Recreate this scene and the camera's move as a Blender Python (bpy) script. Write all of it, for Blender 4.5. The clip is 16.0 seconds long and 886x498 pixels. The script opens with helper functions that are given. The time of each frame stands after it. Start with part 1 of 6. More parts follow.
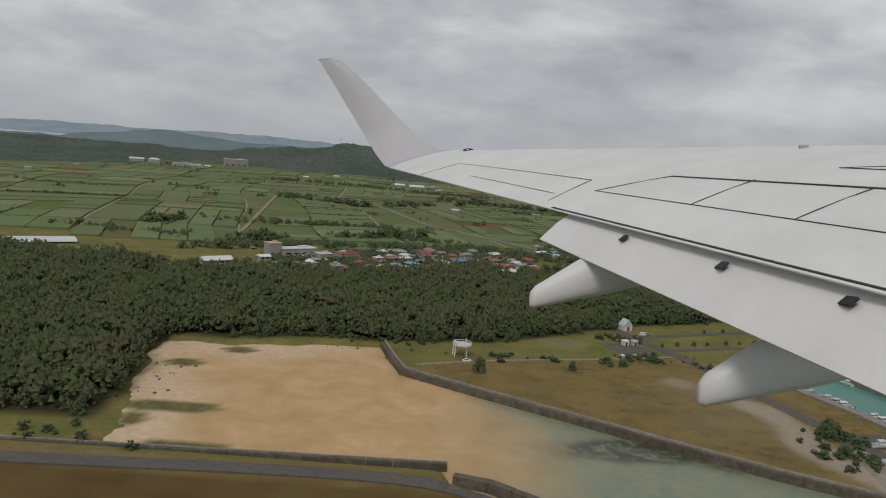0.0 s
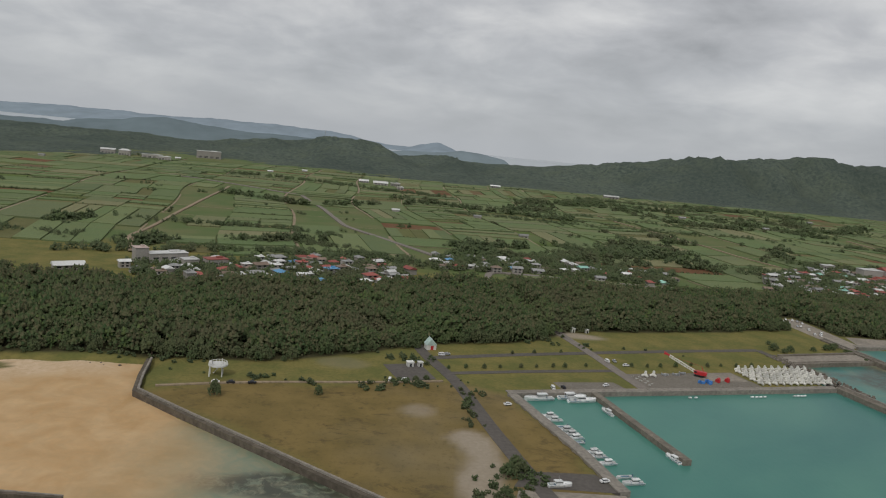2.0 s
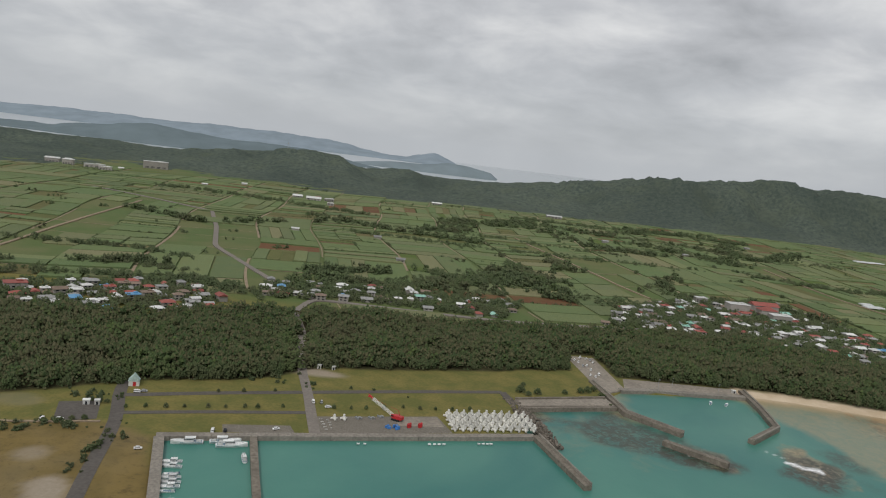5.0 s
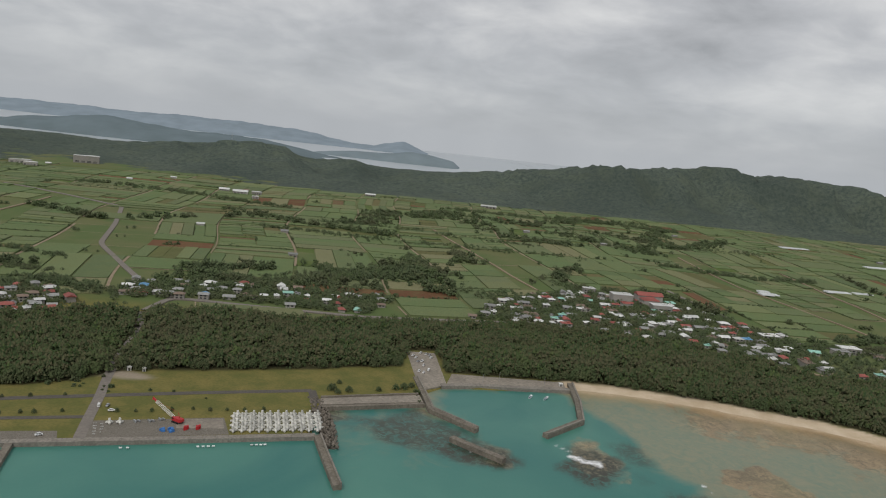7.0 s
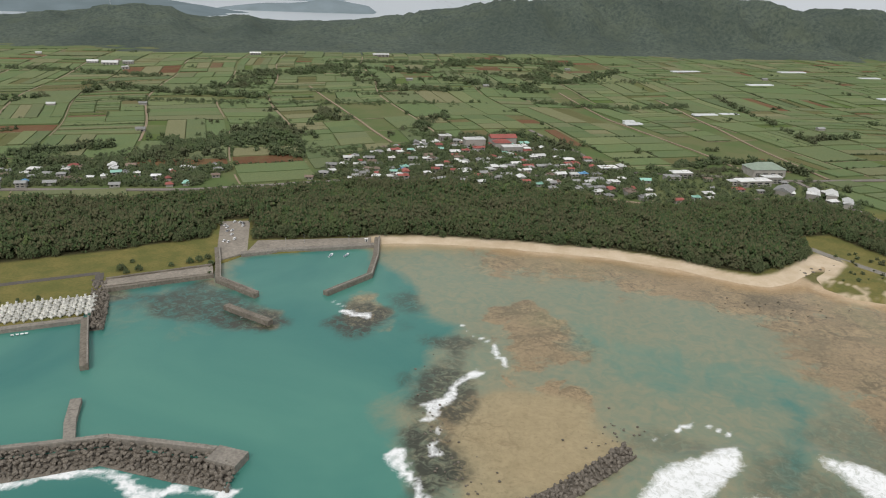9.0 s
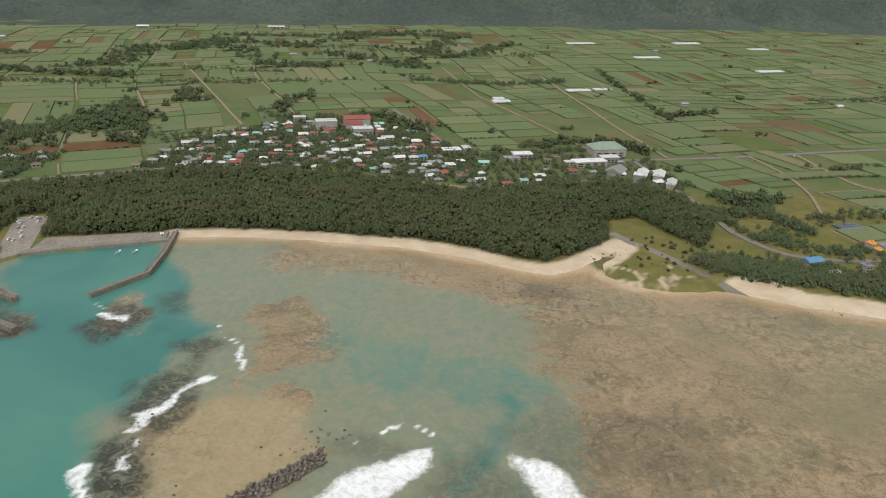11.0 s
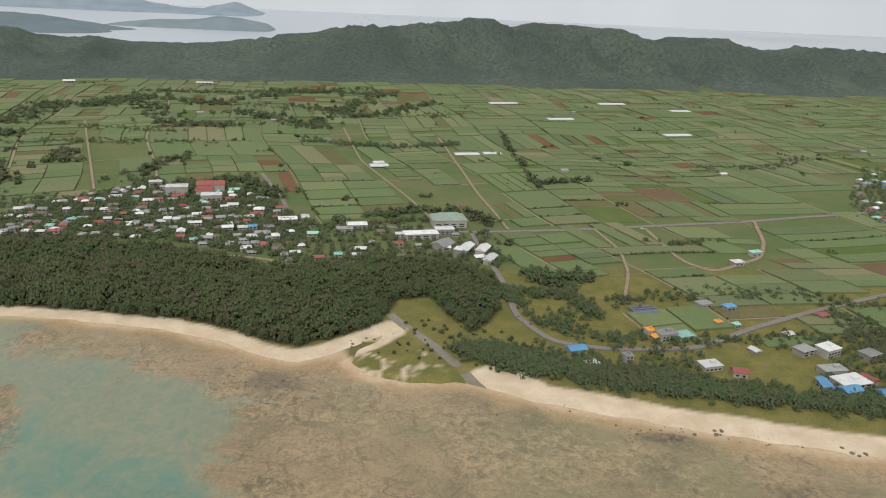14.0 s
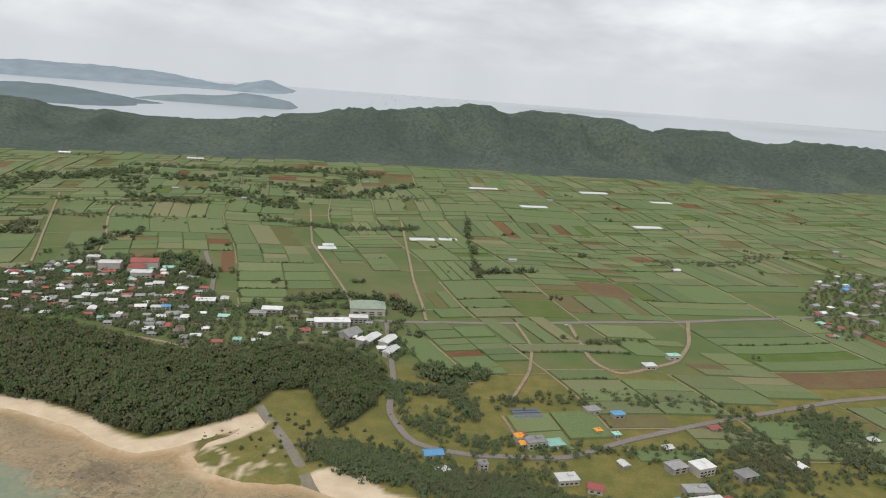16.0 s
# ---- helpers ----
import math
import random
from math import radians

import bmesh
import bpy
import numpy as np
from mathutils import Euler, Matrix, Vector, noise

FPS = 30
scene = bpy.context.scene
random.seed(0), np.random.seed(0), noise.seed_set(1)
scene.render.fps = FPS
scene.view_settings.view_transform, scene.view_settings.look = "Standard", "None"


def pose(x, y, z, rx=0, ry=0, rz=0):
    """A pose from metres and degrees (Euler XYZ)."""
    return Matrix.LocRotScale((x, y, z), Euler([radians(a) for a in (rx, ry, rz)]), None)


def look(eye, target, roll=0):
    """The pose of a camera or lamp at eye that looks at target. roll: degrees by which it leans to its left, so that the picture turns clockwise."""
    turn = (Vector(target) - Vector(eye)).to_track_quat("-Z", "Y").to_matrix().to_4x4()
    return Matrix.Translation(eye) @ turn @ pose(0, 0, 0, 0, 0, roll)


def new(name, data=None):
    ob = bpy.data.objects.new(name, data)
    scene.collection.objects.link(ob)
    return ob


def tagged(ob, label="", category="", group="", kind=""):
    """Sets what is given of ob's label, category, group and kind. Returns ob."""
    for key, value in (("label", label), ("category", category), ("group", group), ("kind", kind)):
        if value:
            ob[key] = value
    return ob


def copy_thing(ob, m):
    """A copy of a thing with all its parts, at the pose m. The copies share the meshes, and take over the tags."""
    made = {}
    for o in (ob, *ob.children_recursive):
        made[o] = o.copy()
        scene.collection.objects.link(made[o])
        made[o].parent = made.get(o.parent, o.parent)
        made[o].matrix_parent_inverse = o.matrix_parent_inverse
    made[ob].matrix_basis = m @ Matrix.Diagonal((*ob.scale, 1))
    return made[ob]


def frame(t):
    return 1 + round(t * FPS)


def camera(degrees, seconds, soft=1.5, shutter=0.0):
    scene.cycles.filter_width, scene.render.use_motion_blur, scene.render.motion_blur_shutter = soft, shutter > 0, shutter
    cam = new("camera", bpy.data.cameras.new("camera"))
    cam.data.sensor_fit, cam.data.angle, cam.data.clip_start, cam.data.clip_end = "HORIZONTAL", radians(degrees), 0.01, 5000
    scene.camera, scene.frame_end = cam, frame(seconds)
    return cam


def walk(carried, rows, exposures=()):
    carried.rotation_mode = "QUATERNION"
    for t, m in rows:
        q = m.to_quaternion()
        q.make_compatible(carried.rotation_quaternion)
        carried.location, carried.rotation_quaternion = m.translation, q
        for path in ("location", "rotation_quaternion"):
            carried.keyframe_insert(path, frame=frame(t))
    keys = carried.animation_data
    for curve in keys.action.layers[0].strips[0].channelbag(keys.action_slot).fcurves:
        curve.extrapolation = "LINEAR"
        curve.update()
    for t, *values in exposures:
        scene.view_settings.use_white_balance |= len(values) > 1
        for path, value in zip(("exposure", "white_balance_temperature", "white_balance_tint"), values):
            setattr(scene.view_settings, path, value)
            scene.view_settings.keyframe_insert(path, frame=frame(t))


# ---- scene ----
cam = camera(62.5, 16.0, soft=1.1)
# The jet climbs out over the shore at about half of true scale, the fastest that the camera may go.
METRES, EYE, TILT, LEAN, TURN = 580.0, 54.8, -7.6, -4.51, 0.0
ROWS = [
    (0.0, 0.0, 0.0, 0.0031, -0.0, 0.0, -0.0),
    (0.5, 0.0316, 0.0002, 0.0075, -0.19, -0.04, -0.38),
    (1.0, 0.063, 0.0005, 0.0118, -0.19, -0.11, -0.62),
    (1.5, 0.0941, 0.001, 0.0163, 0.36, -0.42, -0.92),
    (2.0, 0.1251, 0.001, 0.0205, 1.55, -0.83, -1.23),
    (2.5, 0.1559, 0.0013, 0.0249, 2.88, -1.11, -1.71),
    (3.0, 0.1864, 0.0018, 0.0296, 3.95, -1.09, -2.15),
    (3.5, 0.2171, 0.0021, 0.0342, 4.09, -0.86, -2.33),
    (4.0, 0.2475, 0.0025, 0.0387, 3.84, -0.55, -2.36),
    (4.5, 0.2778, 0.0028, 0.0428, 3.19, -0.2, -2.58),
    (7.0, 0.4293, 0.005, 0.0596, 1.41, -1.14, -1.95),
    (7.5, 0.4597, 0.0044, 0.0619, 0.75, -3.77, -1.29),
    (8.0, 0.49, 0.0037, 0.0635, -0.03, -6.8, 0.3),
    (8.5, 0.5208, 0.0025, 0.0652, -1.22, -10.15, 1.74),
    (9.0, 0.5515, 0.0022, 0.067, -2.87, -13.07, 3.07),
    (9.5, 0.5824, 0.0015, 0.0698, -4.57, -15.02, 3.72),
    (12.0, 0.7382, -0.0032, 0.0838, -7.04, -15.95, 3.12),
    (12.5, 0.7698, -0.0035, 0.0867, -6.83, -14.97, 3.04),
    (13.0, 0.8016, -0.0045, 0.0899, -6.5, -14.03, 3.07),
    (13.5, 0.8335, -0.0051, 0.0927, -6.43, -13.12, 2.99),
    (14.0, 0.8655, -0.006, 0.0954, -6.38, -12.43, 2.64),
    (14.5, 0.8971, -0.0065, 0.0981, -6.47, -11.77, 1.88),
    (15.0, 0.9294, -0.007, 0.101, -6.63, -11.19, 1.27),
    (15.5, 0.9613, -0.0076, 0.1031, -6.2, -9.49, 0.52),
    (16.0, 0.9938, -0.0087, 0.1057, -3.61, -6.39, 0.65),
]
BASE = pose(0, 0, EYE, TILT, LEAN, TURN)
PATH = [(t, BASE @ pose(METRES * x, METRES * y, METRES * z, 90 + pitch, roll, yaw)) for t, x, y, z, yaw, pitch, roll in ROWS]
walk(cam, PATH, [(0, -0.17), (2, -0.08), (3.5, 0.09), (7, -0.04), (7.6, -0.06), (8.2, 0.16), (8.6, 0.32), (9.2, 0.42), (12.5, 0.45), (16, 0.54)])

# ---- light: an overcast sky with layered grey cloud and a soft, hidden sun ----
SUN_EL, SUN_ROT = 48.0, 200.0
world = bpy.data.worlds.new("overcast_sky")
scene.world = world
world.use_nodes = True
wt = world.node_tree
wt.nodes.clear()


def wn(kind, **kw):
    n = wt.nodes.new(kind)
    for k, v in kw.items():
        if k in n.inputs:
            n.inputs[k].default_value = v
    return n


def wmath(op, a, b):
    n = wt.nodes.new("ShaderNodeMath")
    n.operation = op
    for i, v in enumerate((a, b)):
        if isinstance(v, (int, float)):
            n.inputs[i].default_value = v
        else:
            wt.links.new(v, n.inputs[i])
    return n.outputs[0]


sky = wt.nodes.new("ShaderNodeTexSky")
sky.sky_type, sky.sun_disc = "NISHITA", False
sky.sun_elevation, sky.sun_rotation = radians(SUN_EL), radians(SUN_ROT)
coord = wt.nodes.new("ShaderNodeTexCoord")
sep = wt.nodes.new("ShaderNodeSeparateXYZ")
wt.links.new(coord.outputs["Generated"], sep.inputs[0])
lift = wmath("ADD", wmath("MAXIMUM", sep.outputs[2], 0.0), 0.3)
flat = wt.nodes.new("ShaderNodeCombineXYZ")
wt.links.new(wmath("DIVIDE", sep.outputs[0], lift), flat.inputs[0])
wt.links.new(wmath("DIVIDE", sep.outputs[1], lift), flat.inputs[1])
big = wn("ShaderNodeTexNoise", Scale=1.35, Detail=6.0, Roughness=0.5, Distortion=0.25)
small = wn("ShaderNodeTexNoise", Scale=4.5, Detail=6.0, Roughness=0.55, Distortion=0.4)
wt.links.new(flat.outputs[0], big.inputs["Vector"])
wt.links.new(flat.outputs[0], small.inputs["Vector"])
cloud = wmath("ADD", wmath("MULTIPLY", big.outputs[0], 0.75), wmath("MULTIPLY", small.outputs[0], 0.25))
ramp = wt.nodes.new("ShaderNodeValToRGB")
ramp.color_ramp.elements[0].position, ramp.color_ramp.elements[0].color = 0.36, (0.335, 0.345, 0.36, 1)
ramp.color_ramp.elements[1].position, ramp.color_ramp.elements[1].color = 0.65, (0.8, 0.8, 0.795, 1)
e = ramp.color_ramp.elements.new(0.5)
e.color = (0.52, 0.53, 0.55, 1)
wt.links.new(cloud, ramp.inputs[0])
# the far sky settles into even grey haze towards the horizon
even = wt.nodes.new("ShaderNodeMapRange")
even.inputs["From Min"].default_value, even.inputs["From Max"].default_value = 0.0, 0.16
even.inputs["To Min"].default_value, even.inputs["To Max"].default_value = 0.9, 0.0
wt.links.new(sep.outputs[2], even.inputs["Value"])
haze = wt.nodes.new("ShaderNodeMixRGB")
haze.inputs[2].default_value = (0.46, 0.485, 0.515, 1)
wt.links.new(even.outputs[0], haze.inputs[0])
wt.links.new(ramp.outputs[0], haze.inputs[1])
bg_sky, bg_cloud = wn("ShaderNodeBackground", Strength=0.06), wn("ShaderNodeBackground", Strength=1.0)
wt.links.new(sky.outputs[0], bg_sky.inputs[0])
wt.links.new(haze.outputs[0], bg_cloud.inputs[0])
both = wn("ShaderNodeMixShader", Fac=0.93)
wt.links.new(bg_sky.outputs[0], both.inputs[1])
wt.links.new(bg_cloud.outputs[0], both.inputs[2])
wt.links.new(both.outputs[0], wt.nodes.new("ShaderNodeOutputWorld").inputs[0])

sun = new("sun", bpy.data.lights.new("sun", "SUN"))
sun.data.energy, sun.data.angle, sun.data.color = 1.3, radians(16), (1.0, 0.96, 0.9)
az, el = radians(SUN_ROT), radians(SUN_EL)
sun.matrix_world = look((math.sin(az) * math.cos(el), math.cos(az) * math.cos(el), math.sin(el)), (0, 0, 0))
scene.view_settings.exposure = 0.0

# ---- materials ----


class Nodes:
    """Short-hand for building one node material."""

    def __init__(self, name, rough=0.85, metal=0.0, spec=0.3):
        self.m = bpy.data.materials.new(name)
        self.m.use_nodes = True
        self.t = self.m.node_tree
        self.b = self.t.nodes["Principled BSDF"]
        self.b.inputs["Roughness"].default_value = rough
        self.b.inputs["Metallic"].default_value = metal
        self.b.inputs["Specular IOR Level"].default_value = spec
        self.pos = self.t.nodes.new("ShaderNodeNewGeometry").outputs["Position"]

    def put(self, socket, v):
        if hasattr(v, "links"):
            self.t.links.new(v, socket)
        else:
            socket.default_value = v

    def noise(self, scale, detail=4.0, rough=0.55, stretch=None, vec=None, warp=0.0):
        n = self.t.nodes.new("ShaderNodeTexNoise")
        n.inputs["Scale"].default_value, n.inputs["Detail"].default_value = scale, detail
        n.inputs["Roughness"].default_value, n.inputs["Distortion"].default_value = rough, warp
        v = vec or self.pos
        if stretch:
            mp = self.t.nodes.new("ShaderNodeMapping")
            mp.inputs["Scale"].default_value = stretch
            self.t.links.new(v, mp.inputs[0])
            v = mp.outputs[0]
        self.t.links.new(v, n.inputs["Vector"])
        return n.outputs[0]

    def cracks(self, scale, vec=None):
        """Distance to the joints of an uneven net."""
        n = self.t.nodes.new("ShaderNodeTexVoronoi")
        n.feature = "DISTANCE_TO_EDGE"
        n.inputs["Scale"].default_value = scale
        self.t.links.new(vec or self.pos, n.inputs["Vector"])
        return n.outputs["Distance"]

    def warped(self, scale, amount):
        """The position, pushed about by noise."""
        n = self.t.nodes.new("ShaderNodeTexNoise")
        n.inputs["Scale"].default_value, n.inputs["Detail"].default_value = scale, 5.0
        self.t.links.new(self.pos, n.inputs["Vector"])
        k, a = self.t.nodes.new("ShaderNodeVectorMath"), self.t.nodes.new("ShaderNodeVectorMath")
        k.operation, k.inputs["Scale"].default_value = "SCALE", amount
        self.t.links.new(n.outputs["Color"], k.inputs[0])
        self.t.links.new(self.pos, a.inputs[0])
        self.t.links.new(k.outputs[0], a.inputs[1])
        return a.outputs[0]

    def ramp(self, fac, *stops):
        n = self.t.nodes.new("ShaderNodeValToRGB")
        els = n.color_ramp.elements
        while len(els) < len(stops):
            els.new(0.5)
        for el_, (p, c) in zip(els, stops):
            el_.position, el_.color = p, (*c, 1)
        self.t.links.new(fac, n.inputs[0])
        return n.outputs[0]

    def span(self, v, a, b, c=0.0, d=1.0):
        n = self.t.nodes.new("ShaderNodeMapRange")
        self.put(n.inputs[0], v)
        for i, q in enumerate((a, b, c, d)):
            n.inputs[i + 1].default_value = q
        return n.outputs[0]

    def mix(self, f, a, b, kind="MIX"):
        n = self.t.nodes.new("ShaderNodeMixRGB")
        n.blend_type = kind
        for s, v in zip(n.inputs, (f, a, b)):
            self.put(s, (*v, 1) if isinstance(v, tuple) and len(v) == 3 else v)
        return n.outputs[0]

    def math(self, op, a, b=0.0):
        n = self.t.nodes.new("ShaderNodeMath")
        n.operation = op
        self.put(n.inputs[0], a)
        self.put(n.inputs[1], b)
        return n.outputs[0]

    def attr(self, name):
        n = self.t.nodes.new("ShaderNodeAttribute")
        n.attribute_name = name
        return n.outputs["Fac"]

    def island(self):
        return self.t.nodes.new("ShaderNodeNewGeometry").outputs["Random Per Island"]

    def obrand(self):
        return self.t.nodes.new("ShaderNodeObjectInfo").outputs["Random"]

    def done(self, colour, bump=None, strength=0.4, dist=0.1, rough=None):
        self.put(self.b.inputs["Base Color"], (*colour, 1) if isinstance(colour, tuple) else colour)
        if bump is not None:
            n = self.t.nodes.new("ShaderNodeBump")
            n.inputs["Strength"].default_value, n.inputs["Distance"].default_value = strength, dist
            self.t.links.new(bump, n.inputs["Height"])
            self.t.links.new(n.outputs[0], self.b.inputs["Normal"])
        if rough is not None:
            self.put(self.b.inputs["Roughness"], rough)
        return self.m


def worn(name, c, rough=0.8, metal=0.0, grain=2.0, vary=0.25, stain=0.3, bump=0.3, by=None, spec=0.3):
    """A surface with grain, broad stains and a little relief; by: also varies from piece to piece."""
    n = Nodes(name, rough, metal, spec)
    a, b = n.noise(grain, 5), n.noise(grain * 0.13, 3)
    dark = tuple(v * (1 - vary) for v in c)
    light = tuple(min(1, v * (1 + vary * 0.6)) for v in c)
    col = n.ramp(a, (0.3, dark), (0.7, light))
    col = n.mix(n.span(b, 0.45, 0.7, 0, stain), col, tuple(v * 0.55 for v in c))
    if by:
        r = n.island() if by == "island" else n.obrand()
        col = n.mix(1.0, col, n.ramp(r, (0.0, (0.72, 0.72, 0.72)), (1.0, (1.12, 1.12, 1.12))), "MULTIPLY")
    return n.done(col, a, bump, 0.05)


def foliage(name, tones, by="island", vary=0.3):
    """Leaves that change from tree to tree, a little from spray to spray, and over the wood at large."""
    n = Nodes(name, 0.9, 0, 0.1)
    r = n.island() if by == "island" else n.obrand()
    k = len(tones) - 1
    tree_ = n.math("ADD", n.math("MULTIPLY", n.span(n.noise(0.2, 3, 0.5, (1.0, 1.0, 0.15)), 0.28, 0.72), 0.78), n.math("MULTIPLY", r, 0.22))
    col = n.ramp(tree_, *[(i / k, c) for i, c in enumerate(tones)])
    a, patch = n.noise(1.3, 4), n.noise(0.022, 4)
    col = n.mix(n.span(a, 0.45, 0.75, 0, vary), col, (0.034, 0.042, 0.022))
    col = n.mix(n.span(patch, 0.5, 0.68, 0, 0.45), col, (0.105, 0.09, 0.058))
    green = n.noise(0.05, 4, 0.6, warp=0.8)
    col = n.mix(n.span(green, 0.54, 0.68, 0, 0.5), col, (0.085, 0.125, 0.045))
    return n.done(col, a, 0.5, 0.4)


M_LEAF = foliage("pine_foliage", [(0.036, 0.062, 0.027), (0.085, 0.094, 0.046), (0.054, 0.089, 0.036), (0.119, 0.111, 0.061), (0.045, 0.077, 0.032), (0.099, 0.133, 0.047), (0.077, 0.085, 0.043)], vary=0.2)
M_BUSH = foliage("broadleaf_foliage", [(0.062, 0.088, 0.046), (0.1, 0.132, 0.06), (0.08, 0.105, 0.055), (0.118, 0.14, 0.07), (0.1, 0.1, 0.06)])
M_BARK = worn("bark", (0.12, 0.085, 0.06), 0.95)
M_CONC = worn("weathered_concrete", (0.27, 0.245, 0.21), 0.9, grain=1.2, vary=0.3, stain=0.6)
M_CONC_L = worn("pale_concrete", (0.5, 0.49, 0.46), 0.85, grain=1.5)
M_WALLDARK = worn("stained_seawall_concrete", (0.13, 0.11, 0.085), 0.95, grain=0.8, vary=0.4, stain=0.7)
M_ASPH = worn("asphalt", (0.115, 0.103, 0.092), 0.95, grain=1.0, vary=0.2, stain=0.25)
M_DIRT = worn("bare_earth_track", (0.3, 0.235, 0.16), 1.0, grain=0.8, vary=0.3)
M_ROCK = worn("rubble_rock", (0.2, 0.175, 0.145), 0.95, grain=2.0, vary=0.4, by="object")
M_WHITE = worn("white_paint", (0.72, 0.72, 0.69), 0.55, grain=1.5, vary=0.1, stain=0.15, by="object")
M_TETRA = worn("white_cast_concrete", (0.66, 0.65, 0.6), 0.85, grain=2.5, vary=0.12, stain=0.25, by="object")

# ---- the plan: the shoreline from the airfield to the far beach ----


def inside(poly, x, y):
    """Whether points lie in a polygon (arrays)."""
    r = np.zeros(x.shape, bool)
    px, py = np.array(poly, float).T
    for i in range(len(px)):
        x1, y1, x2, y2 = px[i - 1], py[i - 1], px[i], py[i]
        if y1 != y2:
            r ^= ((y1 > y) != (y2 > y)) & (x < (x2 - x1) * (y - y1) / (y2 - y1) + x1)
    return r


def far_from(line, x, y, closed=False):
    """Distance from points (arrays) to a polyline."""
    d = np.full(x.shape, 1e9)
    pts = np.array(line, float)
    pairs = list(zip(pts[:-1], pts[1:])) + ([(pts[-1], pts[0])] if closed else [])
    for (ax, ay), (bx, by) in pairs:
        ux, uy = bx - ax, by - ay
        k = np.clip(((x - ax) * ux + (y - ay) * uy) / max(ux * ux + uy * uy, 1e-9), 0, 1)
        d = np.minimum(d, np.hypot(x - ax - k * ux, y - ay - k * uy))
    return d


def signed(poly, x, y):
    d = far_from(poly, x, y, True)
    return np.where(inside(poly, x, y), d, -d)


def fbm(x, y, size, seed=0, octaves=4):
    """Smooth value noise in -1..1 on arrays."""
    rng = np.random.RandomState(seed)
    tab = rng.rand(64, 64) * 2 - 1
    out, amp, tot = np.zeros(x.shape), 1.0, 0.0
    for o in range(octaves):
        u, v = x / size * 2 ** o + 17.3 * o, y / size * 2 ** o + 9.1 * o
        i, j = np.floor(u).astype(int), np.floor(v).astype(int)
        f, g = u - i, v - j
        f, g = f * f * (3 - 2 * f), g * g * (3 - 2 * g)
        q = lambda a, b: tab[(i + a) % 64, (j + b) % 64]
        out += amp * ((q(0, 0) * (1 - f) + q(1, 0) * f) * (1 - g) + (q(0, 1) * (1 - f) + q(1, 1) * f) * g)
        tot += amp
        amp *= 0.5
    return out / tot


def soft(v, a, b):
    k = np.clip((v - a) / (b - a), 0, 1)
    return k * k * (3 - 2 * k)


def blob(x, y, cx, cy, rx, ry, warp, seed, edge=0.35):
    w = fbm(x, y, 16, seed) * warp
    return 1 - soft(np.hypot((x - cx) / rx, (y - cy) / ry) + w, 1 - edge, 1 + edge)


INLET = [(4, 124.3), (-50, 123.2), (-57, 127), (-60.5, 145), (-66, 155), (-72, 194), (-54, 193), (-31, 201), (-14, 202), (-6, 178.5)]
SEAWALL = [(-12.5, 202.6), (-8, 184), (-5, 178), (12, 166), (31, 154.5), (52, 141), (68, 131), (84, 123), (100, 115)]
QUAY = [(112.5, 150), (106.5, 170), (92.3, 206.4), (117, 215.4), (155, 228), (205, 245)]
COVE = [(200.5, 270), (203, 274), (241, 288), (239.5, 300), (248.5, 312), (305, 324), (306, 331)]
BEACH = [(308, 329), (330, 330.5), (357, 327), (411, 314), (440, 300), (462, 285), (473, 281), (486, 286), (500, 297), (513, 309)]
SPIT = [(508, 299), (499, 291), (496, 280), (503, 269), (520, 262), (537, 262)]
BEACH_2 = [(547, 259), (568, 246), (598, 234), (629, 222), (676, 206), (708, 198), (760, 184), (860, 160)]
COAST = INLET[:-1] + SEAWALL[2:] + [(112, 113)] + QUAY + COVE + BEACH + SPIT + BEACH_2
LAND = [(-4600, -4600), (45, -4600), (45, 60), (32, 94), (19, 111), (6, 118.5)] + COAST + [(1100, 110), (1600, 40), (4600, -200), (4600, 1780), (1500, 1800), (300, 1700), (-300, 1760), (-900, 1700), (-4600, 1900)]


def steps(*spans):
    """Grid lines with a step of their own over each span."""
    out = []
    for a, b, s in spans:
        out += list(np.arange(a, b - 1e-6, s))
    return np.array(out + [spans[-1][1]])


def link(name, mesh, mat, parent=None):
    ob = new(name, mesh)
    if mat:
        mesh.materials.append(mat)
    if parent:
        ob.parent = parent
    return ob


def mesh_np(name, V, F, smooth=False):
    """A mesh from arrays of corners and of equal-sided faces."""
    V, F = np.asarray(V, np.float32), np.asarray(F, np.int32)
    me = bpy.data.meshes.new(name)
    n, k = F.shape
    me.vertices.add(len(V))
    me.vertices.foreach_set("co", V.ravel())
    me.loops.add(n * k)
    me.loops.foreach_set("vertex_index", F.ravel())
    me.polygons.add(n)
    me.polygons.foreach_set("loop_start", np.arange(0, n * k, k, dtype=np.int32))
    me.polygons.foreach_set("use_smooth", np.full(n, smooth))
    me.update(calc_edges=True)
    return me


def sheet(name, xs, ys, height, masks, mat):
    X, Y = np.meshgrid(xs, ys)
    V = np.stack([X, Y, height(X, Y)], -1).reshape(-1, 3)
    w = len(xs)
    i = (np.arange(len(ys) - 1)[:, None] * w + np.arange(w - 1)[None]).ravel()
    me = mesh_np(name, V, np.stack([i, i + 1, i + w + 1, i + w], -1), True)
    for key, fn in masks.items():
        a = me.attributes.new(key, "FLOAT", "POINT")
        a.data.foreach_set("value", np.asarray(fn(X, Y), np.float32).ravel())
    return link(name, me, mat)


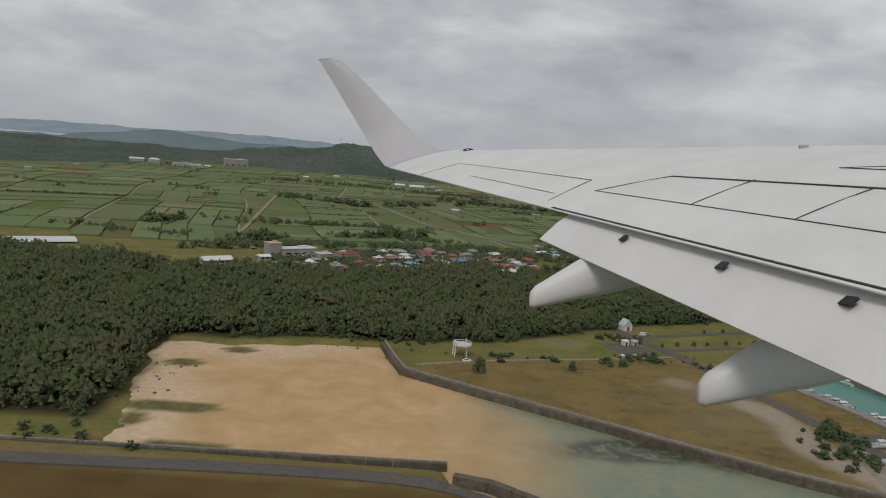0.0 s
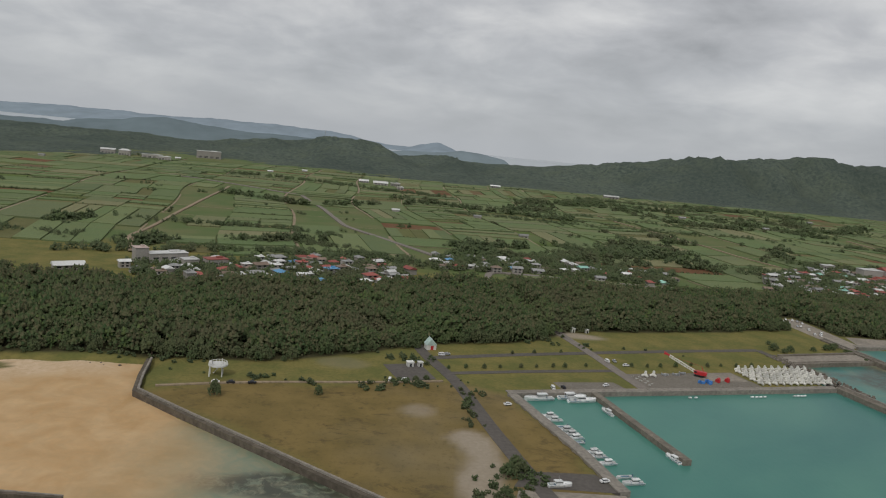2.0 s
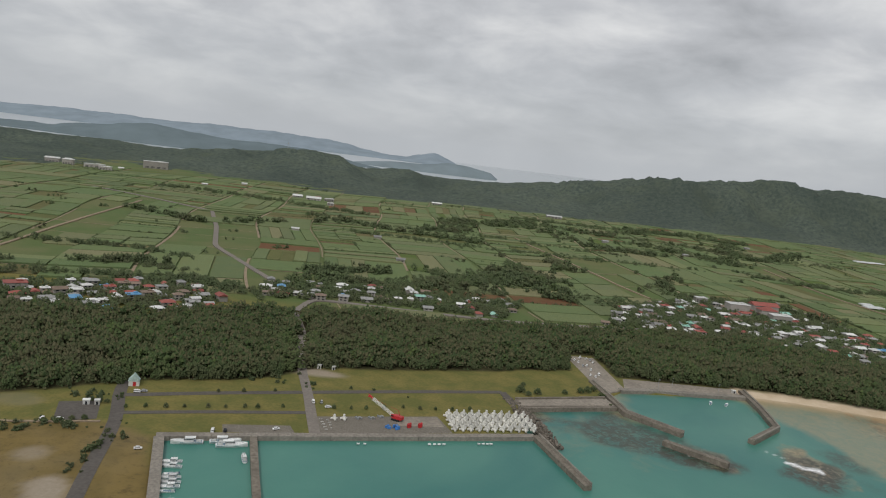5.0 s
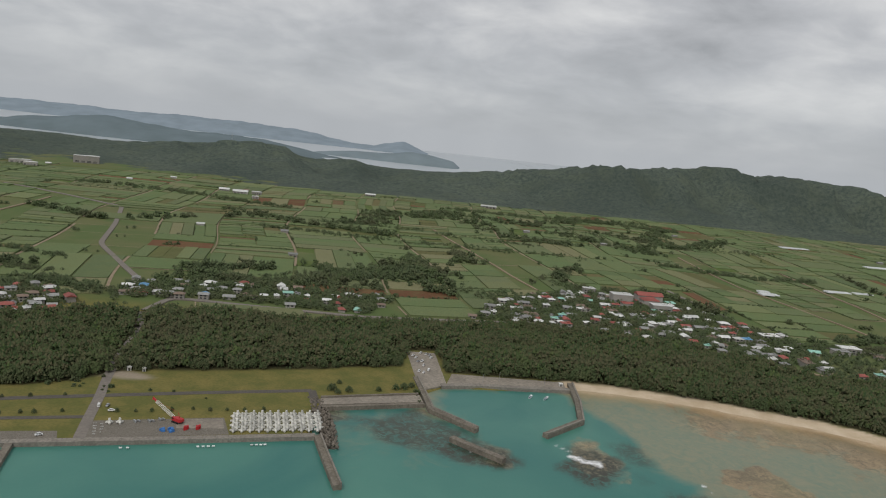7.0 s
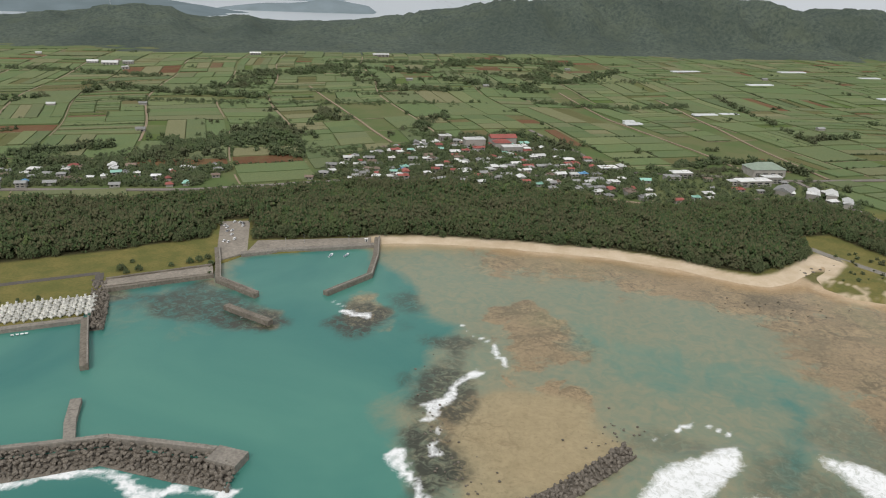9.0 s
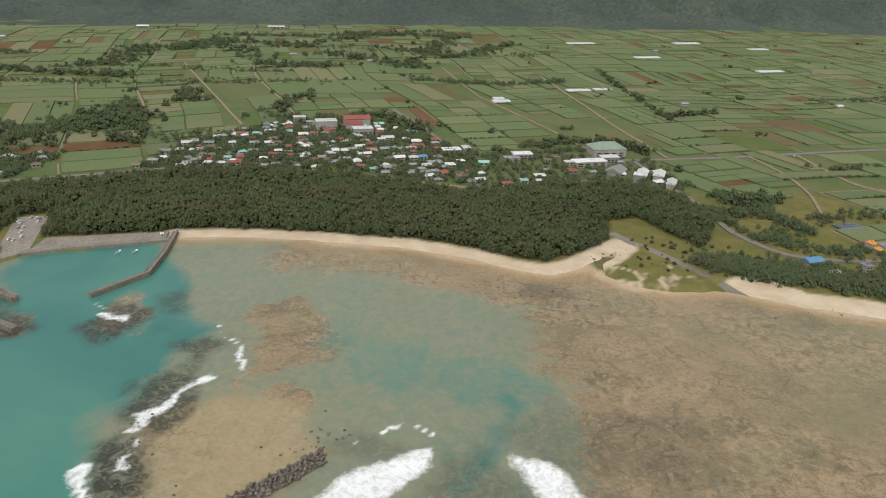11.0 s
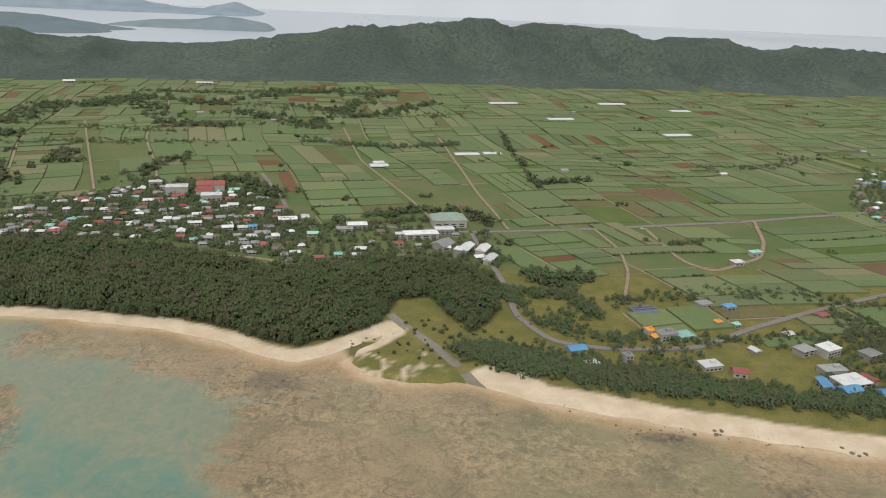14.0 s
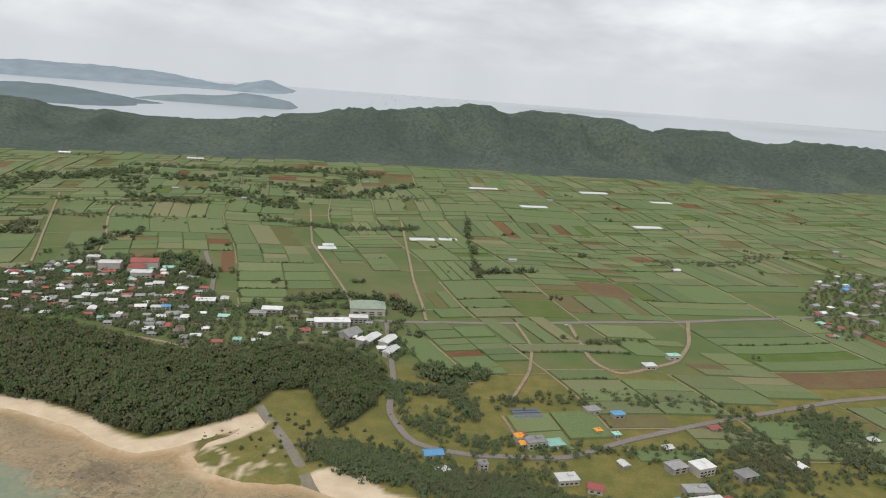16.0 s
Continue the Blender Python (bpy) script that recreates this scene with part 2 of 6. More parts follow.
def near_beach(x, y):
    wob = fbm(x, y, 14, 5) * 2.0
    d1 = far_from(BEACH, x, y) + wob
    d2 = far_from([(557, 262)] + BEACH_2[1:] + [(1100, 110)], x, y) + wob
    return np.maximum(1 - soft(d1, 7.5, 10.0), 1 - soft(d2, 11.5, 14.0))


def land_height(x, y):
    s = signed(LAND, x, y)
    beach = np.minimum(far_from(BEACH, x, y), far_from(BEACH_2 + [(1100, 110)], x, y)) < 20
    slope = np.where(beach, 0.13, 0.9)
    inlet = (far_from(INLET[1:-1], x, y) < 12) & (y > 125)
    z = np.clip((s + fbm(x, y, 9, 3) * np.where(beach, 1.6, np.where(inlet, 4.0, 0.2))) * np.where(inlet, 0.35, slope), -1.5, 1.2)
    roll_ = soft(y, 380, 1150) * 9 + fbm(x, y, 180, 8, 3) * 3.0 * soft(y, 340, 500)
    dip = 9 * soft(y, 1085, 1110) * np.exp(-((x - 156) / 110) ** 2)
    return z + np.where(s > 5, roll_, 0) * soft(y, 330, 420) - dip


def ground_z(x, y):
    """Height of the land under one place."""
    return float(land_height(np.array([[float(x)]]), np.array([[float(y)]]))[0, 0])


FRONT = [(-600, 128), (-62, 133), (-66, 156), (-73, 198), (-54, 197), (-31, 205), (-14, 206), (0, 209), (22, 214), (52, 236), (66, 248), (95, 262), (107, 270), (122, 288), (150, 298), (190, 314), (228, 332), (229, 357), (243, 363), (250, 330), (304, 336), (312, 340), (374, 332), (427, 318), (460, 299), (474, 293), (500, 308), (511, 318), (520, 343), (538, 346), (545, 322), (553, 304), (568, 326), (576, 352)]
BACK = [(574, 372), (556, 396), (522, 398), (490, 390), (462, 384), (425, 404), (389, 420), (330, 430), (286, 434), (240, 414), (187, 392), (95, 376), (29, 332), (-40, 306), (-62, 290), (-130, 296), (-200, 302), (-600, 316)]
FOREST = FRONT + BACK
DRY = [(-3, 178), (12, 168), (31, 156), (68, 133), (100, 118), (111, 118), (106, 170), (91, 207), (66, 212), (50, 200), (8, 190)]

gn = Nodes("ground_cover", 0.95, 0, 0.15)
g1, g2, g3, g4 = gn.noise(0.9, 5), gn.noise(0.09, 4, 0.6), gn.noise(0.02, 3), gn.noise(4.0, 3)
grass = gn.mix(gn.span(g2, 0.38, 0.66), (0.135, 0.138, 0.042), (0.215, 0.18, 0.06))
grass = gn.mix(gn.span(g1, 0.4, 0.75, 0, 0.5), grass, (0.08, 0.085, 0.03))
dry = gn.mix(gn.span(g2, 0.4, 0.65), (0.205, 0.148, 0.055), (0.15, 0.112, 0.04))
dry = gn.mix(gn.span(gn.noise(0.25, 5, 0.65), 0.55, 0.7, 0, 0.6), dry, (0.08, 0.062, 0.028))
dry = gn.mix(gn.span(gn.noise(0.13, 7, 0.72, (0.6, 1.0, 1.0), warp=0.6), 0.56, 0.66, 0, 0.65), dry, (0.07, 0.052, 0.024))
dry = gn.mix(gn.span(g3, 0.5, 0.7, 0, 0.5), dry, (0.22, 0.18, 0.11))
dry = gn.mix(gn.span(g1, 0.55, 0.75, 0, 0.6), dry, (0.1, 0.08, 0.04))
sand = gn.mix(gn.span(g2, 0.35, 0.7), (0.52, 0.41, 0.28), (0.66, 0.55, 0.41))
sand = gn.mix(gn.span(g1, 0.55, 0.8, 0, 0.35), sand, (0.4, 0.31, 0.2))
# woodland floor, its colour darkened to hold the shade under the trees
shaded_floor = gn.mix(gn.span(g1, 0.3, 0.7), (0.03, 0.035, 0.014), (0.07, 0.06, 0.03))
farm = gn.mix(gn.span(g3, 0.4, 0.6), (0.1, 0.14, 0.05), (0.14, 0.15, 0.065))
col = gn.mix(gn.attr("farm"), grass, farm)
col = gn.mix(gn.attr("dry"), col, dry)
col = gn.mix(gn.attr("airfield"), col, gn.mix(gn.span(g2, 0.35, 0.65), (0.085, 0.05, 0.018), (0.12, 0.085, 0.03)))
col = gn.mix(gn.attr("bare"), col, gn.mix(g1, (0.26, 0.21, 0.15), (0.38, 0.33, 0.26)))
col = gn.mix(gn.attr("shade"), col, shaded_floor)
col = gn.mix(gn.attr("sand"), col, sand)
M_GROUND = gn.done(col, g4, 0.5, 0.08)


def bare_mask(x, y):
    w = fbm(x, y, 10, 21) * 3
    m = 1 - soft(far_from([(80, 171), (84, 160), (82, 142), (88, 130)], x, y) + w, 2.5, 7)
    m = np.maximum(m, 0.25 * (1 - soft(np.hypot((x - 40) / 9, (y - 219) / 6) + w * 0.06, 0.7, 1.1)))
    m = np.maximum(m, 0.6 * (1 - soft(np.hypot((x - 66) / 5, (y - 186) / 5) + w * 0.08, 0.5, 1.2)))
    m = np.maximum(m, 1 - soft(np.hypot((x - 120) / 16, (y - 282) / 5) + w * 0.08, 0.6, 1.1))
    return np.maximum(m, 1 - soft(np.hypot((x - 319) / 8, (y - 350) / 5) + w * 0.06, 0.8, 1.1))


GX = steps((-4600, -400, 300), (-400, -110, 10), (-110, 820, 2.0), (820, 1500, 20), (1500, 4600, 310))
GY = steps((-4600, 0, 460), (0, 100, 10), (100, 380, 2.0), (380, 1200, 16), (1200, 1800, 60))
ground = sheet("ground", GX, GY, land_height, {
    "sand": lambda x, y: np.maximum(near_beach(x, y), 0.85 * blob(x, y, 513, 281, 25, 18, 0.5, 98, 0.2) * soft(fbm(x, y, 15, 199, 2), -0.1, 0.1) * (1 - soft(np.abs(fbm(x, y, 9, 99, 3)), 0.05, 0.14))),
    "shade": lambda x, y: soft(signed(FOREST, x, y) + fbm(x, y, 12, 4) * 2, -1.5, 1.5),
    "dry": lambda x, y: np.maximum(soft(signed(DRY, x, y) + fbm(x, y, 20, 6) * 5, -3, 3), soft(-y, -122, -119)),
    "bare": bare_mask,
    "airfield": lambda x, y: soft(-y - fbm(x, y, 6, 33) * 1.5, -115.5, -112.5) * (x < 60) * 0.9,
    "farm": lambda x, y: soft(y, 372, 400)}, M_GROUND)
tagged(ground, "low green coastal land with dry grass and pale sand", "ground", kind="structure")

# ---- the sea: turquoise channel, pale lagoon, brown reef flat and white surf ----
DEEP = [(70, -300), (80, 80), (104, 118), (104, 150), (82, 200), (84, 216), (204, 258), (222, 232), (246, 236), (262, 252), (258, 272), (246, 285), (246, 312), (306, 326), (309, 300), (318, 282), (335, 242), (326, 204), (316, 186), (314, 166), (322, 147), (345, 120), (520, 96), (900, 60), (1400, -20), (4600, -320), (4600, -4600), (108, -4600)]


def deep_mask(x, y):
    m = soft(signed(DEEP, x, y) + fbm(x, y, 24, 31) * 11, -11, 9)
    w = fbm(x, y, 18, 47) * 9
    m = np.maximum(m, 0.6 * (1 - soft(far_from([(434, 197), (437, 186), (421, 160), (408, 140), (404, 110)], x, y) + w, -1, 9)))
    m = np.maximum(m, 0.4 * (1 - soft(far_from([(390, 232), (410, 207), (434, 198)], x, y) + w * 1.6, 2, 26)))
    for cx, cy, rx, ry, s in ((232, 262, 26, 15, 4), (303, 252, 9, 14, 5), (262, 250, 13, 8, 6)):
        m *= 1 - 0.75 * blob(x, y, cx, cy, rx, ry, 1.2, 50 + s)
    m = np.maximum(m, 0.72 * blob(x, y, 234, 258, 38, 34, 0.5, 58, 0.35))
    m *= 1 - 0.9 * blob(x, y, 206, 268, 6, 4, 0.6, 59, 0.4)
    m = np.maximum(m, soft(112 - y - 0.06 * (x - 330) + fbm(x, y, 60, 111) * 26, 0, 34) * (x > 30))
    return np.maximum(m, soft(y, 345, 600))


def reef_mask(x, y):
    m = soft(x + fbm(x, y, 60, 64) * 40, 400, 500) * 0.9 + 0.1
    m = np.maximum(m, (1 - soft(far_from(BEACH, x, y) + fbm(x, y, 30, 61) * 14, 22, 46)) * 0.95 * soft(x, 330, 370))
    for cx, cy, rx, ry, s in ((232, 262, 26, 15, 4), (303, 252, 10, 15, 5), (262, 250, 13, 8, 6), (365, 230, 14, 34, 9)):
        m = np.maximum(m, 0.9 * blob(x, y, cx, cy, rx, ry, 1.2, 50 + s))
    m *= 1 - 0.85 * blob(x, y, 420, 190, 26, 34, 0.9, 71, 0.5)
    m = np.maximum(m, 0.42 * blob(x, y, 354, 182, 24, 34, 1.0, 57, 0.4))
    return np.clip(m + fbm(x, y, 24, 62) * 0.3, 0, 1) * (1 - soft(y, 345, 600))


def weed_mask(x, y):
    m = np.zeros(x.shape)
    for cx, cy, rx, ry, s in ((-42, 126.5, 9.5, 2.6, 1), (-52, 146, 9, 2.6, 2), (-61, 176, 5, 3, 3), (-57, 137, 4, 5, 4), (-50, 190, 4, 2, 5), (510, 290, 12, 10, 6), (524, 276, 12, 6, 7), (440, 160, 5, 3, 8)):
        m = np.maximum(m, blob(x, y, cx, cy, rx, ry, 0.7, 120 + s, 0.15))
    m *= 1 - 0.9 * soft(fbm(x, y, 7, 131), 0.12, 0.3) * (x > 400)
    return m


def dark_mask(x, y):
    m = np.zeros(x.shape)
    for cx, cy, rx, ry, s, k in ((232, 262, 24, 13, 4, 0.9), (303, 252, 9, 13, 5, 1), (262, 249, 12, 7, 6, 1), (323, 166, 7, 30, 8, 1.0), (332, 200, 8, 12, 13, 0.9), (336, 225, 8, 16, 9, 0.85), (322, 262, 7, 12, 14, 0.7), (240, 252, 12, 7, 15, 0.9), (222, 268, 12, 6, 16, 0.8), (47, 140, 20, 5, 10, 0.9), (466, 262, 10, 7, 11, 0.5), (446, 174, 26, 12, 17, 0.35), (420, 150, 12, 14, 18, 0.45), (474, 158, 24, 20, 19, 0.4), (392, 172, 14, 6, 20, 0.35), (612, 220, 12, 4, 12, 0.7)):
        m = np.maximum(m, k * blob(x, y, cx, cy, rx, ry, 1.3, 80 + s))
    return np.clip(m + 0.35 * soft(fbm(x, y, 20, 90), 0.15, 0.5) * soft(x, 430, 560), 0, 1)


def sand_mask(x, y):
    m = soft(14 - x + fbm(x, y, 18, 92) * 10, -22, 16) * soft(y, 100, 122) * (1 - soft(y, 215, 240))
    b = 1 - soft(np.minimum(far_from(BEACH, x, y), far_from(SPIT + BEACH_2, x, y)) + fbm(x, y, 18, 93) * 7, 3, 13)
    isl = 0.12 * blob(x, y, 356, 178, 19, 28, 0.6, 94, 0.5)
    return np.clip(np.maximum(np.maximum(m, 0.45 * b), isl), 0, 1)


ISLET = [(333, 190), (346, 199), (361, 198), (372, 191), (375, 178), (380, 170), (366, 157), (350, 142), (333, 140), (331, 163)]
SURF_1 = [(360, 141), (371, 147), (382, 157), (396, 164), (409, 167), (409, 159), (394, 149), (382, 142)]
SURF_2 = [(430, 165), (431, 153), (435, 144), (438, 138), (462, 134), (449, 146), (441, 157)]


def swell(x, y):
    """The breaking waves stand a little above the flat water."""
    z = 0.0
    for line in ([(360, 143), (382, 158), (396, 165), (410, 167)], [(430, 166), (442, 157), (460, 137)]):
        z = z + 1.1 * np.exp(-(far_from(line, x, y) / 3.2) ** 2)
    return z


def foam_mask(x, y):
    m = np.zeros(x.shape)
    x, y = x + fbm(x, y, 15, 112) * 5, y + fbm(x, y, 15, 113) * 5
    for ring in (SURF_1, SURF_2):
        m = np.maximum(m, soft(signed(ring, x, y) + fbm(x, y, 8, 114) * 2.6, -1.8, 2.2))
    for line, w in (([(390, 141), (400, 146), (413, 146)], 2.6), ([(386, 173), (401, 180), (410, 174)], 0.8), ([(340, 209), (332, 200), (325, 192), (324, 183)], 2.6), ([(327, 177), (329, 167)], 2.0), ([(318, 167), (322, 157), (325, 146)], 1.8), ([(342, 242), (348, 230), (351, 215)], 1.1), ([(298, 258), (308, 252)], 2.0), ([(291, 266), (298, 262)], 0.9),
                    ([(208, 154), (225, 158), (240, 162), (249, 160), (256, 153)], 3.0), ([(259, 156), (270, 153), (279, 154)], 2.4), ([(255, 253), (262, 248)], 1.2), ([(436, 141), (450, 132), (470, 118)], 4.0), ([(400, 132), (425, 126)], 5.0)):
        m = np.maximum(m, 1 - soft(far_from(line, x, y) + fbm(x, y, 7, 95) * w * 0.9, w * 0.3, w * 1.15))
    return m


wnod = Nodes("sea_over_reef", 0.3, 0, 0.22)
n1, n2, n3 = wnod.noise(0.3, 7, 0.6, warp=1.5), wnod.noise(0.1, 4, 0.6, warp=0.5), wnod.noise(0.2, 6, 0.62, warp=1.6)
nw = wnod.noise(0.8, 4, 0.6, (1.0, 0.45, 1.0))
vein = wnod.noise(0.13, 7, 0.66, warp=2.2)
shallow = wnod.mix(wnod.span(n3, 0.35, 0.65), (0.165, 0.22, 0.155), (0.245, 0.245, 0.16))
teal = wnod.mix(wnod.span(wnod.noise(0.012, 4, warp=0.6), 0.35, 0.65), (0.036, 0.165, 0.145), (0.08, 0.235, 0.185))
broad, fine = wnod.noise(0.016, 6, 0.62, (0.7, 1.0, 1.0), warp=1.2), wnod.noise(0.7, 9, 0.78)
reef = wnod.mix(wnod.span(broad, 0.36, 0.62), (0.35, 0.248, 0.142), (0.25, 0.188, 0.105))
streak = wnod.noise(0.045, 9, 0.74, (0.6, 1.0, 1.0), warp=1.4)
reef = wnod.mix(wnod.span(streak, 0.52, 0.64, 0, 0.8), reef, (0.155, 0.12, 0.07))
reef = wnod.mix(wnod.span(streak, 0.3, 0.45, 0.5, 0.0), reef, (0.4, 0.29, 0.17))
reef = wnod.mix(wnod.math("MULTIPLY", wnod.span(fine, 0.47, 0.6), wnod.span(n2, 0.3, 0.65, 0.15, 0.75)), reef, (0.125, 0.092, 0.052))
reef = wnod.mix(wnod.span(fine, 0.3, 0.44, 0.5, 0.0), reef, (0.46, 0.35, 0.22))
net = wnod.math("MINIMUM", wnod.cracks(0.085, wnod.warped(0.1, 14.0)), wnod.span(wnod.math("ABSOLUTE", wnod.math("SUBTRACT", vein, 0.5)), 0.0, 0.06, 0.0, 0.15))
crack = wnod.math("MULTIPLY", wnod.span(net, 0.012, 0.055, 0.75, 0.0), wnod.span(wnod.noise(0.05, 4, 0.6), 0.42, 0.6))
reef = wnod.mix(crack, reef, (0.11, 0.082, 0.046))
isles = wnod.math("ADD", wnod.noise(0.07, 9, 0.7, warp=1.0), wnod.math("MULTIPLY", wnod.math("SUBTRACT", wnod.attr("reef"), 0.5), 0.5))
olive = wnod.noise(0.012, 4, 0.6, warp=1.0)
reef = wnod.mix(wnod.span(olive, 0.5, 0.64, 0, 0.6), reef, (0.215, 0.195, 0.1))
amount = wnod.math("MAXIMUM", wnod.math("MULTIPLY", wnod.span(isles, 0.47, 0.58), 0.9), wnod.math("MULTIPLY", wnod.attr("reef"), 0.35))
ragged = wnod.math("ADD", wnod.attr("deep"), wnod.math("MULTIPLY", wnod.math("SUBTRACT", wnod.noise(0.07, 7, 0.68, warp=1.2), 0.5), 0.9))
depth = wnod.math("MULTIPLY", wnod.span(ragged, 0.2, 0.75), wnod.span(wnod.attr("deep"), 0.0, 0.25))
grit = wnod.noise(0.3, 10, 0.8, warp=0.6)
patchy = wnod.math("MULTIPLY", wnod.span(wnod.attr("reef"), 0.15, 0.6), wnod.span(wnod.noise(0.03, 5, 0.65, warp=0.8), 0.4, 0.56))
c = wnod.mix(amount, shallow, reef)
c = wnod.mix(wnod.math("MULTIPLY", patchy, wnod.span(grit, 0.5, 0.57, 0, 0.75)), c, (0.4, 0.3, 0.17))
c = wnod.mix(wnod.math("MULTIPLY", patchy, wnod.span(grit, 0.4, 0.46, 0.75, 0)), c, (0.135, 0.105, 0.06))
bar = wnod.mix(wnod.span(n3, 0.35, 0.7), (0.37, 0.305, 0.18), (0.28, 0.235, 0.135))
bar = wnod.mix(wnod.span(fine, 0.5, 0.66, 0, 0.5), bar, (0.15, 0.115, 0.065))
bar = wnod.mix(wnod.math("MULTIPLY", wnod.span(net, 0.01, 0.045, 0.6, 0.0), wnod.span(broad, 0.45, 0.6)), bar, (0.14, 0.11, 0.06))
c = wnod.mix(depth, c, teal)
c = wnod.mix(wnod.attr("islet"), c, bar)
# distant water: haze and sky reflection painted in as pale grey
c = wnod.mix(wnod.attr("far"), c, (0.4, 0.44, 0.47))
c = wnod.mix(wnod.math("MULTIPLY", wnod.attr("dark"), wnod.span(n1, 0.35, 0.55, 0.25, 1.0)), c, (0.045, 0.048, 0.034))
c = wnod.mix(wnod.math("MULTIPLY", wnod.attr("sand"), wnod.span(n1, 0.3, 0.75, 1.0, 0.8)), c, wnod.mix(wnod.span(n2, 0.3, 0.7), (0.46, 0.28, 0.12), (0.58, 0.39, 0.21)))
c = wnod.mix(wnod.math("MULTIPLY", wnod.attr("dryness"), 0.85), c, wnod.mix(wnod.span(n1, 0.35, 0.65), (0.5, 0.37, 0.235), (0.64, 0.5, 0.35)))
c = wnod.mix(wnod.attr("weed"), c, wnod.mix(wnod.span(n1, 0.35, 0.65), (0.10, 0.085, 0.03), (0.16, 0.15, 0.05)))
lace = wnod.math("ADD", wnod.attr("foam"), wnod.math("MULTIPLY", wnod.math("SUBTRACT", wnod.noise(0.45, 9, 0.75, warp=1.0), 0.5), 1.9))
foam = wnod.math("MULTIPLY", wnod.span(lace, 0.32, 1.05), wnod.span(wnod.attr("foam"), 0.02, 0.3))
c = wnod.mix(foam, c, (0.85, 0.86, 0.86))
M_SEA = wnod.done(c, nw, 0.12, 0.25, wnod.math("MAXIMUM", foam, wnod.span(wnod.math("MAXIMUM", wnod.attr("sand"), wnod.attr("weed")), 0, 1, 0.32, 0.75)))
SX = steps((-4600, -200, 400), (-200, -80, 20), (-80, 720, 2.0), (720, 1100, 20), (1100, 4600, 350))
SY = steps((-4600, 0, 460), (0, 100, 10), (100, 345, 2.0), (345, 4600, 215))
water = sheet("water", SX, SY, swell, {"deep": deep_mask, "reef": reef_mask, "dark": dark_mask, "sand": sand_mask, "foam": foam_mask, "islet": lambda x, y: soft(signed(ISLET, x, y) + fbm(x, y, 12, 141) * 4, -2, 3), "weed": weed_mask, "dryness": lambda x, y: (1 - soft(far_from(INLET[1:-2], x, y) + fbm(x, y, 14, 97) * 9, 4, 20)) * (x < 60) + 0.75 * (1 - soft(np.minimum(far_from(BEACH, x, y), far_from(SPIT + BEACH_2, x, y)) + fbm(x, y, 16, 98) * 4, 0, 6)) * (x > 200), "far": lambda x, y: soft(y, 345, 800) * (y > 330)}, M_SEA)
tagged(water, "turquoise sea over pale sand and brown coral reef", "water", kind="structure")

# ---- hills and far ridges ----
CREST = [(-1600, 34), (-840, 31), (-775, 29), (-690, 14), (-600, 6), (-530, 6), (-475, 18), (-400, 40), (-240, 51), (-155, 61), (-70, 53), (0, 49), (100, 46), (208, 44), (300, 54), (370, 63), (440, 69), (533, 90), (576, 84), (671, 91), (735, 102), (790, 99), (950, 92), (1300, 80), (2200, 60)]
cx_, cz_ = np.array(CREST).T


def hill_height(x, y):
    crest = np.maximum(np.interp(x, cx_, cz_) - 25, 12)
    base = np.interp(x, [-900, -504, -380, -64, 197, 418, 628, 2000], [800, 850, 1010, 1055, 1090, 1150, 1165, 1200])
    up = soft(y, base, 1420)
    down = 1 - soft(y, 1440, 1780)
    ridges = 1 - np.abs(fbm(x + 0.25 * y, y * 0.6, 110, 14, 5)) * 2.6
    spur = ridges * 44 * up * down * (1 - 0.6 * soft(y, 1300, 1420))
    return crest * (0.35 * up + 0.65 * up ** 2) * down + spur * np.clip(crest / 50, 0.25, 1.2) + fbm(x, y, 16, 15, 3) * 3.5 * soft(y, base, base + 60) + 10 * soft(y, base - 90, base - 20) - 12 * (1 - soft(y, base - 60, base)) - 10 * soft(y, 1640, 1780)


hn = Nodes("hazed_wooded_hillside", 0.95, 0, 0.1)
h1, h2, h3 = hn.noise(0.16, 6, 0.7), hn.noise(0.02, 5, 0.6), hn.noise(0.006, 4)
# leaf greens, paled and blued so the colour carries some distance haze
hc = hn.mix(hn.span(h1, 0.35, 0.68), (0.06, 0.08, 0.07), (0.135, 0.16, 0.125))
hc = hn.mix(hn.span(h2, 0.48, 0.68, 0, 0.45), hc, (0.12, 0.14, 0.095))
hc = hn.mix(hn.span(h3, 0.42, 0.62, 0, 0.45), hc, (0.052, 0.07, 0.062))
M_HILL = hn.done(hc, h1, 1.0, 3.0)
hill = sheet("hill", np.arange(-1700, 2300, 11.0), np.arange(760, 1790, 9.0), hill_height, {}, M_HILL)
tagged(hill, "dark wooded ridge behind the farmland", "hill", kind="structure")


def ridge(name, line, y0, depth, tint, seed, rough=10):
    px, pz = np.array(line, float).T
    n = Nodes("painted_haze_" + str(seed), 1.0, 0, 0.0)
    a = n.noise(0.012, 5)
    # air haze is painted here: a blue-grey tint that also glows
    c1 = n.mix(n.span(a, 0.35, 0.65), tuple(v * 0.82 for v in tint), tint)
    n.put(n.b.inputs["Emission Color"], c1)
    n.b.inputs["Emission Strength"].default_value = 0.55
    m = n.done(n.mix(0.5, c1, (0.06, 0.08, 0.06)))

    def h(x, y):
        s = (y - y0) / depth
        return (np.interp(x, px, pz) + fbm(x, y, 90, seed, 4) * rough) * np.clip(1 - s * s, 0, 1) - 8
    ob = sheet(name, np.arange(px[0], px[-1], 14.0), np.linspace(y0 - depth, y0 + depth, 15), h, {}, m)
    return tagged(ob, "far ridge with blue-grey haze in its colour", "distant hills", kind="structure")


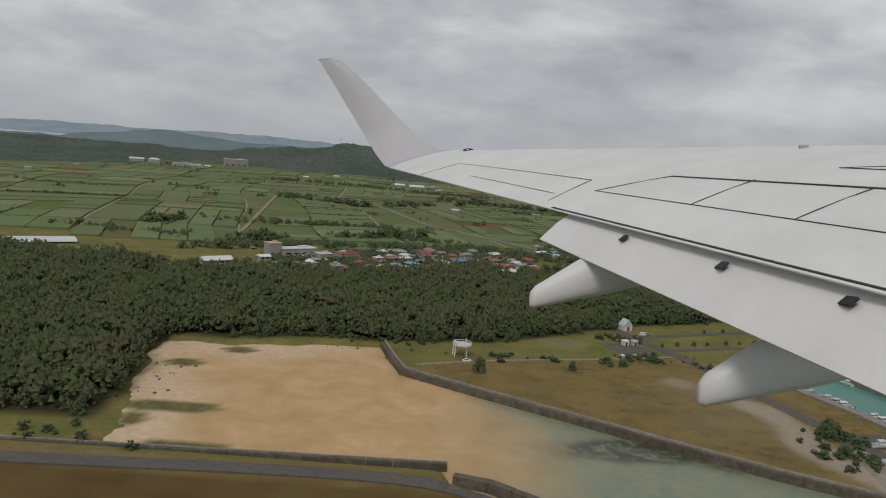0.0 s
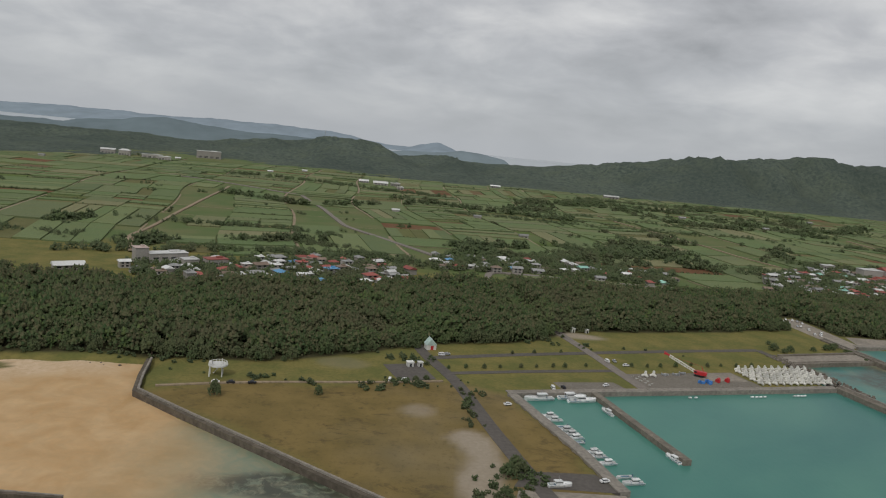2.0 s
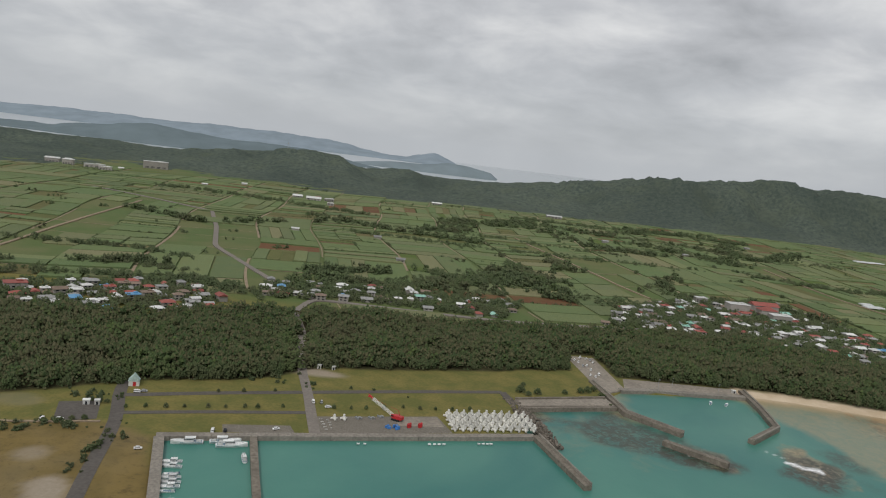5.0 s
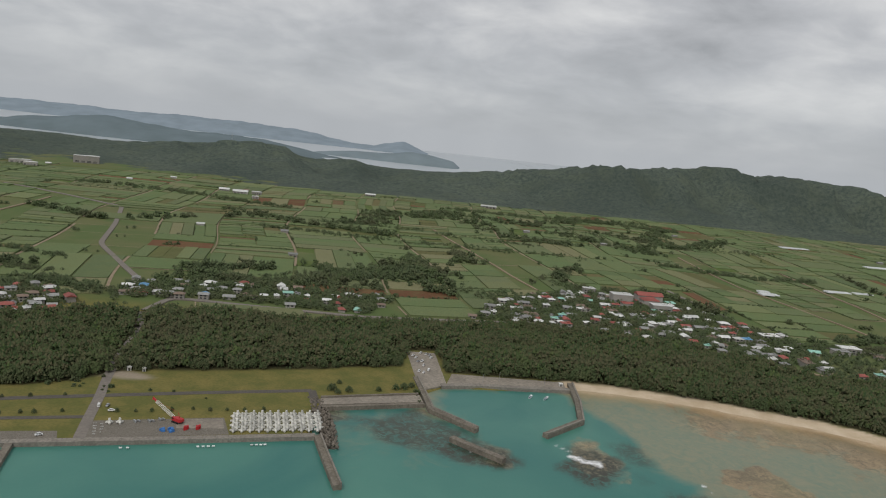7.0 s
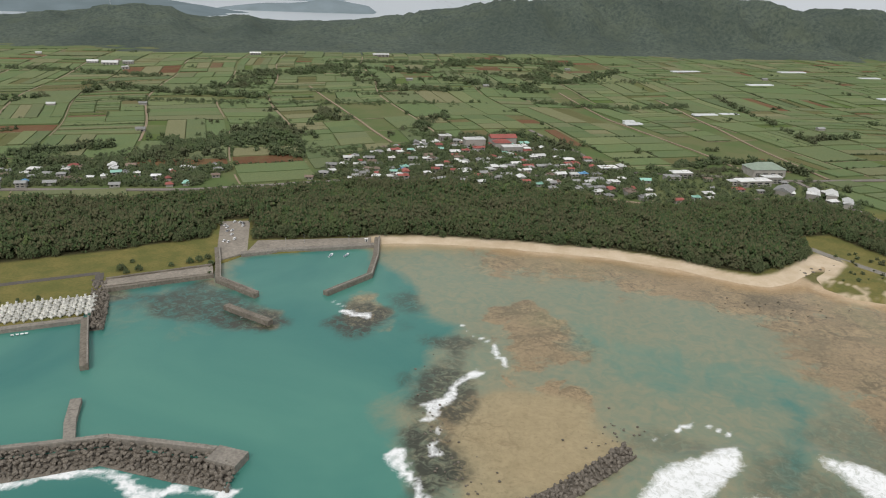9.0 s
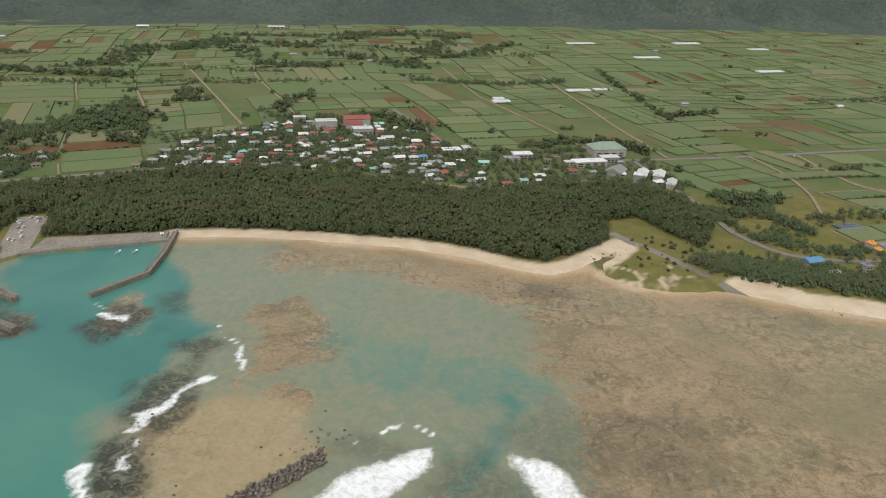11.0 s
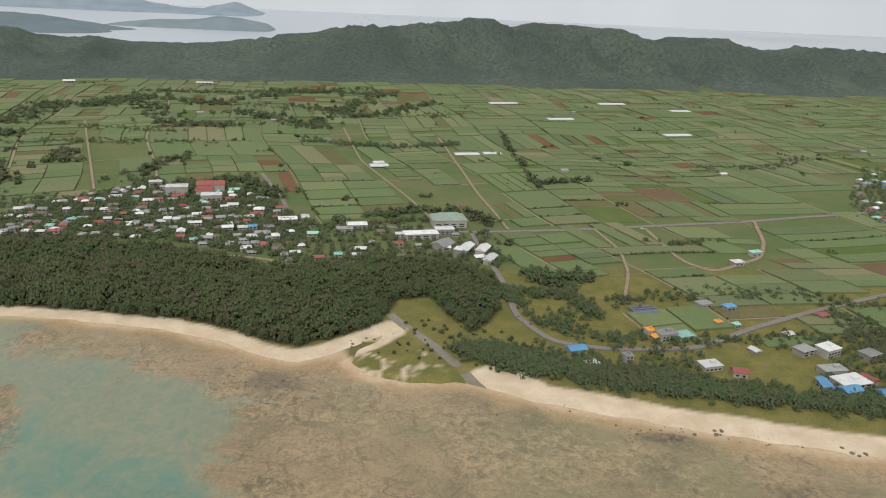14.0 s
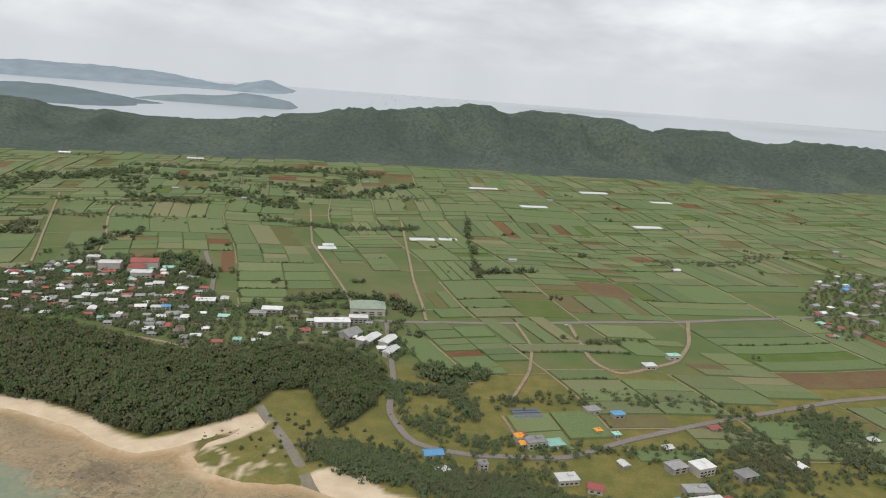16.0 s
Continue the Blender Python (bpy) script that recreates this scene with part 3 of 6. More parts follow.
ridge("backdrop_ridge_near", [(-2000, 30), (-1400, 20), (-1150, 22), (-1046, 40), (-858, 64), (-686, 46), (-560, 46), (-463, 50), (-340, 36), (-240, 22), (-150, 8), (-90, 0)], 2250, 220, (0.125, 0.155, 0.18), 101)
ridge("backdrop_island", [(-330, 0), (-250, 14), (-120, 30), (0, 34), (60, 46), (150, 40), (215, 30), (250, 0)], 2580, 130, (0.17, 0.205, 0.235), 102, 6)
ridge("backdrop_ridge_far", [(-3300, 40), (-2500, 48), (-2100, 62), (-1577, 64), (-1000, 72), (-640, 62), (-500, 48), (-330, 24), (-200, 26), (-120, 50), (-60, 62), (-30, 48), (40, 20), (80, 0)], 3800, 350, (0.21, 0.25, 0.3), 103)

# ---- plants ----
def oct_clump(rng, centre, r):
    d = np.array([(1, 0, 0), (-1, 0, 0), (0, 1, 0), (0, -1, 0), (0, 0, 1), (0, 0, -1)], float)
    d *= r * (0.65 + 0.6 * rng.rand(6, 1))
    a = rng.rand() * 6.28
    R = np.array([[math.cos(a), -math.sin(a), 0], [math.sin(a), math.cos(a), 0], [0, 0, 1]])
    tilt = rng.randn(3, 3) * 0.25 + np.eye(3)
    return d @ tilt @ R.T + centre


OCT = np.array([(0, 2, 4), (2, 1, 4), (1, 3, 4), (3, 0, 4), (2, 0, 5), (1, 2, 5), (3, 1, 5), (0, 3, 5)])


TET = np.array([(0, 1, 2), (0, 2, 3), (0, 3, 1), (1, 3, 2)])


def tuft(rng, centre, r):
    """A small upswept spray of needles or leaves."""
    a = rng.rand() * 6.28
    lean = np.array((math.cos(a), math.sin(a), 0)) * 0.4
    b = [np.array((math.cos(a + k * 2.1), math.sin(a + k * 2.1), -0.35 + 0.3 * rng.rand())) * r * (0.7 + 0.5 * rng.rand()) for k in range(3)]
    return np.array([lean * r + np.array((0, 0, r * (1.1 + 1.1 * rng.rand())))] + b) + centre


def crown(seed, clumps, tall=1.0, wide=1.0, low=0.25, pointed=0.5, size=1.0):
    """An uneven crown, about one unit high: a few inner clumps and many small sprays round them."""
    rng = np.random.RandomState(seed)
    V, F, off = [], [], 0
    for k in range(3):
        h = low + (0.75 - low) * (k + 0.5) / 3
        V.append(oct_clump(rng, (0.05 * rng.randn(), 0.05 * rng.randn(), tall * h), (0.24 - 0.045 * k) * wide))
        F.append(OCT + off)
        off += 6
    for k in range(clumps * 2):
        h = low + (1 - low) * rng.rand() ** 0.9
        span_ = (1 - ((h - low) / (1 - low)) ** 1.5 * pointed) * (0.6 + 0.4 * math.sin(min(1, (h - low) * 5) * 1.57))
        a, r = rng.rand() * 6.28, wide * 0.36 * span_ * rng.rand() ** 0.35
        V.append(tuft(rng, (r * math.cos(a), r * math.sin(a), tall * h * 0.9), (0.085 + 0.07 * rng.rand()) * size))
        F.append(TET + off)
        off += 4
    return np.concatenate(V), np.concatenate(F)


ICO_BM = bmesh.new()
bmesh.ops.create_icosphere(ICO_BM, subdivisions=1, radius=1.0)
ICO_V = np.array([v.co[:] for v in ICO_BM.verts])
ICO_BM.verts.index_update()
ICO_F = np.array([[v.index for v in q.verts] for q in ICO_BM.faces])
ICO_BM.free()


SPRAY = TET[:3]


def full_crown(seed, lumps, sprays, wide=1.0, low=0.3, size=1.0):
    """A broad, uneven crown one unit high: small leafy cores, feathered all over with thin upswept sprays."""
    rng = np.random.RandomState(seed)
    V, F, off = [], [], 0
    centres = []
    for k in range(lumps):
        a = k * 2.4 + rng.uniform(-0.6, 0.6)
        h = low + 0.1 + (0.62 - low) * (k + rng.rand()) / lumps
        reach = wide * (0.27 - 0.2 * max(0.0, (h - 0.4) * 2)) * rng.uniform(0.6, 1.15) * (1 if k else 0.3)
        centres.append((reach * math.cos(a), reach * math.sin(a), h, rng.uniform(0.12, 0.17) * (1.15 - 0.4 * k / lumps)))
    for x, y, h, r in centres:
        v = ICO_V * (0.6 + 0.6 * rng.rand(len(ICO_V), 1)) * np.array((1.0, 1.0, 1.1)) * r
        V.append(v + np.array((x, y, h)))
        F.append(ICO_F + off)
        off += len(ICO_V)
    for k in range(sprays):
        a, q = rng.rand() * 6.28, rng.rand() ** 0.6
        r = wide * 0.43 * q
        top_ = 0.9 - 0.5 * q ** 2.2
        h = max(low, top_ - rng.rand() ** 1.6 * 0.45 + 0.07 * rng.randn())
        V.append(tuft(rng, np.array((r * math.cos(a), r * math.sin(a), h)), (0.045 + 0.05 * rng.rand()) * size))
        F.append(SPRAY + off)
        off += 4
    V = np.concatenate(V)
    V[:, 2] /= V[:, 2].max()
    return V, np.concatenate(F)


def scatter(name, templates, spots, mat, seed=1, smooth=True):
    """Many plants in one mesh. spots: rows of x, y, z, height, width."""
    rng = np.random.RandomState(seed)
    spots = np.asarray(spots, float)
    pick = rng.randint(0, len(templates), len(spots))
    VV, FF, off = [], [], 0
    for i, (v, f) in enumerate(templates):
        s = spots[pick == i]
        if not len(s):
            continue
        a = rng.rand(len(s)) * 6.28
        ca, sa = np.cos(a)[:, None], np.sin(a)[:, None]
        x = (v[None, :, 0] * ca - v[None, :, 1] * sa) * s[:, 4:5] + s[:, 0:1]
        y = (v[None, :, 0] * sa + v[None, :, 1] * ca) * s[:, 4:5] + s[:, 1:2]
        z = v[None, :, 2] * s[:, 3:4] + s[:, 2:3]
        VV.append(np.stack([x, y, z], -1).reshape(-1, 3))
        FF.append((f[None] + (np.arange(len(s)) * len(v))[:, None, None] + off).reshape(-1, 3))
        off += len(s) * len(v)
    return link(name, mesh_np(name, np.concatenate(VV), np.concatenate(FF), smooth), mat)


PINES = [full_crown(200 + i, 3 + i % 2, 66, 1.1, 0.1, 1.05) for i in range(10)]
ROUND = [full_crown(230 + i, 3, 26, 1.15, 0.08, 1.5) for i in range(5)]
BUSHES = [crown(260 + i, 8, 1.0, 1.4, 0.05, 0.35, 1.6) for i in range(4)]


def spread(poly, gap, seed, box=None, clear=()):
    """Jittered spots in a polygon, clear of some polygons."""
    rng = np.random.RandomState(seed)
    p = np.array(poly, float)
    x0, y0, x1, y1 = box or (*p.min(0), *p.max(0))
    X, Y = np.meshgrid(np.arange(x0, x1, gap), np.arange(y0, y1, gap))
    X, Y = X.ravel() + rng.uniform(-0.45, 0.45, X.size) * gap, Y.ravel() + rng.uniform(-0.45, 0.45, X.size) * gap
    keep = inside(poly, X, Y)
    for q in clear:
        keep &= ~inside(q, X, Y)
    return X[keep], Y[keep]


CARPARK = [(229, 360), (242, 364), (250.5, 314), (240, 302)]
LANE = [(119, 275), (116, 276), (108, 304), (100, 340), (88, 372), (93, 374), (105, 341), (112, 305)]
fx, fy = spread(FOREST, 4.2, 11, (-330, 125, 590, 440), (CARPARK, LANE))
fd = signed(FOREST, fx, fy)
rng = np.random.RandomState(12)
fh = 6.4 + 3.4 * fbm(fx, fy, 34, 13) + rng.uniform(-2.2, 2.6, fx.size) - 2.4 * (1 - soft(fd, 0, 9))
fz = land_height(fx[None], fy[None])[0] - 0.2
edge = (fd < 3.2) & (fx > -75) & (fx < 575) & (fy < 345)
pick = np.flatnonzero(edge)
rng.shuffle(pick)
pick = pick[:230]
rest = np.ones(fx.size, bool)
rest[pick] = False
woods = scatter("woodland", PINES, np.stack([fx, fy, fz, fh, fh * rng.uniform(1.05, 1.5, fx.size)], -1)[rest], M_LEAF, 14)
tagged(woods, "dense dark green shelter wood of casuarina and pine", "forest", kind="stuff")

trunk_bm = bmesh.new()
bmesh.ops.create_cone(trunk_bm, segments=7, radius1=0.045, radius2=0.012, depth=0.8, cap_ends=True, matrix=Matrix.Translation((0, 0, 0.4)))
for a in range(4):
    bmesh.ops.create_cone(trunk_bm, segments=5, radius1=0.014, radius2=0.004, depth=0.34, matrix=pose(0, 0, 0.32 + 0.1 * a, 0, 0, 95 * a) @ pose(0.1, 0, 0.08, 0, 52, 0))
trunk_me = bpy.data.meshes.new("trunk")
trunk_bm.to_mesh(trunk_me)
trunk_bm.free()
trunk_me.materials.append(M_BARK)
M_LEAF_1 = foliage("edge_tree_foliage", [(0.052, 0.075, 0.036), (0.1, 0.114, 0.056), (0.068, 0.098, 0.043), (0.118, 0.122, 0.064)])
CROWN_ME = []
for i in range(5):
    v_, f_ = full_crown(300 + i, 6, 220, 1.05, 0.14, 0.8)
    me_ = mesh_np("crown", v_, f_, True)
    me_.materials.append(M_LEAF_1)
    CROWN_ME.append(me_)


def tree(x, y, h, i, label="dark green casuarina at the edge of the wood", group="trees along the wood's edge", w=1.0):
    root = new("tree")
    root.matrix_world = pose(x, y, ground_z(x, y) - 0.1, 0, 0, (i * 77) % 360) @ Matrix.Diagonal((h * w, h * w, h, 1))
    for nm, me in (("trunk", trunk_me), ("crown", CROWN_ME[i % 5])):
        new(nm, me).parent = root
    return tagged(root, label, "tree", group)


for n_, i in enumerate(pick):
    tree(fx[i], fy[i], fh[i], n_)

# ---- farmland ----
VILLAGES = {
    "a": [(-82, 330), (-50, 362), (10, 402), (50, 384), (52, 352), (8, 318), (-62, 304)],
    "b": [(60, 392), (118, 412), (200, 420), (215, 470), (120, 462), (60, 430)],
    "c": [(262, 440), (390, 432), (440, 408), (466, 404), (470, 470), (420, 545), (345, 552), (285, 500)],
    "d": [(455, 395), (520, 402), (570, 380), (592, 396), (590, 455), (470, 470)],
    "e": [(575, 300), (570, 262), (640, 240), (745, 225), (850, 215), (850, 330), (740, 325), (640, 345), (600, 330)],
    "f": [(880, 455), (960, 470), (1080, 600), (1000, 660), (900, 540)]}
UA = radians(11)
UX, UY = np.array((math.cos(UA), math.sin(UA))), np.array((-math.sin(UA), math.cos(UA)))
ORG = np.array((300.0, 420.0))


def base_line(x):
    return np.interp(x, [-900, -504, -380, -64, 197, 418, 628, 2000], [800, 850, 1010, 1055, 1090, 1150, 1165, 1200]) + 8


ROADS = [
    ([(-240, 780), (-84, 720), (-42, 618), (-10, 528), (32, 471), (62, 432), (92, 404)], 1.9),
    ([(90, 374), (92, 404), (200, 412), (300, 444), (390, 452), (459, 470), (520, 462), (574, 452), (660, 461), (787, 481), (1100, 560)], 1.9),
    ([(424, 595), (446, 530), (455, 483), (471, 476), (469, 454), (460, 394)], 1.6),
    ([(574, 452), (579, 357), (576, 323), (587, 294), (611, 286), (654, 286), (688, 305), (731, 324), (824, 359), (1000, 400)], 1.6)]
LANES = [
    ([(471, 456), (466, 419), (462, 392)], 1.2), ([(396, 413), (418, 409), (446, 402), (464, 392)], 1.0),
    ([(787, 481), (771, 438), (751, 406), (707, 381), (696, 399), (697, 463)], 1.3),
    ([(-157, 722), (-130, 543), (-112, 405), (-90, 360)], 1.2), ([(223, 795), (312, 540)], 0.9), ([(488, 787), (505, 646), (540, 524), (556, 460)], 0.9),
    ([(586, 760), (594, 545), (599, 487), (600, 458)], 1.0), ([(660, 461), (664, 420), (655, 380), (640, 345)], 0.9)]
COTTAGES = [(575, 300), (570, 262), (640, 240), (745, 225), (850, 215), (850, 262), (740, 292), (680, 285), (640, 292), (600, 294)]
BX, BY = np.meshgrid(np.arange(-1400, 1700, 3.0), np.arange(200, 1210, 3.0))
block_map = (signed(FOREST, BX, BY) > -4) | (BY > base_line(BX)) | (signed(LAND, BX, BY) < 14) | ((BY < 372) & (BX < 560)) | ((BY < 276) & (BX < 1100))
for key_, v in VILLAGES.items():
    block_map |= signed(COTTAGES if key_ == "e" else v, BX, BY) > -2
block_pad = block_map.copy()
for line_, half_ in ROADS + LANES:
    block_pad |= far_from(line_, BX, BY) < half_ + 3.5


def blocked(x, y, pad=0.0):
    i = np.clip(((y - 200) / 3).round().astype(int), 0, BX.shape[0] - 1)
    j = np.clip(((x + 1400) / 3).round().astype(int), 0, BX.shape[1] - 1)
    return (block_pad if pad > 0 else block_map)[i, j] | (y < 200)


def farm_z(x, y):
    """Height of the open farmland, well inside the shore."""
    return 1.2 + (soft(y, 380, 1150) * 9 + fbm(x, y, 180, 8, 3) * 3.0 * soft(y, 340, 500)) * soft(y, 330, 420)


rng = np.random.RandomState(40)
fields, edges, tracks = [], [], []
ul = [-1250.0]
while ul[-1] < 1300:
    ul.append(ul[-1] + rng.choice([48, 62, 75, 90, 105]))
for a, b in zip(ul[:-1], ul[1:]):
    v0 = -330.0
    shift = rng.uniform(-10, 10)
    wide_ = rng.choice([0.4, 0.6, 0.9])
    while v0 < 820:
        v1 = v0 + rng.choice([38, 46, 55, 70])
        parts = max(1, int((b - a) / rng.choice([20, 26, 34, 48])))
        turn = rng.rand() < 0.3
        cuts = np.linspace(a + 1.2, b - 1.2, parts + 1)
        gap_ = rng.choice([0.25, 0.35, 0.6])
        for p, q in zip(cuts[:-1], cuts[1:]):
            k = max(1, int((q - p if turn else v1 - v0) / rng.choice([9, 12, 16, 24])))
            for s in range(k):
                if turn:
                    w = (q - p) / k
                    fields.append((p + s * w + gap_, v0 + shift + 1.0, p + (s + 1) * w - gap_, v1 + shift - 1.0))
                else:
                    w = (v1 - v0 - 2) / k
                    fields.append((p + 0.6, v0 + shift + 1 + s * w + gap_, q - 0.6, v0 + shift + 1 + (s + 1) * w - gap_))
        if rng.rand() < 0.75:
            tracks.append(((a, v0 + shift), (b, v0 + shift), rng.choice([0.3, 0.4, 0.6])))
        if rng.rand() < 0.7:
            tracks.append(((a, v0 + shift), (a, v1 + shift), wide_))
        v0 = v1


def to_xy(u, v):
    p = ORG + np.multiply.outer(u, UX) + np.multiply.outer(v, UY)
    bend = 26 * np.sin((p[..., 0] - 60) / 260.0) + 5 * np.sin(p[..., 0] / 47.0)
    return p[..., 0] + 16 * np.sin(p[..., 1] / 150.0) + 4 * np.sin(p[..., 1] / 41.0), p[..., 1] + bend


f = np.array(fields)
mx, my = to_xy((f[:, 0] + f[:, 2]) / 2, (f[:, 1] + f[:, 3]) / 2)
ok_ = ~blocked(mx, my, 3) & (mx > -900) & (mx < 1500)
for ku, kv in ((0.05, 0.5), (0.95, 0.5), (0.3, 0.5), (0.7, 0.5)):
    ex, ey = to_xy(f[:, 0] + (f[:, 2] - f[:, 0]) * ku, f[:, 1] + (f[:, 3] - f[:, 1]) * kv)
    ok_ &= ~blocked(ex, ey, 3)
f = f[ok_]
kind_ = rng.rand(len(f))
top = np.where(kind_ < 0.84, rng.uniform(0.5, 1.3, len(f)), 0.22)


def slabs(name, f, top, mat, label):
    n = 5
    VV, FF = [], []
    us = f[:, 0:1] + (f[:, 2:3] - f[:, 0:1]) * np.linspace(0, 1, n)[None]
    rows_ = []
    for v_, zz in ((f[:, 1:2], None), (f[:, 1:2], top), (f[:, 3:4], top), (f[:, 3:4], None)):
        x, y = to_xy(us, np.repeat(v_, n, 1))
        g = farm_z(x, y)
        rows_.append(np.stack([x, y, g - 0.5 if zz is None else g + zz[:, None]], -1))
    V = np.stack(rows_, 1)
    m = len(f)
    base = np.arange(m)[:, None] * (4 * n)
    q = []
    for r in range(3):
        for c_ in range(n - 1):
            i = r * n + c_
            q.append((i, i + 1, i + n + 1, i + n))
    q += [(0, n, 2 * n, 3 * n), (n - 1, 4 * n - 1, 3 * n - 1, 2 * n - 1)]
    F = (base[:, :, None] + np.array(q)[None]).reshape(-1, 4)
    ob = link(name, mesh_np(name, V.reshape(-1, 3), F), mat)
    return tagged(ob, label, "field", kind="stuff")


def crop(name, tones, row=1.4):
    n = Nodes(name, 0.95, 0, 0.12)
    k = len(tones) - 1
    col = n.ramp(n.island(), *[(i / k, c) for i, c in enumerate(tones)])
    a, b = n.noise(1.1, 4), n.noise(0.07, 3)
    col = n.mix(n.span(a, 0.35, 0.7, 0, 0.4), col, tuple(v * 0.5 for v in tones[0]))
    col = n.mix(n.span(b, 0.45, 0.7, 0, 0.3), col, (0.17, 0.18, 0.075))
    return n.done(col, a, 0.7, 0.3)


M_CANE = crop("sugar_cane", [(0.12, 0.165, 0.075), (0.16, 0.21, 0.09), (0.135, 0.19, 0.082), (0.205, 0.235, 0.11), (0.12, 0.16, 0.076), (0.24, 0.225, 0.125), (0.14, 0.195, 0.082), (0.18, 0.195, 0.105)])
M_EARTH = crop("ploughed_red_earth", [(0.15, 0.075, 0.04), (0.19, 0.1, 0.055), (0.16, 0.12, 0.07)])
M_STUB = crop("young_crop_and_stubble", [(0.12, 0.13, 0.05), (0.17, 0.14, 0.07), (0.09, 0.15, 0.035)])
for nm, lo, hi, m_, lab in (("cane_fields", 0, 0.84, M_CANE, "green sugar cane fields in narrow strips"), ("ploughed_fields", 0.84, 0.885, M_EARTH, "bare red-brown ploughed fields"), ("young_crop_fields", 0.885, 1.01, M_STUB, "yellow-green young crops and stubble")):
    s = (kind_ >= lo) & (kind_ < hi)
    slabs(nm, f[s], top[s], m_, lab)


def ribbon(name, line, half, mat, lift=0.06, follow=True, step=6.0):
    lift = lift if max(q[1] for q in line) < 380 else 0.45 + lift
    """A road or track laid on the land along a line."""
    p = np.array(line, float)
    pts = [p[0]]
    for a, b in zip(p[:-1], p[1:]):
        k = max(1, int(np.hypot(*(b - a)) / step))
        pts += [a + (b - a) * i / k for i in range(1, k + 1)]
    p = np.array(pts)
    for _ in range(2):
        p[1:-1] = (p[:-2] + 2 * p[1:-1] + p[2:]) / 4
    d = np.gradient(p, axis=0)
    d /= np.hypot(d[:, 0], d[:, 1])[:, None]
    nrm = np.stack([-d[:, 1], d[:, 0]], -1)
    L, R = p + nrm * half, p - nrm * half
    Z = lambda q: (land_height(q[None, :, 0], q[None, :, 1])[0] if follow else np.full(len(q), 1.2)) + lift
    V = np.concatenate([np.c_[L, Z(L)], np.c_[R, Z(R)], np.c_[L, Z(L) - lift - 0.3], np.c_[R, Z(R) - lift - 0.3]])
    n = len(p)
    i = np.arange(n - 1)
    F = np.concatenate([np.stack([i, i + 1, i + n + 1, i + n][::-1], -1), np.stack([i, i + 2 * n, i + 2 * n + 1, i + 1][::-1], -1), np.stack([i + n, i + n + 1, i + 3 * n + 1, i + 3 * n][::-1], -1)])
    return link(name, mesh_np(name, V, F), mat)


VV, FF, off = [], [], 0
for (u0, v0), (u1, v1), half in tracks:
    n = max(2, int(math.hypot(u1 - u0, v1 - v0) / 9))
    u, v = np.linspace(u0, u1, n), np.linspace(v0, v1, n)
    du, dv = (0, half) if u1 != u0 else (half, 0)
    x1_, y1_ = to_xy(u - du, v - dv)
    x2_, y2_ = to_xy(u + du, v + dv)
    ok = ~blocked((x1_ + x2_) / 2, (y1_ + y2_) / 2, -1)
    VV.append(np.concatenate([np.c_[x1_, y1_, farm_z(x1_[None], y1_[None])[0] + 0.25], np.c_[x2_, y2_, farm_z(x2_[None], y2_[None])[0] + 0.25]]))
    i = np.flatnonzero(ok[:-1] & ok[1:])
    FF.append(np.stack([i, i + n, i + n + 1, i + 1], -1) + off)
    off += 2 * n
farm_tracks = link("farm_tracks", mesh_np("farm_tracks", np.concatenate(VV), np.concatenate(FF)), M_DIRT)
tagged(farm_tracks, "pale earth tracks between the fields", "farm track", kind="stuff")

# hedges and clumps of trees between the fields
hs = []
rng = np.random.RandomState(44)


def hedge(u0, v0, u1, v1, tall):
    n = int(math.hypot(u1 - u0, v1 - v0) / 1.7)
    if n < 3:
        return
    k = np.linspace(0, 1, n)
    x, y = to_xy(u0 + (u1 - u0) * k + rng.uniform(-0.4, 0.4, n), v0 + (v1 - v0) * k + rng.uniform(-0.4, 0.4, n))
    h = rng.uniform(0.8, 1.5, n) * tall
    keep = (rng.rand(n) < 0.9) & ~blocked(x, y, -1)
    hs.append(np.stack([x, y, farm_z(x[None], y[None])[0], h, h * rng.uniform(1.0, 1.5, n)], -1)[keep])


for a in f:
    q = rng.rand(3)
    if q[0] < (0.34 if a[0] < 60 else 0.15):
        hedge(a[0], a[1], a[2], a[1], rng.choice([0.7, 0.9, 1.3]))
    if q[1] < 0.1:
        hedge(a[0], a[1], a[0], a[3], rng.choice([0.7, 0.9, 1.4]))
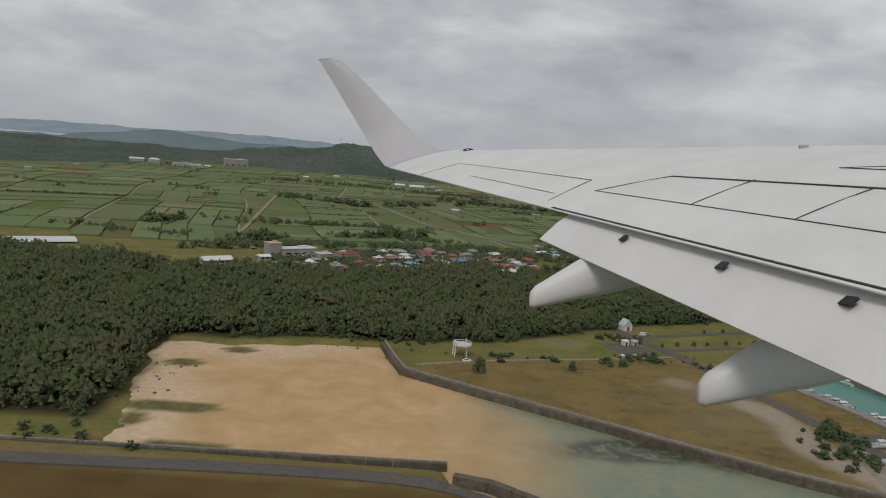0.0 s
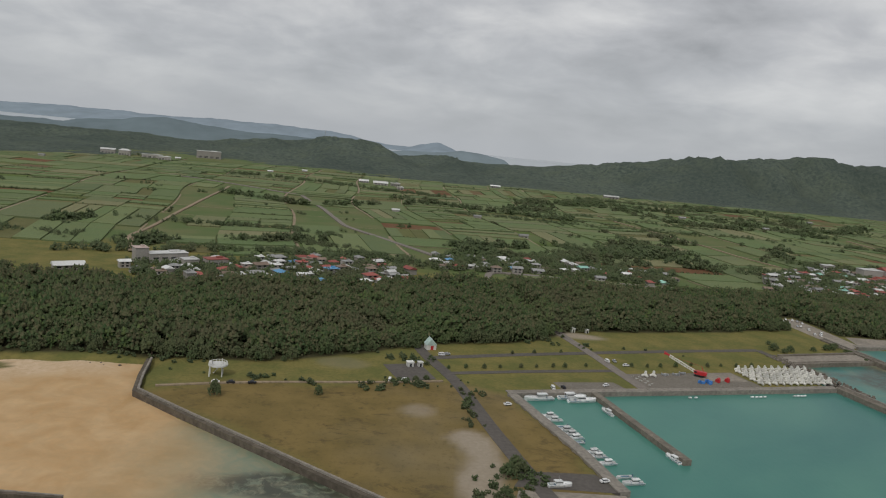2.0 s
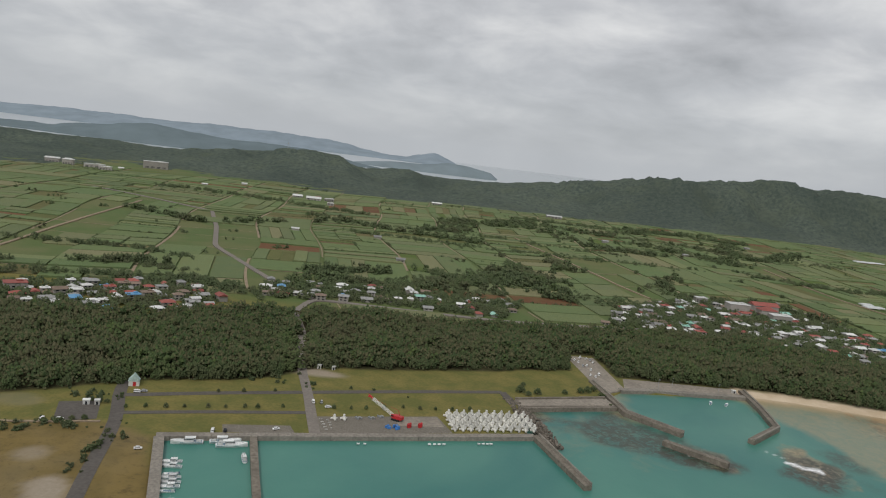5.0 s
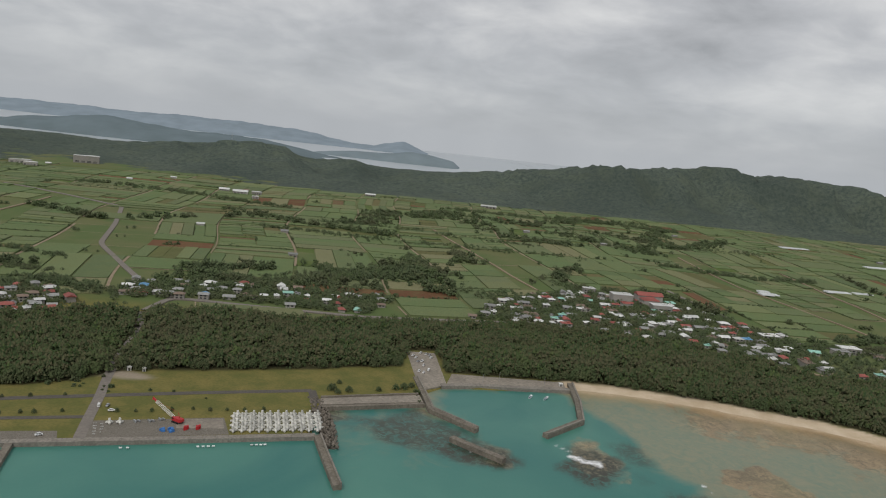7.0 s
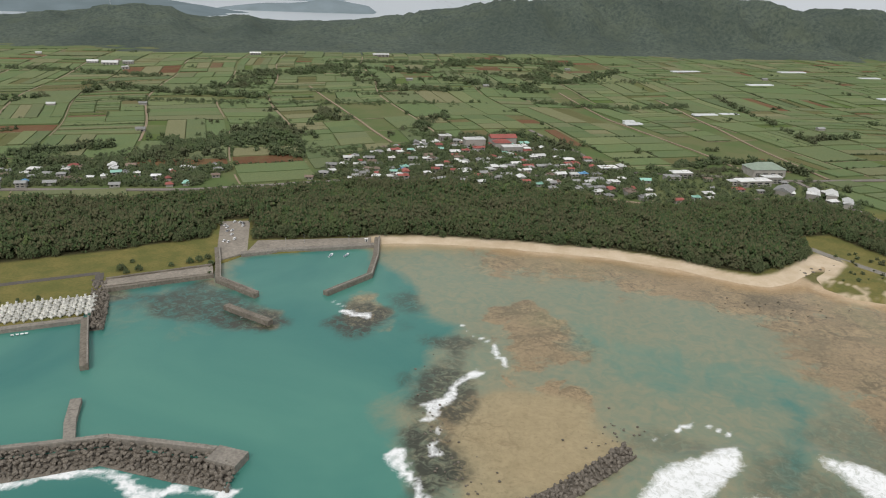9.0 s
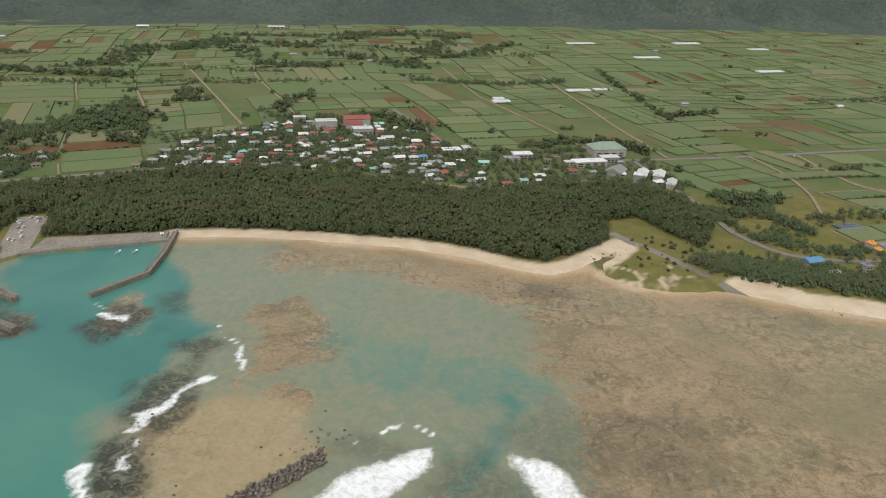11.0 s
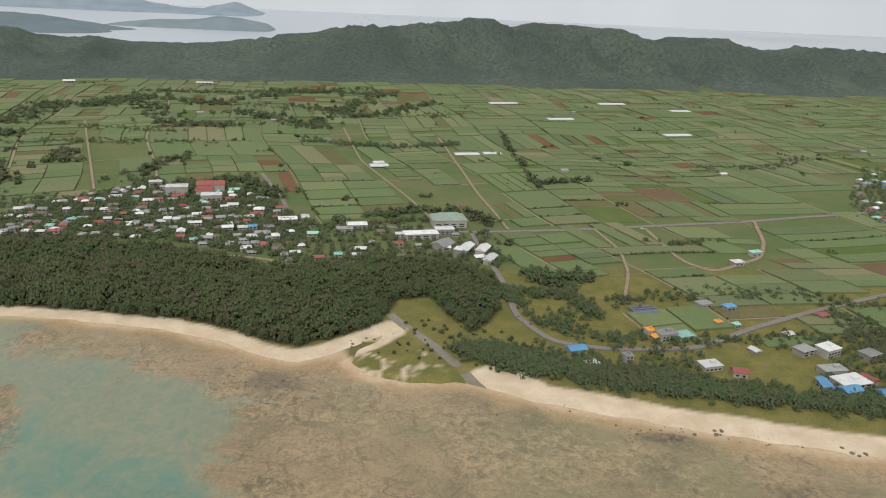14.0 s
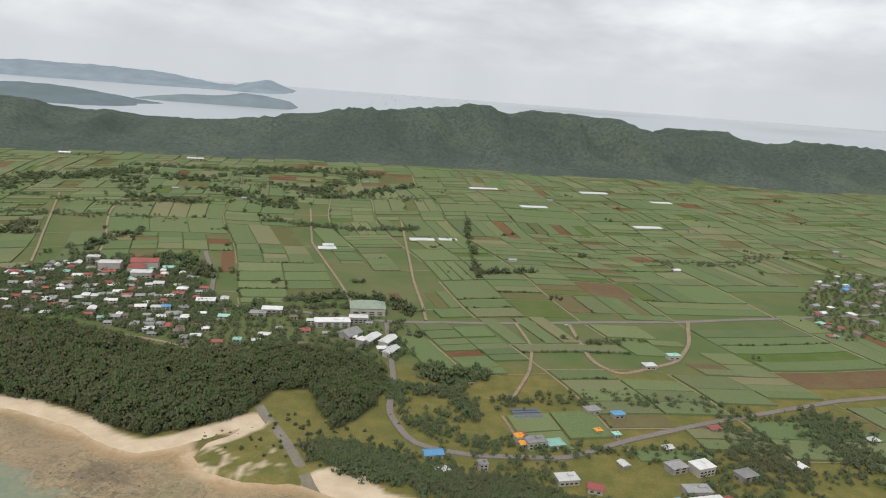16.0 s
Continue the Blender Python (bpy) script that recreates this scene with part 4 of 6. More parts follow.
# belts of trees along the streams and behind the villages: line, width, trees
for line, wide, n in (([(195, 515), (222, 543), (235, 572)], 26, 120), ([(121, 764), (160, 800), (160, 876), (210, 891), (243, 960), (354, 904)], 26, 330), ([(358, 863), (410, 832), (458, 785), (496, 925), (539, 1075)], 24, 260), ([(434, 916), (513, 864), (606, 970)], 20, 160), ([(387, 1040), (464, 1030)], 14, 60),
                      ([(469, 462), (505, 482), (539, 496), (572, 497), (592, 470)], 9, 90), ([(514, 436), (530, 412), (567, 442), (597, 430)], 10, 80), ([(593, 379), (608, 367), (628, 374)], 12, 60), ([(393, 573), (419, 566), (445, 524)], 14, 70), ([(648, 572), (696, 584)], 5, 30), ([(78, 442), (87, 467), (104, 470)], 18, 70),
                      ([(164, 474), (178, 521), (204, 558), (222, 585), (245, 498)], 26, 260), ([(3, 781), (57, 757), (108, 734), (187, 722)], 14, 120), ([(203, 881), (238, 940), (309, 780), (369, 779)], 24, 170), ([(310, 895), (404, 1010), (513, 1085)], 18, 130), ([(248, 658), (265, 621)], 12, 40), ([(326, 575), (353, 643)], 12, 40),
                      ([(-151, 348), (-136, 359), (-109, 357)], 12, 90), ([(-45, 425), (-21, 441)], 12, 50), ([(69, 478), (122, 514)], 12, 60), ([(-165, 427), (-168, 459)], 10, 30), ([(-101, 384), (-88, 406)], 10, 30), ([(-145, 668), (-66, 635), (40, 752)], 12, 90), ([(645, 563), (656, 789)], 3, 40)):
    p = np.array(line, float)
    t_ = rng.rand(n) * (len(p) - 1)
    i = np.minimum(t_.astype(int), len(p) - 2)
    q = p[i] + (p[i + 1] - p[i]) * (t_ - i)[:, None] + rng.randn(n, 2) * wide * np.array((0.45, 0.3))
    h = rng.uniform(2.6, 6.0, n)
    keep = ~blocked(q[:, 0], q[:, 1], -1)
    hs.append(np.stack([q[:, 0], q[:, 1], farm_z(q[None, :, 0], q[None, :, 1])[0] - 0.1, h, h * rng.uniform(1.0, 1.6, n)], -1)[keep])
for _ in range(150):
    cx0, cy0 = rng.uniform(-700, 1300), rng.uniform(380, 1100)
    n = rng.randint(1, 9)
    x, y = cx0 + rng.randn(n) * 4, cy0 + rng.randn(n) * 4
    h = rng.uniform(1.4, 3.6, n)
    hs.append(np.stack([x, y, farm_z(x[None], y[None])[0], h, h * rng.uniform(0.9, 1.4, n)], -1)[~blocked(x, y, 1)])
hedges = scatter("field_hedges", ROUND + BUSHES, np.concatenate(hs), M_BUSH, 45)
tagged(hedges, "dark green hedges and tree clumps between fields", "hedge", kind="stuff")

# ---- roads ----
M_ROADFAR = worn("pale_worn_asphalt", (0.22, 0.195, 0.17), 0.95, grain=1.0, vary=0.2, stain=0.25)
ROAD_N = []


def road(name, line, half, mat=None, label="grey asphalt road"):
    ROAD_N.append(name)
    return tagged(ribbon(name, line, half, mat or (M_ASPH if line[0][1] < 372 else M_ROADFAR), 0.06 + 0.014 * len(ROAD_N)), label, "road", kind="structure")


road("road_1", [(62, 247), (64.5, 237), (70, 226), (75.5, 214), (80, 199), (84, 183), (89, 167), (94, 151), (99, 136)], 2.0)
road("road_2", [(67.5, 233.5), (95, 246.5), (123, 258.5), (160, 274), (196, 288)], 1.5)
road("road_3", [(74, 219.5), (98.5, 229.2), (128, 239.5)], 1.2)
road("road_4", [(90, 372), (102, 340), (110, 304), (118, 276), (124, 259.5), (129.5, 240.5), (135, 223)], 1.8)
road("road_5", [(196, 288), (200, 276), (203, 262)], 1.6)
for i_, (line_, half_) in enumerate(ROADS):
    road("road_%d" % (6 + i_), line_, half_)
for i_, (line_, half_) in enumerate(LANES):
    road("road_%d" % (12 + i_), line_, half_, M_DIRT, "pale earth farm road")
road("road_10", [(-600, 113), (-69, 114.5), (-32, 117.0), (-4, 117.8), (8, 115.5), (18, 108), (28, 94)], 1.9)
M_CREEK = worn("muddy_creek_water", (0.2, 0.175, 0.125), 0.2, grain=0.6, vary=0.15, stain=0.3, spec=0.4)
creek = tagged(ribbon("water_creek", [(515, 326), (517, 317), (524, 311), (526, 302), (534, 294), (535, 284), (542, 275), (543, 266), (549, 255)], 2.3, M_CREEK, 0.05), "shallow grey creek that winds down to the beach", "water", kind="structure")
road("road_20", [(-3, 184), (6, 188.5), (20, 194), (36, 199), (52, 203.5), (72, 211)], 0.55, M_DIRT, "pale trodden earth track across the grass")

# ---- building helpers ----
def part(name, bm, mat, parent=None, label=""):
    me = bpy.data.meshes.new(name)
    bm.to_mesh(me)
    bm.free()
    ob = link(name, me, mat, parent)
    return tagged(ob, label) if label else ob


def box(bm, x, y, z, sx, sy, sz, rz=0.0, taper=1.0, bevel=0.0):
    """A block that stands on z, with an optional narrower top and worn edges."""
    r = bmesh.ops.create_cube(bm, size=1.0, matrix=pose(x, y, z + sz / 2, 0, 0, rz) @ Matrix.Diagonal((sx, sy, sz, 1)))
    c = Vector((x, y, 0))
    for v in r["verts"]:
        if v.co.z > z + sz / 2:
            d = v.co - c
            v.co.x, v.co.y = c.x + d.x * taper, c.y + d.y * taper
    if bevel:
        bmesh.ops.bevel(bm, geom=list({e_ for v in r["verts"] for e_ in v.link_edges}), offset=bevel, segments=1, affect="EDGES")


def rod(bm, a, b, r0, r1=None, seg=8):
    a, b = Vector(a), Vector(b)
    m = Matrix.Translation((a + b) / 2) @ (b - a).to_track_quat("Z", "Y").to_matrix().to_4x4()
    bmesh.ops.create_cone(bm, segments=seg, radius1=r0, radius2=r0 if r1 is None else r1, depth=(b - a).length, cap_ends=True, matrix=m)


def prism(bm, ring, z0, z1, inset=0.0):
    """An upright block over a ring of corners."""
    cx, cy = np.mean(ring, 0)
    lo = [bm.verts.new((x, y, z0)) for x, y in ring]
    hi = [bm.verts.new((x + (cx - x) * inset, y + (cy - y) * inset, z1)) for x, y in ring]
    n = len(ring)
    for i in range(n):
        bm.faces.new((lo[i], lo[(i + 1) % n], hi[(i + 1) % n], hi[i]))
    bm.faces.new(hi)
    bm.faces.new(lo[::-1])


def offset_ring(line, left, right):
    """The outline of a strip along a line, with mitred corners."""
    p = [Vector(q) for q in line]
    L, R = [], []
    for i, q in enumerate(p):
        a = (q - p[i - 1]).normalized() if i else (p[1] - q).normalized()
        b = (p[i + 1] - q).normalized() if i < len(p) - 1 else a
        n = (Vector((-a.y, a.x)) + Vector((-b.y, b.x))).normalized()
        k = 1 / max(0.5, n.dot(Vector((-a.y, a.x))))
        L.append(q + n * left * k)
        R.append(q - n * right * k)
    return [tuple(v) for v in L], [tuple(v) for v in R]


def strip(bm, line, left, right, z0, z1, length=0.0, rng=None):
    """A wall or deck along a line, in casting lengths whose tops are a little uneven."""
    if length:
        p = [Vector(q) for q in line]
        out = [p[0]]
        for a, b in zip(p[:-1], p[1:]):
            k = max(1, round((b - a).length / length))
            out += [a.lerp(b, i / k) for i in range(1, k + 1)]
        line = [tuple(q) for q in out]
    L, R = offset_ring(line, left, right)
    for i in range(len(line) - 1):
        dz = rng.uniform(-0.05, 0.05) if rng else 0.0
        d = (Vector(line[i + 1]) - Vector(line[i])).normalized() * (0.03 if length else 0)
        d = np.array(d)
        ring = [np.array(R[i]) + d, np.array(R[i + 1]) - d, np.array(L[i + 1]) - d, np.array(L[i]) + d]
        prism(bm, ring, z0, z1 + dz)
    bmesh.ops.recalc_face_normals(bm, faces=bm.faces)


rng = random.Random(5)


def sea_structure(name, line, left, right, top, label, mat=M_CONC, parapet=None, cat="pier", length=5.0):
    root = new(name)
    p = [Vector(q) for q in line]
    cut = [p[0]]
    for a, b in zip(p[:-1], p[1:]):
        k = max(1, round((b - a).length / length)) if length else 1
        cut += [a.lerp(b, i / k) for i in range(1, k + 1)]
    L, R = offset_ring([tuple(q) for q in cut], left, right)
    for i in range(len(cut) - 1):
        d = np.array((cut[i + 1] - cut[i]).normalized()) * 0.03
        bm = bmesh.new()
        prism(bm, [np.array(R[i]) + d, np.array(R[i + 1]) - d, np.array(L[i + 1]) - d, np.array(L[i]) + d], -1.6, top + rng.uniform(-0.05, 0.05))
        bmesh.ops.recalc_face_normals(bm, faces=bm.faces)
        part("deck_slab", bm, mat, root)
    if parapet:
        pl, pr, pz = parapet
        bm = bmesh.new()
        strip(bm, line, pl, pr, top - 0.1, top + pz)
        bmesh.ops.remove_doubles(bm, verts=bm.verts, dist=0.001)
        part("parapet", bm, M_CONC, root, "low concrete parapet")
    return tagged(root, label, cat)


M_CONC_W = worn("tide_stained_concrete", (0.21, 0.185, 0.15), 0.92, grain=0.9, vary=0.35, stain=0.6)
sea_structure("seawall", [(-13, 203.5), (-9.5, 190), (-6, 179), (12, 167), (31, 155), (52, 141.6), (68, 131.6), (84, 123.6), (101, 115)], 0.75, 0.75, 1.65, "long weathered concrete seawall along the inlet", M_WALLDARK, (0.9, -0.35, 0.45), "seawall")
sea_structure("seawall", [(-420, 118.8), (-72, 121.8), (-34, 123.3), (5, 124.8)], 0.5, 0.5, 1.45, "straight dark concrete wall beside the airfield road", M_WALLDARK, (0.5, -0.2, 0.2), "seawall")
sea_structure("seawall", [(6, 119.5), (12, 118), (20, 112.5), (33, 95), (46, 60)], 0.8, 0.8, 1.9, "curved dark seawall round the airfield corner", M_WALLDARK, None, "seawall")
sea_structure("quay", [(113, 150.5), (106.8, 170), (92.3, 206.2)], 1.5, 1.5, 1.45, "pale worn concrete quay with moored boats", M_CONC, None, "quay", 4.0)
sea_structure("quay", [(91, 207), (117, 215.9), (155, 228.6), (206, 246)], 1.5, 1.3, 1.46, "long concrete quay along the harbour basin", M_CONC, None, "quay", 4.0)
sea_structure("pier", [(117.8, 215.0), (125, 193.5), (132.8, 171)], 1.1, 1.1, 1.4, "narrow weathered concrete pier in the harbour", M_CONC_W)
sea_structure("mole", [(206.6, 246), (211.6, 232.5), (219.5, 212)], 1.3, 1.3, 1.7, "concrete mole that closes the harbour basin", M_CONC_W, (1.3, -0.8, 0.7), "mole")
sea_structure("pier", [(236, 318), (240.5, 300), (244.5, 282.5), (262.5, 267.5)], 1.2, 1.2, 1.8, "bent concrete pier of the small harbour", M_CONC_W, (1.2, -0.6, 0.6))
sea_structure("pier", [(307, 334), (307, 310), (305, 288.5), (288.5, 270)], 1.3, 1.3, 1.8, "bent concrete pier beside the beach", M_CONC_W, (1.3, -0.6, 0.6))
sea_structure("breakwater", [(253, 257.5), (271.5, 244)], 1.3, 1.3, 1.8, "short detached concrete breakwater in the surf", M_CONC_W, None, "breakwater")
sea_structure("quay", [(247.8, 311), (265, 317), (282, 319.5), (306, 324.6)], 2.6, 0.6, 1.5, "concrete quay of the small harbour", M_CONC, None, "quay")
sea_structure("breakwater", [(196, 165), (215.6, 168.8), (229, 171.3), (240.6, 173.6), (256, 170.8), (270, 168.0)], 1.4, 0.9, 2.2, "long concrete breakwater faced with dark rubble", M_CONC, (-0.2, 0.9, 0.5), "breakwater", 3.0)
sea_structure("breakwater", [(269.5, 166.5), (277.5, 163.5)], 3.2, 3.2, 2.3, "square pale concrete head of the breakwater", M_CONC, None, "breakwater", 0)
sea_structure("pier", [(231, 173), (227.5, 182), (224.6, 193.5)], 1.5, 1.5, 1.5, "short concrete spur inside the breakwater", M_CONC)
sea_structure("retaining_wall", [(203, 272), (241.5, 287.5)], 0.8, 0.8, 1.6, "stepped concrete revetment above the cove", M_CONC_W, None, "retaining wall", 4.0)
sea_structure("retaining_wall", [(201, 281), (238.5, 297)], 0.5, 0.5, 2.1, "long low concrete wall behind the revetment", M_CONC_W, None, "retaining wall", 4.0)

# paved areas
def pad(name, ring, mat, label, z=1.24):
    bm = bmesh.new()
    prism(bm, ring[::-1], 0.6, z)
    bmesh.ops.recalc_face_normals(bm, faces=bm.faces)
    return tagged(part(name, bm, mat), label, "pavement", kind="structure")


M_PAVE = worn("worn_concrete_apron", (0.3, 0.265, 0.22), 0.92, grain=0.7, vary=0.3, stain=0.5)
M_GRAVEL = worn("grey_gravel", (0.2, 0.18, 0.15), 1.0, grain=2.2, vary=0.35)
pad("pavement_1", [(239, 302), (250, 314), (243, 358), (229, 356)], M_PAVE, "concrete slipway and parking ground")
pad("pavement_2", [(250, 315), (304, 327), (304, 335), (252, 329)], M_PAVE, "stained concrete apron beside the small harbour", 1.26)
pad("pavement_3", [(53, 221.5), (64, 226.5), (70, 212.5), (59.5, 207)], M_ASPH, "dark asphalt parking ground", 1.25)
pad("pavement_4", [(89, 148), (92, 156), (108, 158), (112, 150)], M_ASPH, "dark asphalt apron at the slipway", 1.25)
pad("pavement_5", [(86, 126), (90, 147), (113, 149), (115, 132)], M_PAVE, "pale concrete slipway with boats ashore", 1.23)
pad("pavement_6", [(136, 224), (131, 237), (172, 252), (178, 239)], M_GRAVEL, "grey gravel works yard on the quay", 1.25)
pad("pavement_7", [(108, 215.5), (106, 221), (126, 227), (129, 221.5)], M_GRAVEL, "grey gravel ground behind the quay", 1.24)
pad("pavement_8", [(202, 274), (201, 281), (239, 296.5), (241, 289)], M_PAVE, "sloping stained concrete revetment", 1.5)
pad("pavement_9", [(160, 239), (157, 246), (172, 251), (175, 243)], M_PAVE, "pale concrete slab in the works yard", 1.29)

# ---- rubble and rocks ----
ROCKS = []
for i in range(6):
    rr = random.Random(70 + i)
    bm = bmesh.new()
    bmesh.ops.create_icosphere(bm, subdivisions=1, radius=0.62)
    for v in bm.verts:
        v.co *= rr.uniform(0.72, 1.18)
        v.co.z *= 0.75
    me = bpy.data.meshes.new("rock")
    bm.to_mesh(me)
    bm.free()
    me.materials.append(M_ROCK)
    ROCKS.append(me)


def rubble(name, ring, gap, top, label, seed, count=300, tilt=None):
    """A bank of loose rocks; the nearest are pieces of their own, the rest lie in one mesh."""
    root = new(name)
    tagged(root, label, "rubble bank")
    x, y = spread(ring, gap, seed)
    r = np.random.RandomState(seed)
    z = top(x, y) + r.uniform(-0.15, 0.3, x.size)
    order = np.argsort(y)
    for i in order[:count]:
        o = new("rock", ROCKS[r.randint(6)])
        o.parent = root
        s = r.uniform(0.7, 1.35) * gap / 1.15
        o.matrix_basis = pose(x[i], y[i], z[i], r.randint(360), r.randint(360), r.randint(360)) @ Matrix.Diagonal((s, s, s, 1))
    if len(order) > count:
        o = order[count:]
        tmpl = []
        for me in ROCKS:
            v = np.empty(len(me.vertices) * 3)
            me.vertices.foreach_get("co", v)
            tmpl.append((v.reshape(-1, 3), np.array([p.vertices[:] for p in me.polygons])))
        s = r.uniform(0.7, 1.35, len(o)) * gap / 1.15
        tagged(scatter("loose_rocks", tmpl, np.stack([x[o], y[o], z[o], s, s], -1), M_ROCK_I, seed, False), kind="stuff").parent = root
    bm = bmesh.new()
    prism(bm, ring, -1.8, 0.1, 0.05)
    bmesh.ops.recalc_face_normals(bm, faces=bm.faces)
    part("core", bm, M_ROCK_I, root)
    return root


M_ROCK_I = worn("loose_rubble_rock", (0.19, 0.165, 0.135), 0.95, grain=2.0, vary=0.4, by="island")
bank = [(196, 164), (229, 170.2), (240.6, 172.5), (270, 166.5), (277, 160), (276, 153.5), (262, 157.5), (242, 164.3), (222, 158), (196, 152)]
rubble("rubble_bank", bank, 1.25, lambda x, y: 0.2 + 1.6 * np.clip(1 - (far_from([(196, 164), (229, 170.6), (240.6, 173), (270, 167), (277, 161)], x, y)) / 9, 0, 1), "dark rubble and concrete blocks on the breakwater", 7)
rubble("rubble_bank", [(196, 280), (201.5, 281), (209, 262), (215.5, 239), (210.5, 237.5), (204, 258)], 1.15, lambda x, y: 1.2 + 0 * x, "grey rubble bank beside the mole", 8, 200)
rubble("rubble_bank", [(379, 172), (381, 166), (362, 151), (344, 140), (340, 145), (358, 156)], 1.2, lambda x, y: 0.5 + 0 * x, "brown rubble groyne on the reef islet", 9, 250)
r = np.random.RandomState(91)
reef_rocks = new("reef_rocks")
tagged(reef_rocks, "dark rough boulders scattered on the beach and reef", "rocks", kind="stuff")
sp = []
for cx0, cy0, sx, sy, n in ((604, 223, 6, 2.5, 26), (633, 222, 5, 2, 16), (677, 210, 6, 3, 18), (696, 209, 6, 3, 18), (660, 218, 22, 4, 26), (590, 240, 25, 4, 24), (500, 303, 12, 5, 16), (332, 152, 4, 12, 60), (328, 185, 3, 14, 40), (378, 176, 6, 6, 30), (464, 262, 12, 8, 40), (-62, 160, 4, 14, 20), (-40, 201, 16, 1.2, 40)):
    s = r.uniform(0.2, 0.75, n) * (1.7 if n < 20 else 0.75)
    sp.append(np.stack([cx0 + r.randn(n) * sx, cy0 + r.randn(n) * sy, np.full(n, 0.15), s, s * 1.5], -1))
tm = []
for me in ROCKS:
    v = np.empty(len(me.vertices) * 3)
    me.vertices.foreach_get("co", v)
    tm.append((v.reshape(-1, 3), np.array([p.vertices[:] for p in me.polygons])))
o = scatter("boulders", tm, np.concatenate(sp), M_ROCK_I, 92, False)
o.parent = reef_rocks

# ---- tetrapods stacked on the quay ----
bm = bmesh.new()
tips = [(0, 0, 1)] + [(0.94 * math.cos(a), 0.94 * math.sin(a), -0.33) for a in (0.5, 2.594, 4.689)]
for t_ in tips:
    d = Vector(t_)
    rod(bm, (0, 0, 0.62), Vector((0, 0, 0.62)) + d * 1.25, 0.55, 0.36, 9)
tet_me = bpy.data.meshes.new("tetrapod")
bm.to_mesh(tet_me)
bm.free()
tet_me.materials.append(M_TETRA)
ax = np.array((2.72, 0.86))
r = np.random.RandomState(3)
for i in range(11):
    for j in range(8):
        p = np.array((178.6, 241.2)) + ax * i + np.array((-0.55, 1.95)) * j + (ax * 0.4 if j % 2 else 0)
        o = new("tetrapod", tet_me)
        o.matrix_world = pose(p[0] + r.uniform(-0.1, 0.1), p[1] + r.uniform(-0.1, 0.1), 1.35, 0, 0, 18 + r.uniform(-6, 6))
        tagged(o, "white cast concrete tetrapod in a close row on the quay", "tetrapod", "tetrapods stored on the quay")
for p in ((138.4, 236.5), (141.4, 237.6)):
    o = new("tetrapod", tet_me)
    o.matrix_world = pose(p[0], p[1], 1.4, 0, 0, 30)
    tagged(o, "single white concrete tetrapod in the works yard", "tetrapod", "tetrapods stored on the quay")

# ---- boats ----
M_HULL = worn("white_gelcoat", (0.78, 0.79, 0.78), 0.3, grain=2.0, vary=0.06, stain=0.12, by="object", spec=0.5)
M_TRIM = worn("blue_grey_boat_trim", (0.12, 0.2, 0.27), 0.4, grain=2.0)
M_DECK = worn("pale_deck_paint", (0.5, 0.52, 0.5), 0.7, grain=2.0)
M_DARKGLASS = worn("dark_window_glass", (0.02, 0.025, 0.03), 0.08, vary=0.1, stain=0.0, bump=0.0, spec=0.6)
M_STEEL = worn("galvanised_steel", (0.45, 0.46, 0.47), 0.45, 0.7, grain=3.0)


def hull_mesh(long_, wide, high):
    bm = bmesh.new()
    rings = []
    for s in np.linspace(0, 1, 11):
        w = wide / 2 * (0.82 + 0.18 * math.sin(min(1, s * 2) * 1.57)) * (1 if s < 0.55 else math.sqrt(max(0.0, 1 - ((s - 0.55) / 0.46) ** 2)))
        h = high * (0.85 + 0.45 * s * s)
        x = (s - 0.5) * long_
        rings.append([bm.verts.new(q) for q in ((x, -w, h), (x, -w * 0.96, h * 0.55), (x, -w * 0.6, -0.1), (x, 0, -0.25), (x, w * 0.6, -0.1), (x, w * 0.96, h * 0.55), (x, w, h), (x, w * 0.86, h), (x, w * 0.84, h - 0.18), (x, -w * 0.84, h - 0.18), (x, -w * 0.86, h))])
    n = len(rings[0])
    for a, b in zip(rings[:-1], rings[1:]):
        for i in range(n):
            bm.faces.new((a[i], a[(i + 1) % n], b[(i + 1) % n], b[i]))
    bm.faces.new(rings[0][::-1])
    bm.faces.new(rings[-1])
    bmesh.ops.recalc_face_normals(bm, faces=bm.faces)
    return bm


